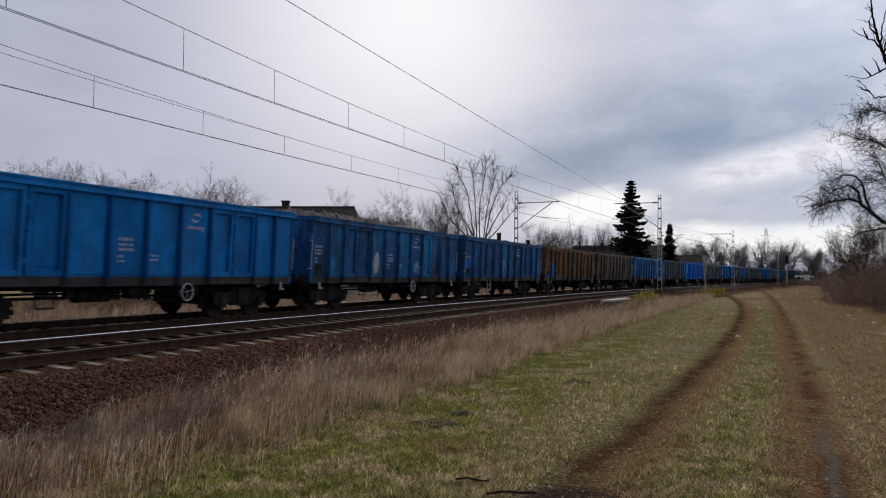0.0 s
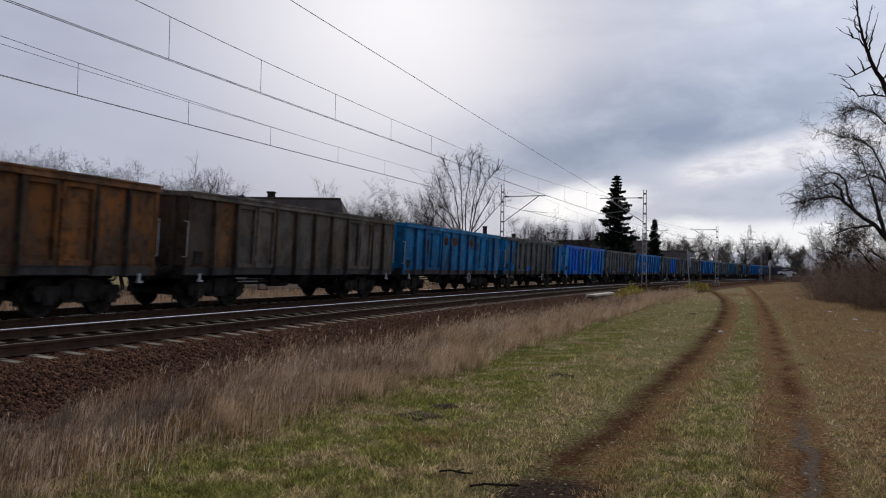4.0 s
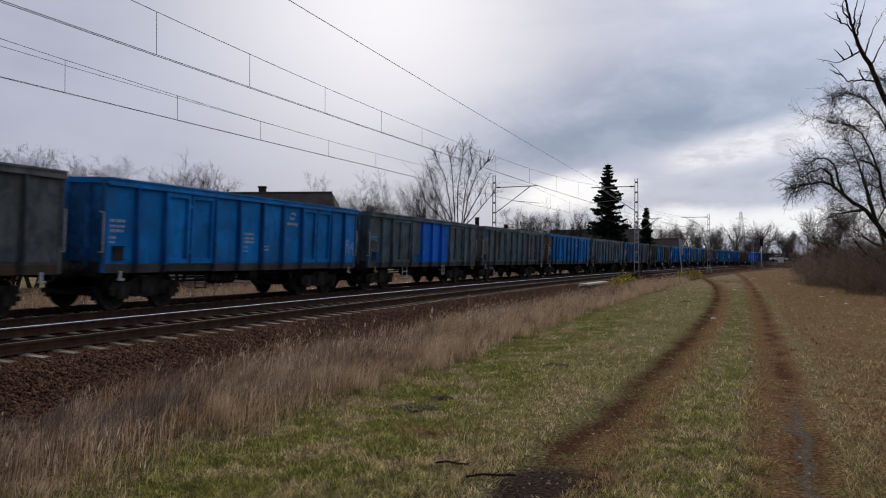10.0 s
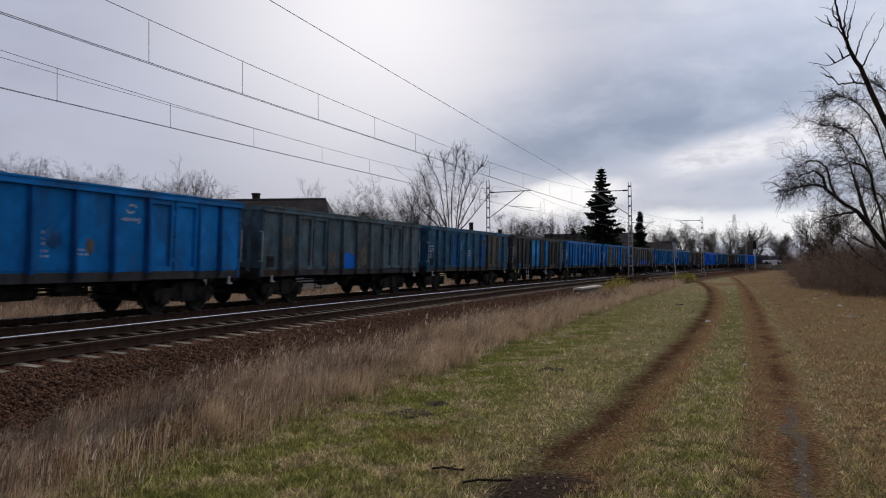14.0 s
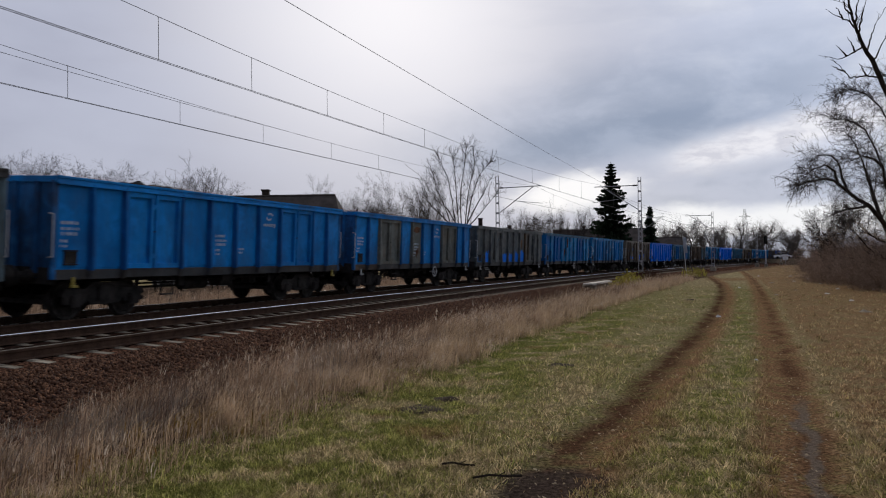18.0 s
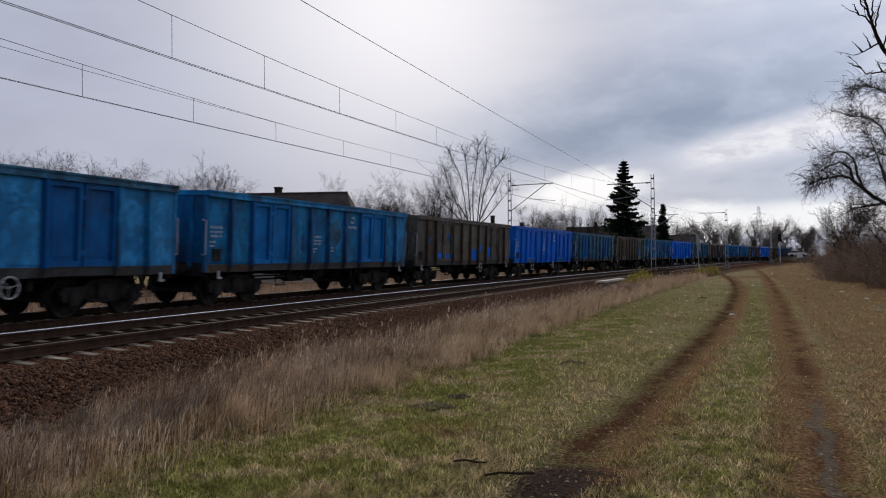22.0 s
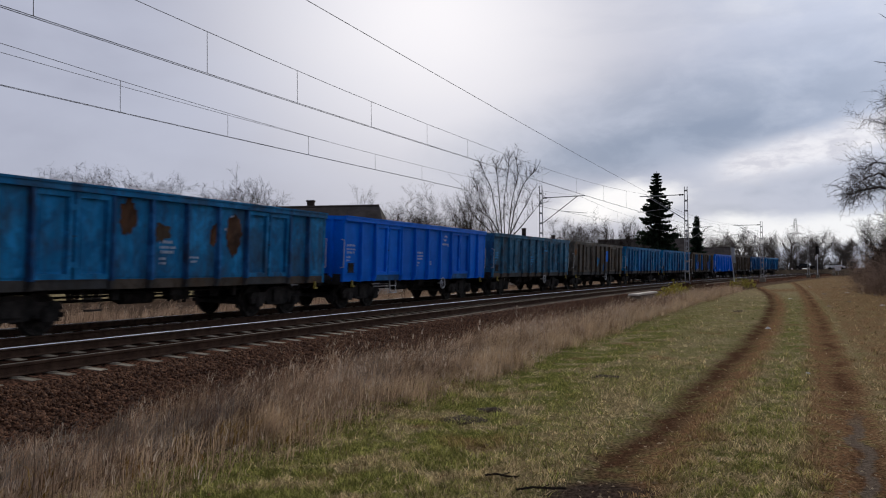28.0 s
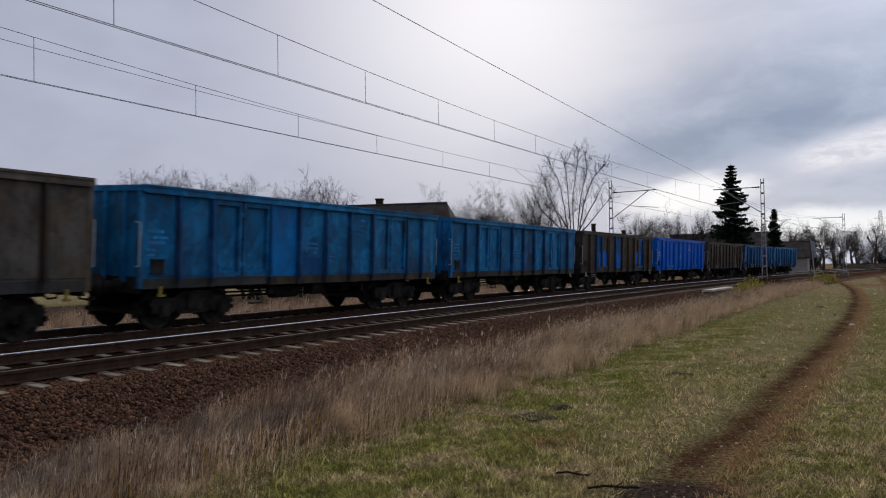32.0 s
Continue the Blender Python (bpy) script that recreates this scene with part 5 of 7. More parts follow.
# ---- plants ----
def straw_material(name, dark, light, tip, scatter=0.35):
    """Grass blades: each blade has its own tone, and the sward shifts from patch to patch."""
    m, n, shader = surface(name, 0.85)
    g = n.add("ShaderNodeNewGeometry")
    r, co = g.outputs["Random Per Island"], g.outputs["Position"]
    base = n.mix(r, dark, light)
    patch = n.ramp(n.math("ADD", n.math("MULTIPLY", n.noise(co, 0.35, 4, 0.6), 0.45), n.math("MULTIPLY", n.noise(co, 1.7, 5, 0.65), 0.55)), 0.38, 0.55, 0.0, 1.0)
    f = n.math("MULTIPLY", n.math("ADD", patch, n.math("MULTIPLY", n.math("SUBTRACT", r, 0.5), scatter)), 1.0, clamp=True)
    tone = n.mix(f, base, tip)
    clump = n.ramp(n.noise(n.place(co, (1, 1, 0.35)), 3.2, 3, 0.6), 0.36, 0.62)
    tone = n.mix(1.0, tone, n.mix(clump, (0.50, 0.47, 0.45), (1.25, 1.25, 1.25)), "MULTIPLY")
    # thin blades let light through
    thin, pass_on, both = n.add("ShaderNodeBsdfDiffuse"), n.add("ShaderNodeBsdfTranslucent"), n.add("ShaderNodeMixShader")
    n.put(thin.inputs[0], tone)
    n.put(pass_on.inputs[0], tone)
    both.inputs[0].default_value = 0.45
    n.put(both.inputs[1], thin.outputs[0])
    n.put(both.inputs[2], pass_on.outputs[0])
    for q in list(n.t.nodes):
        if q.type == "OUTPUT_MATERIAL":
            n.put(q.inputs[0], both.outputs[0])
    n.t.nodes.remove(shader)
    return m


def sward_material():
    """Meadow blades: green where the sward lives, straw and rust-brown elsewhere, each blade with its own tone."""
    m, n, shader = surface("meadow_blades", 0.85)
    z = lane_zones(n)
    r = n.add("ShaderNodeNewGeometry").outputs["Random Per Island"]
    flip = n.math("FRACT", n.math("MULTIPLY", r, 17.3))
    green = n.mix(flip, (0.078, 0.096, 0.020), (0.47, 0.445, 0.15))
    straw = n.mix(flip, (0.15, 0.104, 0.046), (0.84, 0.68, 0.42))
    rusty = n.mix(flip, (0.12, 0.060, 0.031), (0.44, 0.265, 0.145))
    pick = n.ramp(n.math("ADD", z["alive"], n.math("MULTIPLY", n.math("SUBTRACT", r, 0.5), 1.0)), 0.25, 0.80)
    tone = n.mix(pick, straw, green)
    tone = n.mix(n.math("MULTIPLY", n.math("MAXIMUM", n.math("MAXIMUM", z["litter"], z["worn"]), z["rut"]), n.ramp(r, 0.2, 0.5, 0.95, 0.55)), tone, rusty)
    # clumps differ in tone, old growth beside new
    clump = n.math("ADD", n.math("MULTIPLY", n.noise(z["co"], 5.0, 3, 0.6), 0.5), n.math("MULTIPLY", n.noise(z["co"], 16.0, 3, 0.65), 0.5))
    tone = n.mix(1.0, tone, n.mix(n.ramp(clump, 0.38, 0.60), (0.48, 0.47, 0.45), (1.38, 1.38, 1.36)), "MULTIPLY")
    thin, pass_on, both = n.add("ShaderNodeBsdfDiffuse"), n.add("ShaderNodeBsdfTranslucent"), n.add("ShaderNodeMixShader")
    n.put(thin.inputs[0], tone)
    n.put(pass_on.inputs[0], tone)
    both.inputs[0].default_value = 0.4
    n.put(both.inputs[1], thin.outputs[0])
    n.put(both.inputs[2], pass_on.outputs[0])
    for q in list(n.t.nodes):
        if q.type == "OUTPUT_MATERIAL":
            n.put(q.inputs[0], both.outputs[0])
    n.t.nodes.remove(shader)
    return m


GRASS = sward_material()
STRAW = straw_material("dry_stems", (0.18, 0.115, 0.078), (0.66, 0.49, 0.35), (0.38, 0.27, 0.19), 0.9)
FRONTSTRAW = straw_material("cream_stems", (0.27, 0.19, 0.12), (0.80, 0.64, 0.45), (0.48, 0.35, 0.23), 0.9)
ORANGEWEED = straw_material("rusty_weed_leaves", (0.14, 0.06, 0.02), (0.34, 0.19, 0.05), (0.20, 0.13, 0.04), 0.8)
SMOKE = straw_material("smoke_grey_weeds", (0.105, 0.092, 0.080), (0.34, 0.30, 0.27), (0.20, 0.175, 0.155), 0.8)
TANSTRAW = straw_material("tan_stems", (0.20, 0.14, 0.07), (0.52, 0.40, 0.22), (0.33, 0.25, 0.14), 0.9)
PLUME = straw_material("grass_plumes", (0.32, 0.26, 0.20), (0.68, 0.58, 0.47), (0.48, 0.39, 0.31), 0.6)
NEEDLE = straw_material("spruce_needles", (0.020, 0.034, 0.022), (0.050, 0.072, 0.044), (0.032, 0.050, 0.030), 0.6)
YELLOWLEAF = straw_material("yellow_leaves", (0.27, 0.21, 0.035), (0.50, 0.40, 0.075), (0.30, 0.28, 0.07), 0.6)
REDSTEM = straw_material("red_brown_stems", (0.075, 0.035, 0.022), (0.17, 0.085, 0.055), (0.12, 0.07, 0.045), 0.6)
LEAFLITTER = straw_material("fallen_leaves", (0.13, 0.065, 0.03), (0.34, 0.22, 0.11), (0.46, 0.38, 0.26), 0.8)


def blades(x, y, z, h, w, lean, rng, bend=0.35, course=None):
    """Two-piece tapering blades at the given feet."""
    n = len(x)
    a = rng.uniform(0, math.tau, n)
    d = rng.uniform(0, math.tau, n) if course is None else course
    dx, dy = np.cos(a) * w / 2, np.sin(a) * w / 2
    lx, ly = np.cos(d) * h * lean, np.sin(d) * h * lean
    v = np.empty((n, 5, 3))
    v[:, 0] = np.stack([x - dx, y - dy, z], 1)
    v[:, 1] = np.stack([x + dx, y + dy, z], 1)
    mx, my, mz = x + lx * bend, y + ly * bend, z + h * 0.6
    v[:, 2] = np.stack([mx + dx * 0.75, my + dy * 0.75, mz], 1)
    v[:, 3] = np.stack([mx - dx * 0.75, my - dy * 0.75, mz], 1)
    v[:, 4] = np.stack([x + lx, y + ly, z + h], 1)
    t = np.array([(0, 1, 2), (0, 2, 3), (3, 2, 4)])[None] + 5 * np.arange(n)[:, None, None]
    return v.reshape(-1, 3), t.reshape(-1, 3)


def rut_gap(x, y):
    d = np.full(x.shape, 9.0)
    for a, b, c in (RUT_L, RUT_R):
        d = np.minimum(d, abs(x - (a * y * y + b * y + c)))
    return d


def field_points(n, near, far, rng, lo=-36.0, hi=42.0):
    """Feet spread over the meadow in front of the lane's start, thinning out with distance."""
    az = np.radians(rng.uniform(lo, hi, n))
    d = 1.0 / rng.uniform(1.0 / far, 1.0 / near, n)
    return d * np.sin(az), d * np.cos(az), d


def patchy(x, y, scale, seed):
    """A cheap smooth field from 0 to 1, for tufts."""
    s = np.zeros(x.shape)
    r = np.random.default_rng(seed)
    for k in range(7):
        a, f, p = r.uniform(0, math.tau), scale * (0.6 + 0.5 * k), r.uniform(0, math.tau)
        s += np.sin((x * math.cos(a) + y * math.sin(a)) * f + p) / (1 + 0.4 * k)
    return 0.5 + 0.5 * np.tanh(s * 0.8)


def make_meadow():
    rng = np.random.default_rng(11)
    x, y, d = field_points(290000, 3.6, 75.0, rng)
    x2, y2, d2 = field_points(230000, 3.6, 15.0, rng)
    x, y, d = np.concatenate([x, x2]), np.concatenate([y, y2]), np.concatenate([d, d2])
    off, _ = offset_of(x, y)
    lane = x - (-8e-4 * y * y + 0.4228 * y - 0.724)
    fill = np.where(abs(lane) < 1.5, np.where(abs(lane) < 0.45, 0.9, 0.38), 1.0)
    keep = (off < -5.6 - 0.9 * (patchy(x, y, 0.9, 3) - 0.5)) & (rng.random(len(x)) < np.clip((rut_gap(x, y) - 0.16) / 0.35, 0.04, 1)) & (rng.random(len(x)) < 0.45 + 0.55 * patchy(x, y, 2.2, 4)) & (rng.random(len(x)) < fill) & (rng.random(len(x)) < np.clip(np.hypot((x - 0.78) / 0.5, (y - 5.7) / 0.62) - 0.45, 0.05, 1))
    x, y, d, off = x[keep], y[keep], d[keep], off[keep]
    tuft = patchy(x, y, 1.6, 5) * patchy(x, y, 5.0, 6)
    h = rng.uniform(0.015, 0.055, len(x)) * (0.6 + 1.2 * tuft) * (1 + 0.012 * d)
    w = rng.uniform(0.002, 0.005, len(x)) * (1 + 0.09 * d)
    v, t = blades(x, y, ground_height(x, y, off) - 0.005, h, w, rng.uniform(0.4, 2.2, len(x)), rng)
    me = array_mesh("meadow_grass", v, t, GRASS)
    give(me, "verge", np.repeat(verge_of(off, x), 5))
    tagged(new("meadow_grass", me), "short green and straw-coloured winter grass", "grass", kind="stuff")


def make_reeds(name, label, s0, s1, o0, o1, count, h0, h1, stem, plume, seed, thin=0.5, heads=0.05, broad=1.0):
    """A strip of tall dead grass along the line, with feathery heads."""
    rng = np.random.default_rng(seed)
    each = 12
    tufts = count // each
    s = s0 + (s1 - s0) * rng.random(tufts) ** 1.6
    o = o0 + (o1 - o0) * rng.beta(1.5, 1.5, tufts)
    x, y, _ = on_lines(s, o)
    keep = rng.random(tufts) < thin + (1 - thin) * patchy(x, y, 1.3, seed)
    tufts = int(keep.sum())
    o, x, y = (np.repeat(q[keep], each) for q in (o, x, y))
    tall, course = np.repeat(rng.uniform(0.45, 1.2, tufts), each), np.repeat(rng.uniform(0, math.tau, tufts), each)
    x, y = x + rng.normal(0, 0.07, len(x)), y + rng.normal(0, 0.07, len(y))
    d = np.hypot(x, y)
    off = o
    z = np.maximum(ground_height(x, y, off), np.where(off > -3.4, bed_height(off), -9)) - 0.02
    mound = (0.45 + 0.6 * patchy(x, y, 0.8, seed + 1)) * (0.6 + 0.7 * patchy(x, y, 3.1, seed + 2))
    h = rng.uniform(h0, h1, len(x)) * mound * tall
    w = broad * rng.uniform(0.0020, 0.0050, len(x)) * (1 + 0.05 * d)
    v, t = blades(x, y, z, h, w, rng.uniform(0.1, 1.5, len(x)) ** 1.2, rng, 0.16, 0.45 * np.sin(course) + rng.normal(0, 0.8, len(x)))
    root = tagged(new(name, array_mesh(name, v, t, stem)), label, "dry grass", kind="stuff")
    pick = rng.random(len(x)) < heads
    if not pick.any():
        return
    tips = v.reshape(-1, 5, 3)[:, 4][pick]
    n = len(tips)
    v2, t2 = [], []
    for k in range(3):
        px, py = tips[:, 0] + rng.normal(0, 0.012, n), tips[:, 1] + rng.normal(0, 0.012, n)
        a, b = blades(px, py, tips[:, 2] - 0.10, rng.uniform(0.05, 0.11, n), rng.uniform(0.003, 0.007, n) * (1 + 0.03 * d[pick]), 0.5, rng)
        v2.append(a)
        t2.append(b + sum(len(q) for q in v2[:-1]))
    part("plumes", array_mesh("plumes", np.concatenate(v2), np.concatenate(t2), plume), root, "feathery seed heads")


make_meadow()
WEED = straw_material("dead_weeds", (0.05, 0.030, 0.022), (0.18, 0.11, 0.08), (0.11, 0.075, 0.06), 0.8)
make_reeds("dead_weed_strip", "darker dead weeds standing among the dry grass", 1.5, 60.0, -6.2, -3.9, 22000, 0.25, 0.8, WEED, PLUME, 27, 0.03, 0.0)
make_reeds("smoky_weed_strip", "grey bushy dead weeds in clumps along the ballast", 1.5, 40.0, -5.9, -3.6, 36000, 0.15, 0.62, SMOKE, PLUME, 29, 0.0, 0.0)
make_reeds("dry_grass_strip", "tall dead grass along the ballast's foot", 1.5, 62.0, -6.5, -3.6, 112000, 0.14, 0.66, STRAW, PLUME, 21, 0.25, 0.12)
make_reeds("cream_grass_strip", "cream dead stems along the meadow's edge", 1.5, 60.0, -6.9, -5.5, 42000, 0.12, 0.55, FRONTSTRAW, PLUME, 23, 0.15, 0.04)
make_reeds("pale_grass_strip", "pale feathery dead grass farther along the meadow's edge", 11.0, 62.0, -6.9, -4.6, 40000, 0.20, 0.68, FRONTSTRAW, PLUME, 28, 0.2, 0.10)
make_reeds("rusty_weed_strip", "rust-orange leafy weeds at the meadow's edge", 1.5, 30.0, -6.6, -5.4, 1800, 0.08, 0.30, ORANGEWEED, PLUME, 24, 0.0, 0.0, 3.0)
make_reeds("roadside_straw", "low yellow straw at the meadow's edge", 1.5, 45.0, -7.2, -5.6, 26000, 0.05, 0.18, TANSTRAW, PLUME, 25, 0.2, 0.0)
make_reeds("far_bank_grass", "brown dead grass beyond the far track", 2.0, 90.0, SPACING + 3.0, SPACING + 9.0, 40000, 0.4, 1.0, STRAW, PLUME, 22, 0.6)


def scatter_leaves():
    rng = np.random.default_rng(31)
    x, y, d = field_points(5200, 3.8, 45.0, rng, -20, 42)
    off, _ = offset_of(x, y)
    keep = (off < -6.0) & (rng.random(len(x)) < np.exp(-(rut_gap(x, y) / 1.6) ** 2) + 0.12)
    x, y, d, off = x[keep], y[keep], d[keep], off[keep]
    n = len(x)
    z = ground_height(x, y, off) + rng.uniform(0.012, 0.035, n)
    r = rng.uniform(0.008, 0.024, n)
    a = rng.uniform(0, math.tau, n)
    v = np.empty((n, 4, 3))
    for k in range(4):
        q = a + k * math.pi / 2
        s = r * (1.0 if k % 2 == 0 else 0.55)
        v[:, k] = np.stack([x + np.cos(q) * s, y + np.sin(q) * s, z + rng.uniform(-0.008, 0.012, n)], 1)
    t = np.array([(0, 1, 2), (0, 2, 3)])[None] + 4 * np.arange(n)[:, None, None]
    tagged(new("leaf_litter", array_mesh("leaf_litter", v.reshape(-1, 3), t.reshape(-1, 3), LEAFLITTER)), "brown and pale fallen leaves on the lane", "leaves", kind="stuff")


scatter_leaves()


def make_tufts():
    """Coarser tussocks that stand out of the short sward."""
    rng = np.random.default_rng(37)
    x, y, d = field_points(9500, 3.7, 45.0, rng)
    off, _ = offset_of(x, y)
    keep = (off < -6.2) & (rut_gap(x, y) > 0.3)
    x, y = x[keep], y[keep]
    k = 15
    x = np.repeat(x, k) + rng.normal(0, 0.035, len(x) * k)
    y = np.repeat(y, k) + rng.normal(0, 0.035, len(y) * k)
    d = np.hypot(x, y)
    off, _ = offset_of(x, y)
    h = rng.uniform(0.03, 0.085, len(x)) * np.repeat(rng.uniform(0.45, 1.15, len(x) // k), k)
    v, t = blades(x, y, ground_height(x, y, off) - 0.005, h, rng.uniform(0.003, 0.006, len(x)) * (1 + 0.07 * d), rng.uniform(0.3, 1.3, len(x)), rng)
    me = array_mesh("grass_tussocks", v, t, GRASS)
    give(me, "verge", np.repeat(verge_of(off, x), 5))
    tagged(new("grass_tussocks", me), "coarse straw and green grass tussocks", "grass", kind="stuff")


make_tufts()


def tubes(a, b, r0, r1, seg):
    """Many tapering sticks at once."""
    a, b = np.asarray(a, float), np.asarray(b, float)
    r0, r1 = np.asarray(r0, float), np.asarray(r1, float)
    n = len(a)
    w = b - a
    w /= np.linalg.norm(w, axis=1)[:, None] + 1e-9
    ref = np.where(abs(w[:, 2:3]) < 0.9, np.array([[0, 0, 1.0]]), np.array([[1.0, 0, 0]]))
    u = np.cross(w, ref)
    u /= np.linalg.norm(u, axis=1)[:, None] + 1e-9
    q = np.cross(w, u)
    v = np.empty((n, 2, seg, 3))
    for i in range(seg):
        c, s = math.cos(math.tau * i / seg), math.sin(math.tau * i / seg)
        ring = u * c + q * s
        v[:, 0, i] = a + ring * r0[:, None]
        v[:, 1, i] = b + ring * r1[:, None]
    f = []
    for i in range(seg):
        j = (i + 1) % seg
        f += [(i, j, seg + j), (i, seg + j, seg + i)]
    t = np.array(f)[None] + 2 * seg * np.arange(n)[:, None, None]
    return v.reshape(-1, 3), t.reshape(-1, 3)


def grow(rnd, height, trunk_r, stems=1, spread=0.55, droop=0.0, levels=4, first=0.3, kids=3, up=0.25, lean=(0, 0), crook=0.18, fan=0.35, kidlen=(0.36, 0.60)):
    """Sticks of a bare tree: (start, end, radius, radius, level)."""
    out = []
    count = [0]

    def limb(p, w, length, r, level, own=0):
        if level < 2:
            count[0] += 1
            own = count[0]
        steps = 5 if level < 2 else 4 if level < 3 else 3
        q = Vector(p)
        w = Vector(w).normalized()
        for i in range(steps):
            w = (w + Vector((rnd.uniform(-1, 1), rnd.uniform(-1, 1), rnd.uniform(-1, 1))) * crook + Vector((0, 0, (up if level < 3 else up * 0.5) * 0.3 - droop * 0.12 * level))).normalized()
            e = q + w * (length / steps)
            ra, rb = r * (1 - 0.75 * i / steps), r * (1 - 0.75 * (i + 1) / steps)
            out.append((tuple(q), tuple(e), ra, max(rb, 0.004), level, own))
            q = e
            u = (i + 1) / steps
            if level < levels and u > (first if level == 0 else 0.15):
                for _ in range(kids if level < levels - 1 else kids + 1):
                    if rnd.random() < 0.82:
                        a = rnd.uniform(0, math.tau)
                        side = w.orthogonal().normalized()
                        side = (Matrix.Rotation(a, 3, w) @ side)
                        k = (side * spread * rnd.uniform(0.7, 1.35) + w * rnd.uniform(0.5, 0.9)).normalized()
                        limb(q, k, length * rnd.uniform(*(kidlen if level == 0 else (0.36, 0.60))), max(rb * rnd.uniform(0.5, 0.75), 0.005), level + 1, own)

    for k in range(stems):
        a = math.tau * k / stems + rnd.uniform(0, 1)
        out_w = 0.0 if stems == 1 else fan
        limb((0.12 * math.cos(a) * (stems > 1), 0.12 * math.sin(a) * (stems > 1), -0.1), (out_w * math.cos(a) + lean[0], out_w * math.sin(a) + lean[1], 1.0), height * rnd.uniform(0.55, 0.68), trunk_r, 0)
    return out


def bare_tree(name, label, category, seed, thick=1.35, joined=False, bark=None, twig=None, **kw):
    """A leafless tree at the origin: trunk, limbs and the cloud of twigs."""
    sticks = grow(random.Random(seed), **kw)
    root = tagged(new(name), label, category)
    top = max(s[4] for s in sticks)
    for pname, lo, hi, seg, mat in (("trunk", 0, 0, 8, bark or BARK), ("branching", 1, 1, 5, bark or BARK), ("twig_cloud", 2, top, 3, twig or TWIG)):
        ss = [s for s in sticks if lo <= s[4] <= hi]
        if pname != "twig_cloud" and not joined:
            for own in sorted({s[5] for s in ss}):
                one = [s for s in ss if s[5] == own]
                v, t = tubes([s[0] for s in one], [s[1] for s in one], [s[2] * thick for s in one], [s[3] * thick for s in one], seg)
                part("limb" if lo else "trunk", array_mesh("limb" if lo else "trunk", v, t, mat), root)
        elif ss:
            v, t = tubes([s[0] for s in ss], [s[1] for s in ss], [s[2] * thick for s in ss], [s[3] * thick for s in ss], seg)
            tagged(part(pname, array_mesh(pname, v, t, mat), root), kind="stuff" if pname != "trunk" else "")
    return root


def stand(ob, x, y, turn=0.0, size=1.0, z=-0.05):
    ob.matrix_world = pose(x, y, z, 0, 0, turn) @ Matrix.Scale(size, 4)
    return ob


def again(ob, x, y, turn=0.0, size=1.0, z=-0.05):
    c = copy_thing(ob, pose(x, y, z, 0, 0, turn))
    c.scale = (size,) * 3
    return c


def limbed_tree(label, limbs, girth, share, seed, twigs, length, rise, droop, out, levels=3, fine=0.0055, bark=None, twig=None):
    """A bare tree on given limbs; from each limb twigs fork, rise or droop, and fork again."""
    rng = np.random.default_rng(seed)
    root = tagged(new("bare_tree"), label, "tree")
    starts, ways, sizes = [], [], []
    for k, pts in enumerate(limbs):
        p = np.array(pts, float)
        # rounded course through the given points
        u = np.linspace(0, len(p) - 1, 4 * (len(p) - 1) + 1)
        q = np.stack([np.interp(u, np.arange(len(p)), p[:, i]) for i in range(3)], 1)
        q[1:-1] = 0.25 * q[:-2] + 0.5 * q[1:-1] + 0.25 * q[2:]
        q[1:-1] += rng.normal(0, 0.012, q[1:-1].shape)
        r = (girth if k == 0 else girth * share) * np.linspace(1.0, 0.16, len(q))
        v, t = tubes(q[:-1], q[1:], r[:-1], r[1:], 7)
        part("trunk" if k == 0 else "limb", array_mesh("trunk" if k == 0 else "limb", v, t, bark or BARK), root)
        n = int(twigs * np.linalg.norm(np.diff(p, axis=0), axis=1).sum())
        # twigs crowd the outer half of a limb
        at = (len(q) - 1) * (1 - rng.random(n) ** 1.5 * (0.62 if k == 0 else 0.95))
        i = np.clip(at.astype(int), 0, len(q) - 2)
        f = (at - i)[:, None]
        starts.append(q[i] * (1 - f) + q[i + 1] * f)
        w = q[i + 1] - q[i]
        ways.append(w / np.linalg.norm(w, axis=1)[:, None])
        sizes.append(np.full(n, length))
    p, w, ln = np.concatenate(starts), np.concatenate(ways), np.concatenate(sizes)
    A, B, R0, R1 = [], [], [], []
    rad = fine * 2.2
    for level in range(levels):
        side = rng.normal(0, 1, p.shape)
        w = w * 0.55 + side * out + np.array([0, 0, rise if level == 0 else rise * 0.5])
        w /= np.linalg.norm(w, axis=1)[:, None]
        own = ln * rng.uniform(0.35, 1.15, len(p))
        ps, ws, ls = [], [], []
        for step in range(4):
            w = w + rng.normal(0, 0.16, p.shape) + np.array([0, 0, rise * 0.10 - droop * 0.14 * (step + level)])
            w /= np.linalg.norm(w, axis=1)[:, None]
            e = p + w * (own / 4)[:, None]
            A.append(p); B.append(e)
            R0.append(np.full(len(p), rad * (1 - 0.16 * step))); R1.append(np.full(len(p), rad * (0.84 - 0.16 * step)))
            if level < levels - 1:
                pick = rng.random(len(p)) < (0.9 if step else 0.5)
                ps.append(e[pick]); ws.append(w[pick]); ls.append(own[pick] * 0.55)
            p = e
        if level < levels - 1:
            p, w, ln = np.concatenate(ps), np.concatenate(ws), np.concatenate(ls)
        rad *= 0.62
    v, t = tubes(np.concatenate(A), np.concatenate(B), np.concatenate(R0), np.concatenate(R1), 3)
    tagged(part("twig_cloud", array_mesh("twig_cloud", v, t, twig or TWIG), root), kind="stuff")
    return root


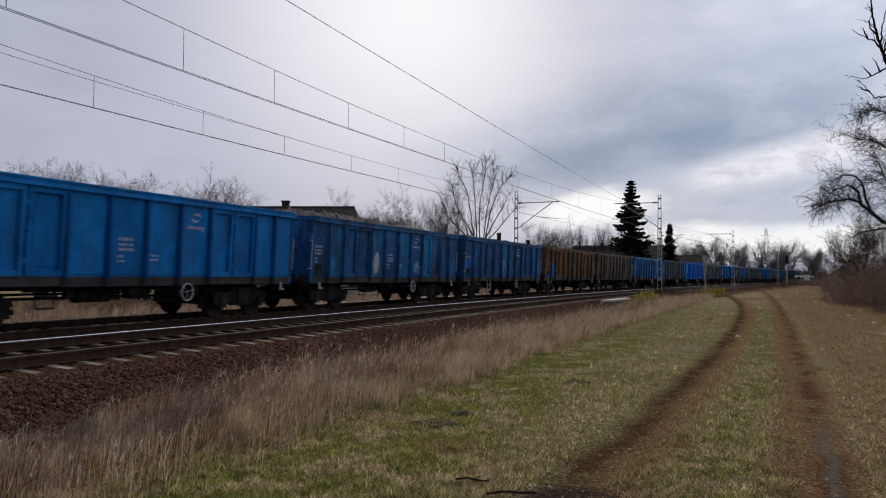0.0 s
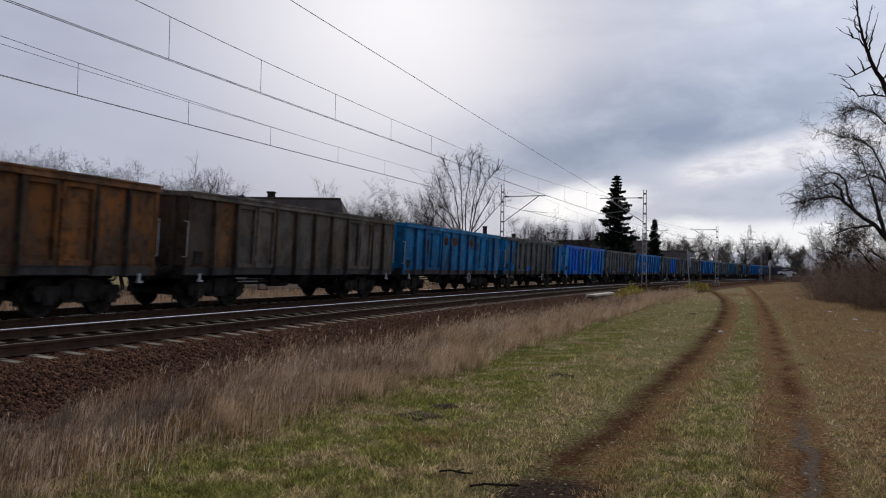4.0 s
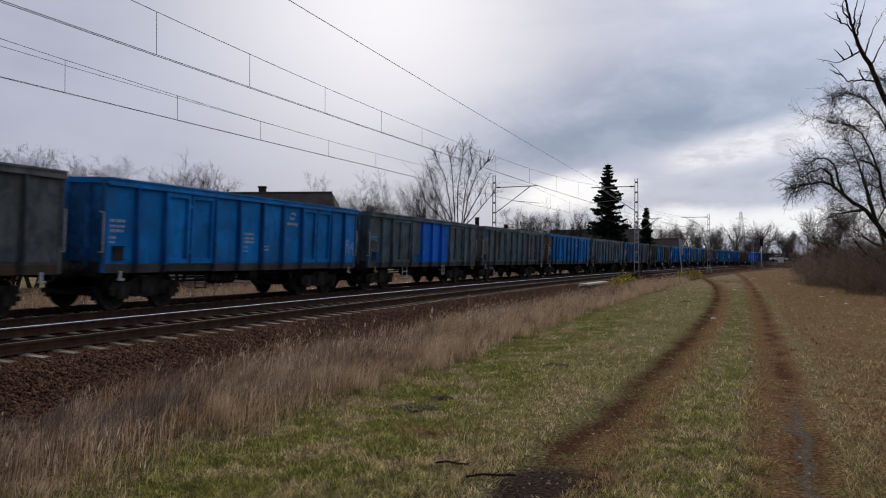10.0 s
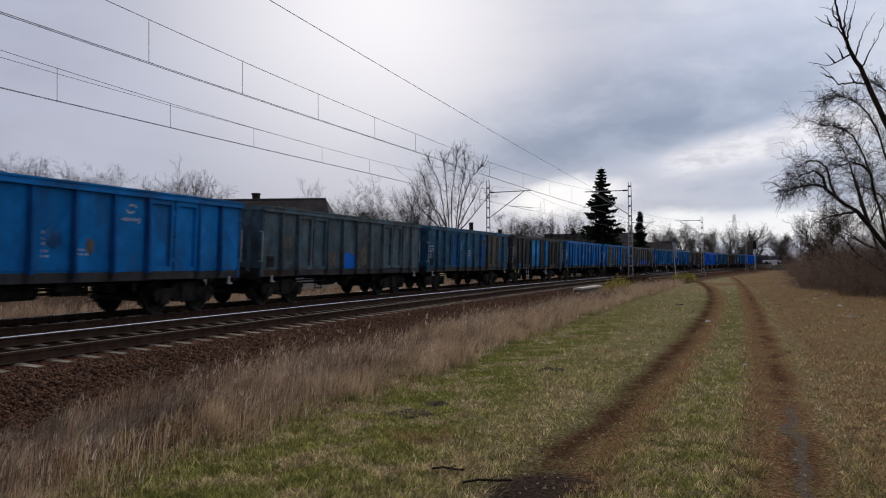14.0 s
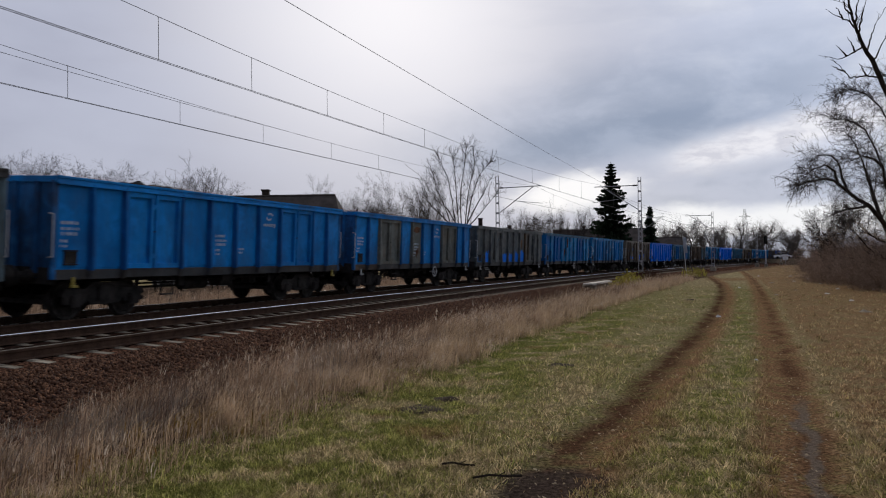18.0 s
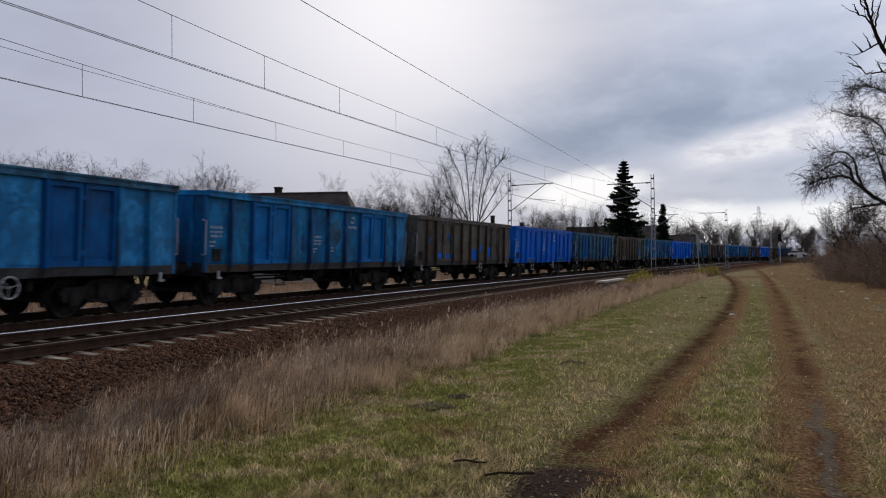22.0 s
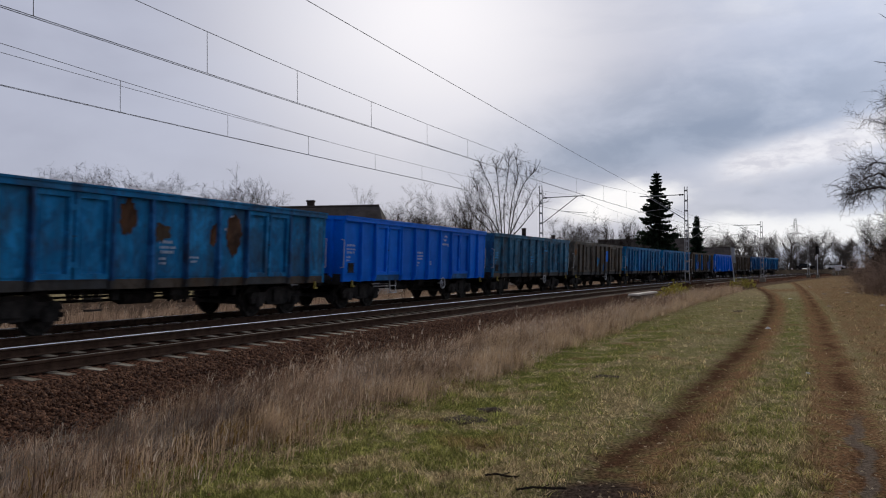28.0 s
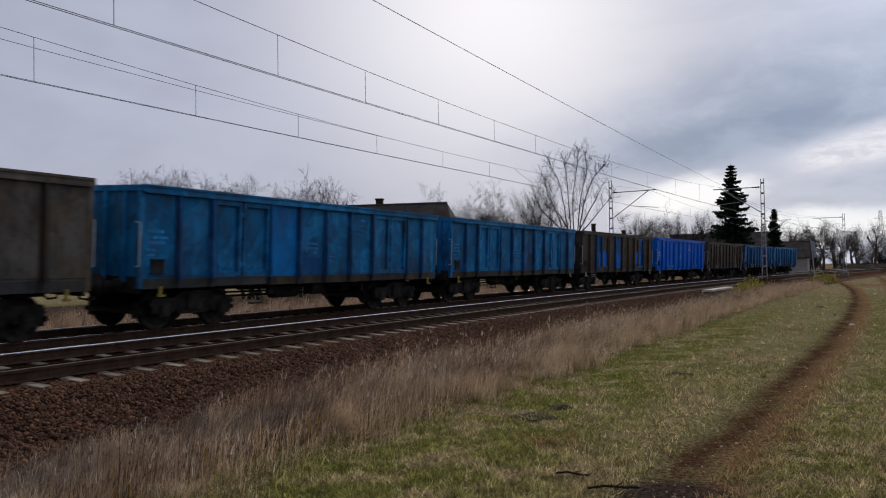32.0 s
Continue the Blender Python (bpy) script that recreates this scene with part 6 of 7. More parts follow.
# the trees that lean in over the lane
DEAD_LIMBS = (
    ((14.88, 23.00, -0.08), (14.23, 23.00, 2.54), (13.54, 23.00, 5.01), (12.91, 23.00, 6.40), (12.54, 23.00, 7.28), (12.26, 23.00, 7.70), (12.07, 23.00, 8.21), (11.94, 23.00, 8.62), (11.81, 23.00, 9.20), (11.76, 23.00, 10.10)),
    ((12.07, 23.00, 8.21), (12.00, 23.20, 8.52), (11.83, 23.30, 8.61), (11.58, 23.30, 8.75), (11.37, 23.40, 8.95)),
    ((11.83, 23.30, 8.61), (11.80, 23.40, 8.88), (11.73, 23.50, 9.03)),
    ((11.94, 23.00, 8.62), (11.66, 22.80, 8.76), (11.56, 22.70, 8.94), (11.69, 22.70, 9.34)),
    ((12.03, 23.00, 8.38), (12.23, 23.30, 8.88), (12.35, 23.40, 9.25), (12.49, 23.50, 9.70)),
    ((12.12, 23.00, 8.13), (12.10, 22.80, 8.40), (12.13, 22.70, 8.77), (12.20, 22.60, 9.15)),
    ((12.26, 23.00, 7.70), (12.11, 23.20, 7.62), (11.92, 23.30, 7.52), (11.77, 23.50, 7.47), (11.58, 23.60, 7.56)),
    ((12.11, 23.20, 7.62), (12.08, 23.30, 7.85), (12.00, 23.40, 8.11)),
    ((11.92, 23.30, 7.52), (11.83, 23.40, 7.71), (11.72, 23.50, 7.90)),
    ((12.68, 23.00, 6.82), (12.23, 22.80, 6.82), (11.90, 22.70, 6.76), (11.64, 22.60, 6.71), (11.46, 22.50, 6.86), (11.23, 22.40, 7.05), (10.94, 22.30, 7.17)),
    ((11.46, 22.50, 6.86), (11.20, 22.40, 6.94), (11.02, 22.40, 7.02)),
    ((12.23, 22.80, 6.82), (12.12, 22.80, 7.01), (12.04, 22.80, 7.18)),
    ((12.37, 23.00, 7.51), (12.60, 23.30, 7.97), (12.79, 23.40, 8.33), (13.06, 23.60, 8.84)),
    ((12.54, 23.00, 7.28), (12.85, 23.30, 7.63), (13.19, 23.50, 8.10), (13.56, 23.70, 8.67)),
    ((13.24, 23.00, 5.75), (13.58, 23.30, 6.72), (13.74, 23.40, 7.57), (13.64, 23.40, 8.24)),
)
ARCH_LIMBS = (
    ((19.30, 31.00, -0.10), (18.70, 31.00, 0.88), (17.90, 31.00, 2.00), (17.03, 31.00, 3.09), (16.63, 31.00, 3.58), (16.19, 31.00, 3.82), (15.79, 31.00, 4.13), (15.41, 31.00, 4.49), (15.01, 31.00, 4.69), (14.53, 31.00, 4.60), (14.08, 31.00, 4.51), (13.82, 31.00, 4.38)),
    ((15.79, 31.00, 4.13), (15.79, 31.40, 4.73), (15.78, 31.60, 5.33), (15.54, 31.80, 5.68), (15.18, 31.90, 5.73), (14.90, 32.00, 5.52)),
    ((15.41, 31.00, 4.49), (15.10, 30.60, 4.93), (14.63, 30.30, 5.12), (14.17, 30.10, 4.99), (13.74, 30.00, 4.76)),
    ((17.03, 31.00, 3.09), (17.06, 31.60, 4.14), (17.01, 32.00, 5.20), (16.81, 32.20, 6.03), (16.57, 32.40, 6.63)),
    ((17.90, 31.00, 2.00), (17.17, 30.50, 3.72), (16.74, 30.20, 5.00), (16.31, 30.00, 5.79), (15.88, 29.80, 6.40), (15.30, 29.70, 6.70), (14.61, 29.60, 6.75)),
    ((18.70, 31.00, 0.88), (18.36, 31.50, 3.34), (18.44, 31.80, 5.18), (18.19, 32.00, 6.57), (17.85, 32.20, 7.64), (17.33, 32.30, 8.23), (16.69, 32.40, 8.48), (16.11, 32.40, 8.21)),
    ((16.74, 30.20, 5.00), (16.31, 30.00, 5.30), (15.71, 29.80, 5.38), (15.14, 29.60, 5.14)),
    ((16.63, 31.00, 3.58), (15.82, 30.50, 3.46), (15.23, 30.20, 3.38), (14.66, 30.00, 3.17)),
    ((18.36, 31.50, 3.34), (18.14, 31.90, 4.28), (17.85, 32.20, 4.53), (17.43, 32.50, 4.79)),
    ((18.44, 31.80, 5.18), (18.64, 31.60, 6.51), (18.53, 31.60, 7.64), (18.25, 31.70, 8.56), (17.85, 31.80, 8.81)),
)
limbed_tree("tall dark half-dead tree leaning over the lane", DEAD_LIMBS, 0.105, 0.27, 41, 1.2, 0.40, 0.4, 0.0, 0.5, 2, 0.006)
limbed_tree("spreading bare tree with drooping fine twigs", ARCH_LIMBS, 0.115, 0.50, 43, 22.0, 0.80, 0.3, 0.50, 0.75, 3, 0.0052, twig=MIDTWIG)
stand(bare_tree("bare_tree", "bare bushy tree crowded with thin twigs", "tree", 44, thick=0.9, twig=MIDTWIG, height=10.8, trunk_r=0.13, stems=3, spread=0.75, levels=4, first=0.15, kids=2, up=0.4, lean=(0.0, 0)), 22.6, 38.0, 0)
stand(bare_tree("bare_tree", "bare slender tree behind the thicket", "tree", 45, height=6.5, trunk_r=0.09, stems=3, spread=0.6, levels=3, first=0.15, kids=3, up=0.4), 30.5, 62.0, 0)

# behind the train
BACK = "trees behind the train"
orchard = tagged(bare_tree("bare_tree", "round-crowned bare fruit tree behind the train", "tree", 51, thick=0.95, twig=MIDTWIG, height=8.6, trunk_r=0.14, stems=2, spread=0.85, levels=4, first=0.2, kids=2, up=0.3, crook=0.22), group=BACK)
stand(orchard, -23.2, 45.0, 0)
for x, y, a, q in ((-20.3, 46, 70, 0.97), (-17.8, 45, 150, 0.88), (-15.6, 47, 230, 0.86), (-26.5, 44, 300, 1.0), (-24.8, 46, 20, 0.96), (-21.8, 45, 120, 0.93), (-19.0, 46.5, 200, 0.9), (-16.7, 46, 330, 0.84), (-25.6, 47, 255, 0.97)):
    again(orchard, x, y, a, q)
tagged(stand(bare_tree("bare_tree", "slim upright bare tree with close twigs", "tree", 52, thick=1.2, height=7.2, trunk_r=0.08, stems=3, fan=0.22, spread=0.5, levels=4, first=0.15, kids=2, up=0.5), -14.6, 50.0, 0), group=BACK)
bushy = tagged(bare_tree("bare_tree", "rounded bare tree behind the house", "tree", 53, thick=1.25, height=9.0, trunk_r=0.12, stems=3, spread=0.7, levels=4, first=0.15, kids=2, up=0.35), group=BACK)
stand(bushy, -10.6, 80.0, 0)
for x, y, a, q in ((-6.8, 80, 80, 1.0), (-8.6, 84, 190, 0.95), (-6.2, 83, 140, 0.93), (-10.2, 83, 250, 0.9)):
    again(bushy, x, y, a, q)
FAN_LIMBS = (
    ((2.06, 85.00, -0.10), (2.31, 85.00, 5.39), (2.91, 85.00, 8.43), (3.76, 85.00, 10.86), (5.10, 85.00, 12.31)),
    ((1.82, 85.00, -0.10), (1.76, 85.00, 6.00), (1.70, 85.00, 9.04), (2.19, 85.00, 11.77), (2.37, 85.00, 13.71)),
    ((1.46, 85.00, -0.10), (1.15, 85.00, 5.70), (0.79, 85.00, 8.43), (0.30, 85.00, 10.86), (-0.67, 85.00, 12.86)),
    ((1.27, 85.00, -0.10), (0.73, 85.00, 5.39), (-0.12, 85.00, 7.82), (-0.85, 85.00, 9.34), (-1.21, 85.00, 11.16)),
    ((1.94, 85.00, -0.10), (2.19, 85.00, 5.70), (2.55, 85.00, 9.04), (3.28, 85.00, 11.77), (3.16, 85.00, 13.47)),
    ((1.64, 85.00, -0.10), (1.46, 85.00, 5.70), (1.27, 85.00, 8.73), (1.15, 85.00, 11.16), (0.79, 85.00, 13.10)),
    ((2.31, 85.00, 5.39), (3.40, 85.00, 7.52), (4.31, 85.00, 9.04), (4.98, 85.00, 10.55)),
    ((0.73, 85.00, 5.39), (-0.49, 85.00, 6.61), (-1.64, 85.00, 7.82), (-2.37, 85.00, 9.34)),
    ((1.15, 85.00, 5.70), (0.36, 85.00, 7.21), (-0.73, 85.00, 8.00), (-1.58, 85.00, 9.04)),
    ((2.31, 85.00, 5.09), (3.52, 85.00, 6.30), (4.74, 85.00, 7.82), (5.59, 85.00, 8.73)),
)
tagged(limbed_tree("tall many-stemmed bare tree fanning upward", FAN_LIMBS, 0.09, 0.85, 54, 3.4, 1.5, 0.55, 0.0, 0.6, 3, 0.0095), group=BACK)
tagged(stand(bare_tree("bare_tree", "bare tree with fine upright twigs", "tree", 55, height=9.8, trunk_r=0.11, stems=3, spread=0.5, levels=3, first=0.15, kids=3, up=0.7), -1.6, 88.0, 0), group=BACK)
tagged(stand(bare_tree("bare_tree", "low crooked bare fruit tree", "tree", 56, height=7.4, trunk_r=0.16, stems=2, spread=1.0, levels=3, first=0.2, kids=3, up=0.2, crook=0.3), 7.2, 74.0, 0), group=BACK)
sapling = tagged(bare_tree("bare_sapling", "thin upright bare sapling in a row", "tree", 57, joined=True, height=9.6, trunk_r=0.07, stems=3, spread=0.35, levels=3, first=0.2, kids=2, up=0.9, crook=0.10), group="row of saplings")
stand(sapling, 13.0, 130.0, 0)
rnd = random.Random(9)
for i in range(13):
    again(sapling, 13.0 + 1.35 * (i + 1) * 1.0, 130 + rnd.uniform(-4, 6), rnd.uniform(0, 360), rnd.uniform(0.75, 1.08))
far_tree = tagged(bare_tree("bare_tree", "distant bare tree in the wood along the line", "tree", 58, joined=True, bark=FARTWIG, twig=FARTWIG, thick=1.8, height=12.5, trunk_r=0.22, stems=1, spread=0.8, levels=3, first=0.3, kids=3, up=0.35, crook=0.22), group="distant wood")
stand(far_tree, 57.0, 205.0, 0)
for i in range(38):
    u = (i + 1) / 38
    again(far_tree, 48 + 66 * u + rnd.uniform(-2, 2), 196 + 46 * u + rnd.uniform(-8, 12), rnd.uniform(0, 360), rnd.uniform(0.7, 1.15))
scrub = tagged(bare_tree("bare_shrub", "distant bare shrub at the wood's edge", "shrub", 59, joined=True, bark=FARTWIG, twig=FARTWIG, thick=1.8, height=6.0, trunk_r=0.10, stems=5, spread=0.8, levels=3, first=0.1, kids=2, up=0.3), group="distant wood")
stand(scrub, 60.0, 198.0, 0)
for i in range(15):
    u = (i + 1) / 15
    again(scrub, 46 + 78 * u + rnd.uniform(-2, 2), 186 + 52 * u + rnd.uniform(-6, 8), rnd.uniform(0, 360), rnd.uniform(0.7, 1.25))


def spruce(seed, height, radius, label):
    """A spruce: trunk, whorls of sweeping boughs that turn up at the tips, hung with needle sprays."""
    rnd, rng = random.Random(seed), np.random.default_rng(seed)
    root = tagged(new("spruce_tree"), label, "tree")
    part("trunk", Shape().tube((0, 0, -0.1), (0, 0, height), 0.20, 0.02, 8).mesh("trunk", BARK), root)
    sticks, feet = [], []
    z = height * 0.10
    while z < height * 0.985:
        u = z / height
        reach = radius * (1 - u) ** 0.8 * rnd.uniform(0.75, 1.15) + 0.12
        for k in range(10 if u < 0.8 else 7):
            if rnd.random() < 0.06:
                continue
            a = rnd.uniform(0, math.tau)
            r = reach * rnd.uniform(0.55, 1.12)
            pts = []
            for i in range(6):
                q = i / 5
                pts.append((r * q * math.cos(a), r * q * math.sin(a), z - r * 0.62 * q + r * 0.42 * q * q * q))
            for p, e in zip(pts, pts[1:]):
                sticks.append((p, e, 0.022, 0.012))
                for _ in range(32):
                    t = rnd.random()
                    feet.append((p[0] + (e[0] - p[0]) * t + rnd.gauss(0, 0.05), p[1] + (e[1] - p[1]) * t + rnd.gauss(0, 0.05), p[2] + (e[2] - p[2]) * t, r))
        z += height * 0.024 * rnd.uniform(0.7, 1.35)
    v, t = tubes([s[0] for s in sticks], [s[1] for s in sticks], [s[2] for s in sticks], [s[3] for s in sticks], 3)
    tagged(part("bough_whorl", array_mesh("bough_whorl", v, t, BARK), root), kind="stuff")
    f = np.array(feet)
    n = len(f)
    d = rng.uniform(0, math.tau, n)
    ln = rng.uniform(0.20, 0.50, n) * (0.6 + 0.25 * f[:, 3])
    w = rng.uniform(0.09, 0.16, n)
    vv = np.empty((n, 4, 3))
    ex, ey, ez = np.cos(d) * ln * 0.6, np.sin(d) * ln * 0.6, -ln * rng.uniform(0.1, 0.9, n)
    sx, sy = -np.sin(d) * w, np.cos(d) * w
    vv[:, 0] = f[:, :3]
    vv[:, 1] = np.stack([f[:, 0] + ex * 0.5 + sx, f[:, 1] + ey * 0.5 + sy, f[:, 2] + ez * 0.4], 1)
    vv[:, 2] = np.stack([f[:, 0] + ex, f[:, 1] + ey, f[:, 2] + ez], 1)
    vv[:, 3] = np.stack([f[:, 0] + ex * 0.5 - sx, f[:, 1] + ey * 0.5 - sy, f[:, 2] + ez * 0.4], 1)
    tt = np.array([(0, 1, 2), (0, 2, 3)])[None] + 4 * np.arange(n)[:, None, None]
    tagged(part("needle_mass", array_mesh("needle_mass", vv.reshape(-1, 3), tt.reshape(-1, 3), NEEDLE), root), kind="stuff")
    return root


stand(spruce(61, 14.0, 4.3, "dark green spruce with sweeping boughs beside a house"), 21.1, 100.0)
stand(spruce(62, 9.8, 1.8, "small dark spruce beyond the house"), 31.1, 120.0)


def thicket(name, label, seed, count, cx, cy, rx, ry, h0, h1, mat, turn=0.0):
    """A tangle of thin stems, taller towards its middle."""
    rng = np.random.default_rng(seed)
    a, r = rng.uniform(0, math.tau, count), np.sqrt(rng.random(count))
    lx, ly = np.cos(a) * r * rx, np.sin(a) * r * ry
    c, s = math.cos(radians(turn)), math.sin(radians(turn))
    x, y = cx + lx * c - ly * s, cy + lx * s + ly * c
    h = rng.uniform(h0, h1, count) * (1.15 - 0.55 * r ** 2) * (0.6 + 0.7 * patchy(x, y, 0.9, seed))
    p = np.stack([x, y, np.full(count, -0.05)], 1)
    A, B, R0, R1 = [], [], [], []
    w = np.stack([rng.normal(0, 0.35, count), rng.normal(0, 0.35, count), np.ones(count)], 1)
    rad = rng.uniform(0.006, 0.014, count)
    for k in range(4):
        w = w + rng.normal(0, 0.28, (count, 3)) + np.array([0, 0, -0.12 * k])
        w /= np.linalg.norm(w, axis=1)[:, None]
        e = p + w * (h / 4)[:, None]
        A.append(p); B.append(e); R0.append(rad * (1 - 0.2 * k)); R1.append(rad * (0.8 - 0.2 * k))
        for _ in range(2):
            tw = w + rng.normal(0, 0.7, (count, 3))
            tw /= np.linalg.norm(tw, axis=1)[:, None]
            A.append(e); B.append(e + tw * (h * rng.uniform(0.08, 0.28, count))[:, None]); R0.append(rad * 0.5); R1.append(rad * 0.25)
        p = e
    v, t = tubes(np.concatenate(A), np.concatenate(B), np.concatenate(R0), np.concatenate(R1), 3)
    return tagged(new(name, array_mesh(name, v, t, mat)), label, "bush", kind="stuff")


BRAMBLE = straw_material("bramble_stems", (0.29, 0.22, 0.175), (0.60, 0.48, 0.40), (0.43, 0.34, 0.275), 0.6)
HEDGE = straw_material("dark_hedge_stems", (0.15, 0.118, 0.10), (0.34, 0.27, 0.23), (0.23, 0.182, 0.155), 0.6)
thicket("dark_thicket", "dense dark leafless hedge behind the brambles", 78, 1100, 25.8, 42.0, 4.0, 5.5, 3.4, 5.0, HEDGE, -15)
thicket("bramble_thicket", "brown leafless bramble thicket beside the lane", 71, 2100, 27.3, 49.0, 4.6, 8.5, 2.3, 3.9, BRAMBLE, -22)
thicket("bramble_thicket", "brown leafless bramble thicket beside the lane", 72, 1300, 23.6, 37.0, 4.3, 5.2, 2.2, 3.6, BRAMBLE, -15)
thicket("bramble_thicket", "dark leafless hedge at the lane's far end", 73, 1500, 43.0, 84.0, 5.0, 16.0, 2.5, 4.2, BRAMBLE, -24)
thicket("roadside_weeds", "red-brown dead weeds round the mast's foot", 74, 900, 14.3, 57.0, 1.3, 4.5, 0.5, 1.0, REDSTEM, -22)


def leafy_weed(label, seed, cx, cy, rx, ry, height, count):
    """Low weeds that still carry yellow leaves: thin stems with small leaf blades."""
    rng = np.random.default_rng(seed)
    stems = 70
    a, r = rng.uniform(0, math.tau, stems), np.sqrt(rng.random(stems))
    sx, sy = cx + np.cos(a) * r * rx, cy + np.sin(a) * r * ry
    sh = height * rng.uniform(0.5, 1.15, stems) * (1.1 - 0.5 * r)
    lean = rng.normal(0, 0.2, (stems, 2))
    foot = np.stack([sx, sy, np.full(stems, -0.05)], 1)
    tip = foot + np.stack([lean[:, 0] * sh, lean[:, 1] * sh, sh + 0.05], 1)
    v, t = tubes(foot, tip, np.full(stems, 0.008), np.full(stems, 0.004), 3)
    root = tagged(new("leafy_weed"), label, "weed", "weeds along the ballast")
    tagged(part("stem_tangle", array_mesh("stem_tangle", v, t, REDSTEM), root), kind="stuff")
    k = rng.integers(0, stems, count)
    u = rng.uniform(0.25, 1.0, count)[:, None]
    p = foot[k] * (1 - u) + tip[k] * u + rng.normal(0, 0.04, (count, 3))
    v, t = blades(p[:, 0], p[:, 1], p[:, 2], rng.uniform(0.03, 0.10, count), rng.uniform(0.05, 0.10, count), rng.uniform(0.5, 2.0, count), rng)
    tagged(part("leafage", array_mesh("leafage", v, t, YELLOWLEAF), root), kind="stuff")


leafy_weed("yellow-leaved weed at the ballast's edge", 75, 10.3, 44.6, 0.7, 1.2, 0.95, 800)
leafy_weed("yellow-leaved weed at the ballast's edge", 77, 9.3, 42.0, 0.5, 0.8, 0.6, 450)
leafy_weed("yellow-leaved weed below the white sign", 76, 20.9, 66.5, 1.0, 2.0, 0.85, 900)

# ---- houses ----
GLASS_DARK = grainy("window_glass", (0.02, 0.022, 0.026), (0.04, 0.044, 0.05), 2, 0.15)


def house(x, y, turn, length, depth, wall, ridge, hip, label, chimneys, gable_windows=True):
    """A low house: plastered walls, tiled roof with eaves, brick chimneys, framed windows."""
    root = tagged(new("house"), label, "house")
    root.matrix_world = pose(x, y, 0, 0, 0, turn)
    a, b = length / 2, depth / 2
    part("wall", Shape().box((0, -b + 0.15, wall / 2), (length, 0.3, wall)).mesh("wall", PLASTER), root)
    part("wall", Shape().box((0, b - 0.15, wall / 2), (length, 0.3, wall)).mesh("wall", PLASTER), root)
    for q in (-1, 1):
        sh = Shape().box((q * (a - 0.15), 0, wall / 2), (0.3, depth - 0.6, wall))
        if hip == 0:
            sh.hull8([(q * a - 0.15 * q - 0.15, -b + 0.3, wall), (q * a - 0.15 * q + 0.15, -b + 0.3, wall), (q * a - 0.15 * q + 0.15, b - 0.3, wall), (q * a - 0.15 * q - 0.15, b - 0.3, wall),
                      (q * a - 0.15 * q - 0.15, -0.1, ridge - 0.25), (q * a - 0.15 * q + 0.15, -0.1, ridge - 0.25), (q * a - 0.15 * q + 0.15, 0.1, ridge - 0.25), (q * a - 0.15 * q - 0.15, 0.1, ridge - 0.25)])
        part("wall", sh.mesh("wall", PLASTER), root)
    e, d = 0.45, 0.18
    sh = Shape()
    outer = [(-a - e, -b - e, wall - 0.1), (a + e, -b - e, wall - 0.1), (a + e, b + e, wall - 0.1), (-a - e, b + e, wall - 0.1), (-a - e + hip, 0, ridge), (a + e - hip, 0, ridge)]
    sh.v = outer + [(p[0], p[1], p[2] - d) for p in outer]
    for f in ((0, 1, 5, 4), (2, 3, 4, 5), (1, 2, 5), (3, 0, 4)):
        sh.f.append(f)
        sh.f.append(tuple(6 + i for i in reversed(f)))
    sh.f += [(1, 0, 6, 7), (2, 1, 7, 8), (3, 2, 8, 9), (0, 3, 9, 6)]
    roof = part("roof", sh.mesh("roof", ROOF), root, "dark tiled roof")
    part("ridge_cap", Shape().tube((-a - e + hip, 0, ridge + 0.02), (a + e - hip, 0, ridge + 0.02), 0.09, 0.09, 6).mesh("ridge_cap", ROOF), roof)
    for cx, cy, top in chimneys:
        ch = Shape().chamfer((cx, cy, top - 0.9), (0.5, 0.5, 1.8), 0.02).box((cx, cy, top - 0.06), (0.6, 0.6, 0.12))
        part("chimney", ch.mesh("chimney", BRICK), roof, "sooty brick chimney")
    for k in range(int(length // 3)):
        wx = -a + 1.6 + 3.0 * k
        win = part("window", Shape().box((wx, -b - 0.02, wall * 0.55), (1.2, 0.06, 1.2)).mesh("window", WHITE), root)
        for q in (-0.29, 0.29):
            part("pane", Shape().box((wx + q, -b - 0.06, wall * 0.55), (0.5, 0.03, 1.05)).mesh("pane", GLASS_DARK), win)
    return root


house(-14.3, 61.5, -3, 14.0, 8.0, 3.0, 6.8, 1.6, "low house with a hipped dark roof behind the train", [(0.3, 0.3, 7.35)])
house(26.2, 131.0, -14, 15.5, 9.0, 3.2, 6.6, 0.0, "low house with a pale gable beside the spruce", [(-3.2, 0.6, 7.2)])
house(6.0, 98.0, -6, 8.0, 7.0, 2.6, 5.0, 1.5, "small dark-roofed house among bare trees", [(-1.6, 0.3, 6.9), (2.0, 0.3, 6.0)])
house(41.0, 152.0, -20, 8.0, 6.0, 2.8, 5.6, 0.0, "small outbuilding beyond the spruce", [])

# ---- line side ----
sign = tagged(new("lineside_sign"), "leaning pale post with a weathered grey-blue board", "sign")
sign.matrix_world = pose(20.95, 68.8, 0, 0, -5, 15)
part("post", Shape().tube((0, 0, -0.1), (0, 0, 3.5), 0.035, 0.035, 8).mesh("post", PALE), sign)
part("board", Shape().box((0.12, -0.05, 2.75), (0.30, 0.03, 1.35)).mesh("board", grainy("sign_board", (0.22, 0.25, 0.30), (0.36, 0.40, 0.46), 3, 0.7)), sign)
part("bracket", Shape().box((0.05, -0.03, 2.3), (0.3, 0.03, 0.05)).box((0.05, -0.03, 3.2), (0.3, 0.03, 0.05)).mesh("bracket", MASTGREY), sign)

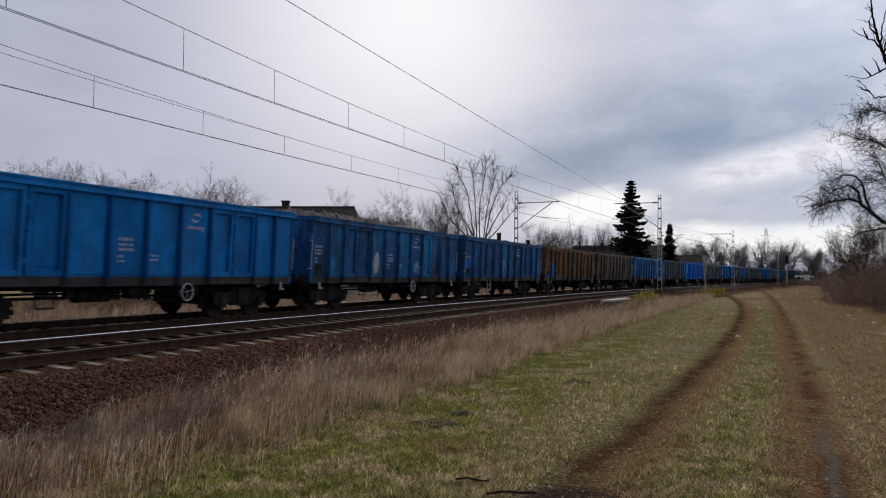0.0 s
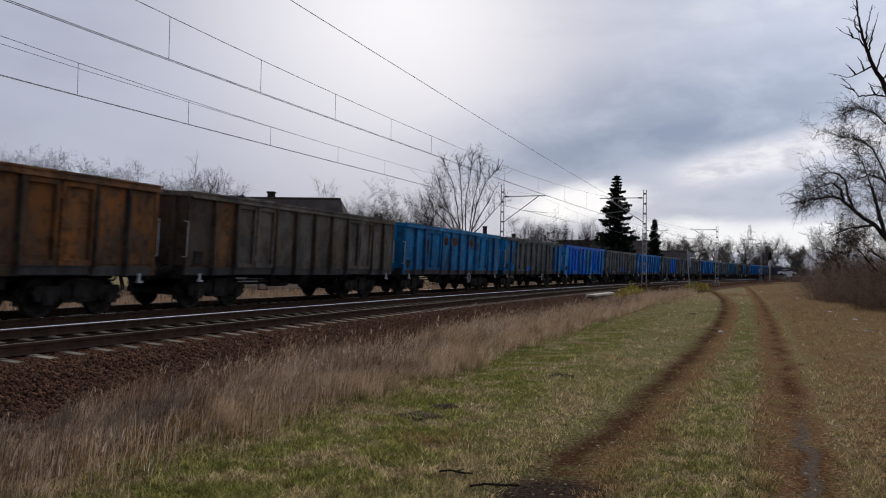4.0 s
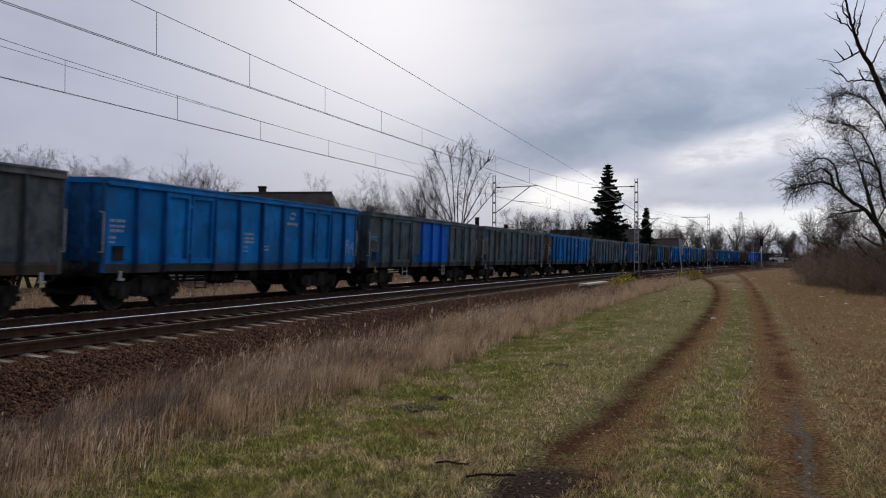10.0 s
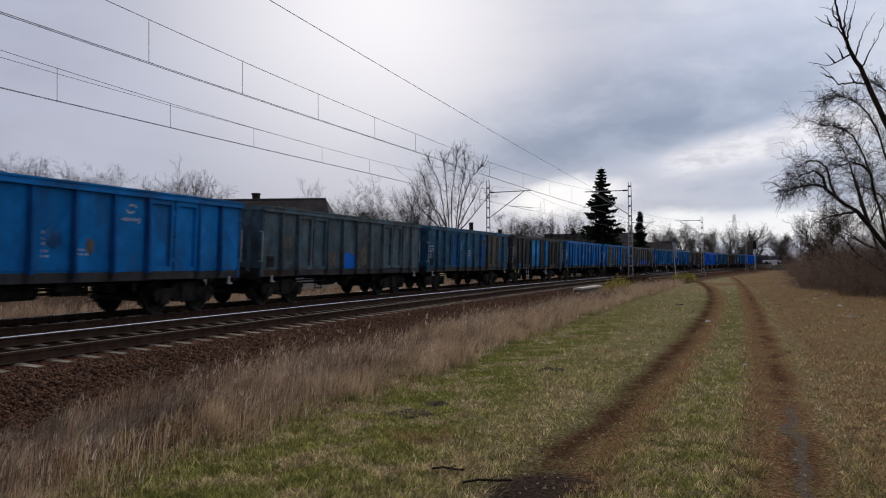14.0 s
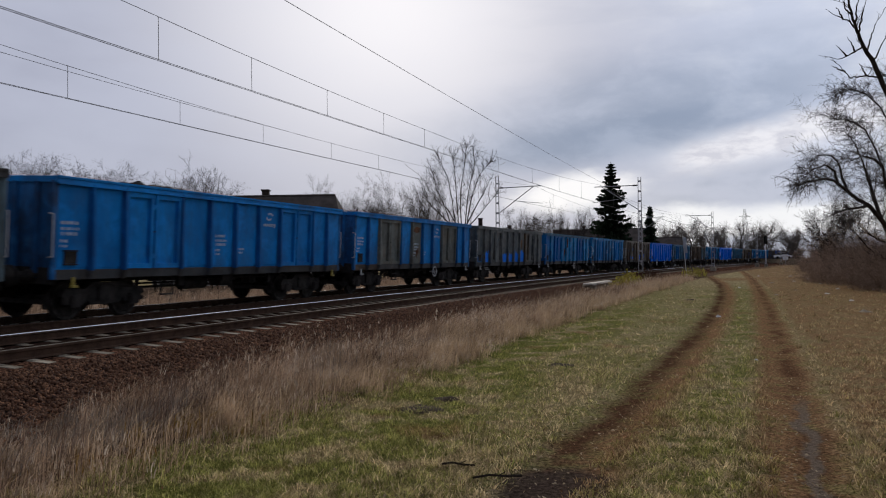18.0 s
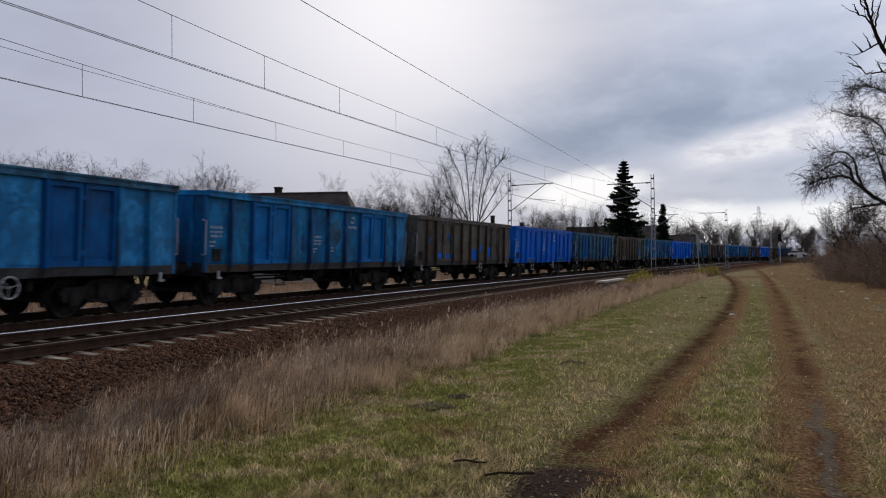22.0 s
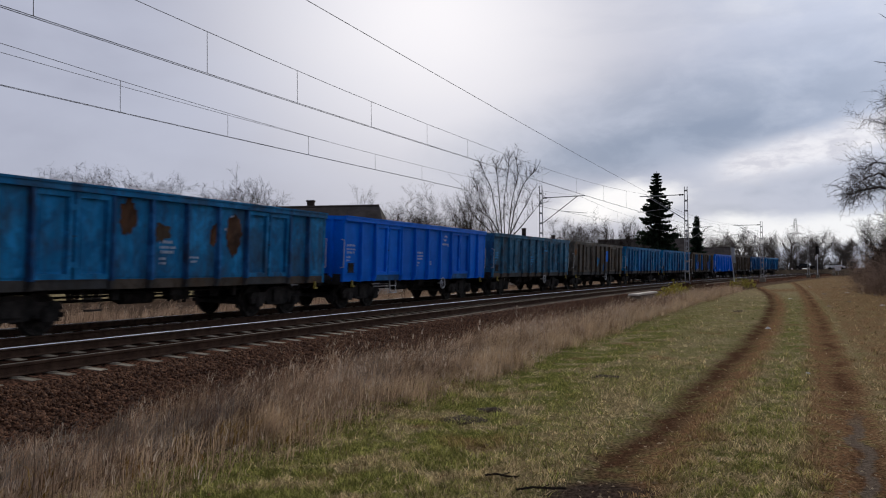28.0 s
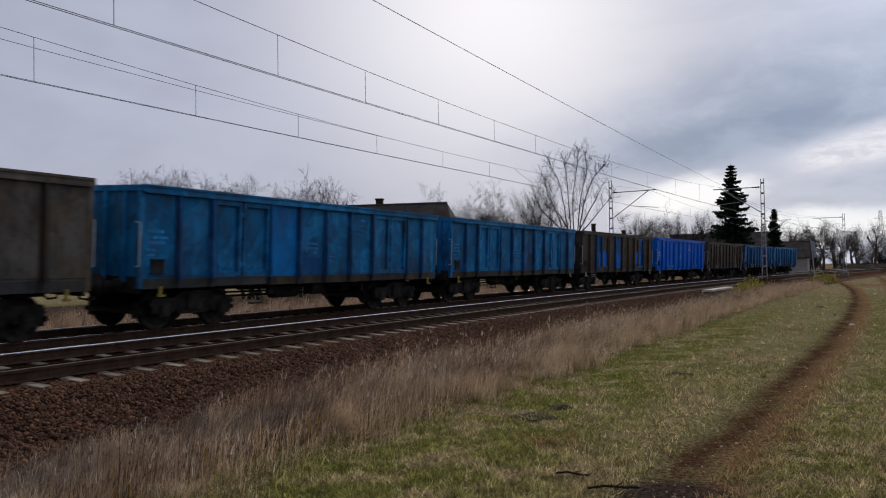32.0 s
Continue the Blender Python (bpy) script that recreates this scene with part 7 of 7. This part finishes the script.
slab = tagged(new("concrete_slab"), "pale concrete platform slab on the ballast shoulder", "slab")
slab.matrix_world = line_pose(48.4, -2.5, -0.02)
part("deck", Shape().chamfer((0, 0, 0.22), (6.2, 0.55, 0.10), 0.02).mesh("deck", grainy("worn_slab", (0.46, 0.42, 0.36), (0.70, 0.65, 0.57), 4, 0.9)), slab)
for x in (-2.6, 0, 2.6):
    part("footing", Shape().box((x, 0, 0.0), (0.4, 0.8, 0.28)).mesh("footing", CONCRETE), slab)

signal = tagged(new("railway_signal"), "distant railway signal mast with a black lamp head", "signal")
signal.matrix_world = line_pose(167.0, -3.6, 0.1)
part("mast", Shape().tube((0, 0, -0.1), (0, 0, 5.2), 0.08, 0.07, 8).mesh("mast", PALE), signal)
head = part("lamp_head", Shape().chamfer((0, 0, 4.9), (0.22, 0.55, 1.5), 0.05).mesh("lamp_head", BLACK), signal)
for z in (4.5, 4.9, 5.3):
    part("hood", Shape().disc((-0.12, 0, z), (-1, 0, 0), [(0, 0.11), (0.22, 0.12)], 10).mesh("hood", BLACK), head)
part("foundation", Shape().chamfer((0, 0, 0), (0.6, 0.6, 0.5), 0.04).mesh("foundation", CONCRETE), signal)

def parked_car(x, y, turn, paint, label):
    """A small car on the raised road: body, glazed cabin, four wheels."""
    root = tagged(new("parked_car"), label, "car", "waiting cars")
    root.matrix_world = pose(x, y, 1.28, 0, 0, turn)
    part("body", Shape().prism([(-2.05, 0.32), (2.05, 0.32), (2.1, 0.62), (1.95, 0.80), (1.0, 0.92), (-1.6, 0.95), (-2.1, 0.85)], -0.85, 0.85).mesh("body", paint), root)
    part("cabin", Shape().prism([(-1.55, 0.94), (0.95, 0.91), (0.35, 1.38), (-1.1, 1.42)], -0.72, 0.72).mesh("cabin", GLASS_DARK), root)
    part("roof", Shape().prism([(-1.1, 1.42), (0.35, 1.38), (0.30, 1.45), (-1.05, 1.48)], -0.70, 0.70).mesh("roof", paint), root)
    for px in (-1.3, 1.3):
        for py in (-0.78, 0.78):
            part("wheel", Shape().disc((px, py, 0.31), (0, 1, 0), [(-0.09, 0.2), (-0.09, 0.31), (0.09, 0.31), (0.09, 0.2)], 12).mesh("wheel", BLACK), root)


road = tagged(new("crossing_road"), "low raised road leading to the level crossing", "road", kind="structure")
road.matrix_world = pose(82.6, 196.6, 0, 0, 0, -23)
part("bank", Shape().hull8([(-19, -5.5, -0.1), (13, -5.5, -0.1), (13, 5.5, -0.1), (-19, 5.5, -0.1), (-14, -3.2, 1.25), (10, -3.2, 1.25), (10, 3.2, 1.25), (-14, 3.2, 1.25)]).mesh("bank", grainy("dead_grass_bank", (0.05, 0.038, 0.026), (0.17, 0.13, 0.085), 0.8, 0.95, 0, 0.5, 8)), road)
part("roadway", Shape().box((-2, 0, 1.265), (24, 5.0, 0.03)).mesh("roadway", grainy("worn_asphalt", (0.035, 0.035, 0.036), (0.075, 0.074, 0.072), 1.5, 0.9)), road)
CARWHITE = grainy("white_car_paint", (0.70, 0.71, 0.72), (0.82, 0.83, 0.84), 2, 0.3, 0, 0.02)
parked_car(83.4, 195.6, -18, CARWHITE, "white car waiting at the level crossing")
parked_car(77.6, 198.6, -25, BLACK, "dark car waiting at the level crossing")

board = tagged(new("lineside_board"), "small white lineside board on a short post", "sign")
board.matrix_world = pose(81.6, 190.0, 0, 0, 0, -24)
part("post", Shape().tube((0, 0.04, -0.1), (0, 0.04, 2.2), 0.05, 0.05, 6).mesh("post", MASTGREY), board)
part("plate", Shape().box((0, 0, 1.65), (1.25, 0.04, 1.3)).mesh("plate", CARWHITE), board)

pylon = tagged(new("power_pylon"), "far lattice power pylon over the trees", "pylon")
pylon.matrix_world = pose(163.0, 430.0, 0)
for sx in (-1, 1):
    for sy in (-1, 1):
        part("leg", Shape().tube((sx * 2.6, sy * 2.6, 0), (sx * 0.4, sy * 0.4, 28), 0.14, 0.09, 4).mesh("leg", MASTGREY), pylon)
for k in range(9):
    z0, z1 = 3 * k, 3 * (k + 1)
    r0, r1 = 2.6 - 2.2 * z0 / 28, 2.6 - 2.2 * z1 / 28
    part("brace", Shape().tube((-r0, -r0, z0), (r1, -r1, z1), 0.06, 0.06, 3).tube((r0, -r0, z0), (-r1, -r1, z1), 0.06, 0.06, 3).mesh("brace", MASTGREY), pylon)
for z in (20, 24):
    part("cross_arm", Shape().tube((-3.2, 0, z), (3.2, 0, z), 0.10, 0.10, 4).tube((-3.2, 0, z), (0, 0, z + 1), 0.06, 0.06, 3).tube((3.2, 0, z), (0, 0, z + 1), 0.06, 0.06, 3).mesh("cross_arm", MASTGREY), pylon)

# ---- small things on the grass ----
def lump(name, label, category, x, y, r, h, mat, seed, grain=0.25):
    """A low uneven mound or clod."""
    sh = Shape()
    rings, seg = 6, 18
    for i in range(rings + 1):
        q = i / rings
        for j in range(seg):
            a = math.tau * j / seg
            k = r * q * (1 + 1.6 * grain * noise.noise((math.cos(a) * 1.7, math.sin(a) * 1.7, seed)))
            sh.v.append((k * math.cos(a), k * math.sin(a), h * (1 - q * q) - 0.02 + 0.9 * h * noise.noise((k * math.cos(a) * 9, k * math.sin(a) * 9, seed + 5)) * (1 - q)))
    for i in range(rings):
        sh.f += [(i * seg + j, (i + 1) * seg + j, (i + 1) * seg + (j + 1) % seg, i * seg + (j + 1) % seg) for j in range(seg)]
    ob = tagged(new(name, sh.mesh(name, mat, True)), label, category)
    ob.matrix_world = pose(x, y, 0, 0, 0, seed * 40)
    return ob


MOLE = grainy("dug_earth", (0.018, 0.012, 0.008), (0.065, 0.045, 0.030), 7, 0.95, 0, 0.8, 30)
for i, (x, y, r, h) in enumerate(((-0.28, 8.7, 0.26, 0.025), (1.75, 12.2, 0.22, 0.025), (9.4, 30.5, 0.26, 0.05), (0.0, 9.3, 0.16, 0.03))):
    tagged(lump("molehill", "low dark molehill of crumbly earth in the grass", "molehill", x, y, r, h, MOLE, i + 1), group="molehills")
for i, (x, y, r, h) in enumerate(((12.1, 22.9, 0.30, 0.12), (14.2, 34.0, 0.16, 0.08), (17.0, 38.5, 0.20, 0.09), (20.6, 50.0, 0.35, 0.10))):
    tagged(lump("pale_rubble", "pale scrap of rubble lying on the grass", "rubble", x, y, 0.6 * r, 0.6 * h, CONCRETE, i + 11, 0.5), group="rubble beside the lane")
SCRAP = grainy("faded_paper", (0.42, 0.42, 0.41), (0.66, 0.66, 0.64), 12, 0.9)
for i, (x, y) in enumerate(((26.6, 58.1), (23.2, 52.7), (16.7, 34.7), (19.6, 39.6), (20.3, 37.6), (27.2, 68.8), (15.8, 42.6), (29.1, 66.8), (14.8, 28.9), (22.3, 47.1), (7.5, 21.8), (4.8, 12.3))):
    tagged(lump("paper_scrap", "small pale scrap of paper litter in the grass", "litter", x, y, 0.035 + 0.0022 * y, 0.05, SCRAP, i + 31, 0.6), group="paper litter")
for i, (x, y, a, ln) in enumerate(((0.36, 5.75, 5, 0.36), (0.08, 6.1, -15, 0.26))):
    stick = tagged(new("fallen_stick"), "thin dark fallen stick in the grass", "stick", "fallen sticks")
    stick.matrix_world = pose(x, y, 0.035, 0, 0, a)
    part("wood", Shape().path([(-ln / 2, 0, 0), (-ln / 6, 0.012, 0.012), (ln / 5, -0.008, 0.006), (ln / 2, 0.015, 0.0)], 0.009, 6).mesh("wood", BARK), stick)
    part("twig", Shape().tube((0, 0, 0.008), (ln * 0.2, 0.06, 0.02), 0.005, 0.003, 5).mesh("twig", BARK), stick)

# ---- movement of the train ----
def train_at(t):
    """Station of the rear end of the first wagon's body at t seconds."""
    surge = np.interp(t, (0, 3, 8, 10, 13, 17, 20, 24, 28, 32), (0.0, 0.05, -0.2, -0.05, 0.25, 0.2, -0.1, -0.15, -0.1, 0.25))
    return 21.703 - 11.8003 * t - 0.0227312 * t * t - 0.000102737 * t ** 3 + float(surge)


def motions():
    times = [i * 1.0 for i in range(33)]
    for i, w in enumerate(WAGONS):
        walk(w, [(t, line_pose(train_at(t) + 14.04 * i - 6.42, SPACING, ZR + CANT / 2, TILT)) for t in times])
    # the wheels roll along
    steps = 576
    spin = [(32.0 * i / steps, math.degrees(train_at(32.0 * i / steps)) / 0.46) for i in range(steps + 1)]
    for wheelset, seat in WHEELS:
        walk(wheelset, [(t, seat @ pose(0, 0, 0, 0, a)) for t, a in spin])


motions()
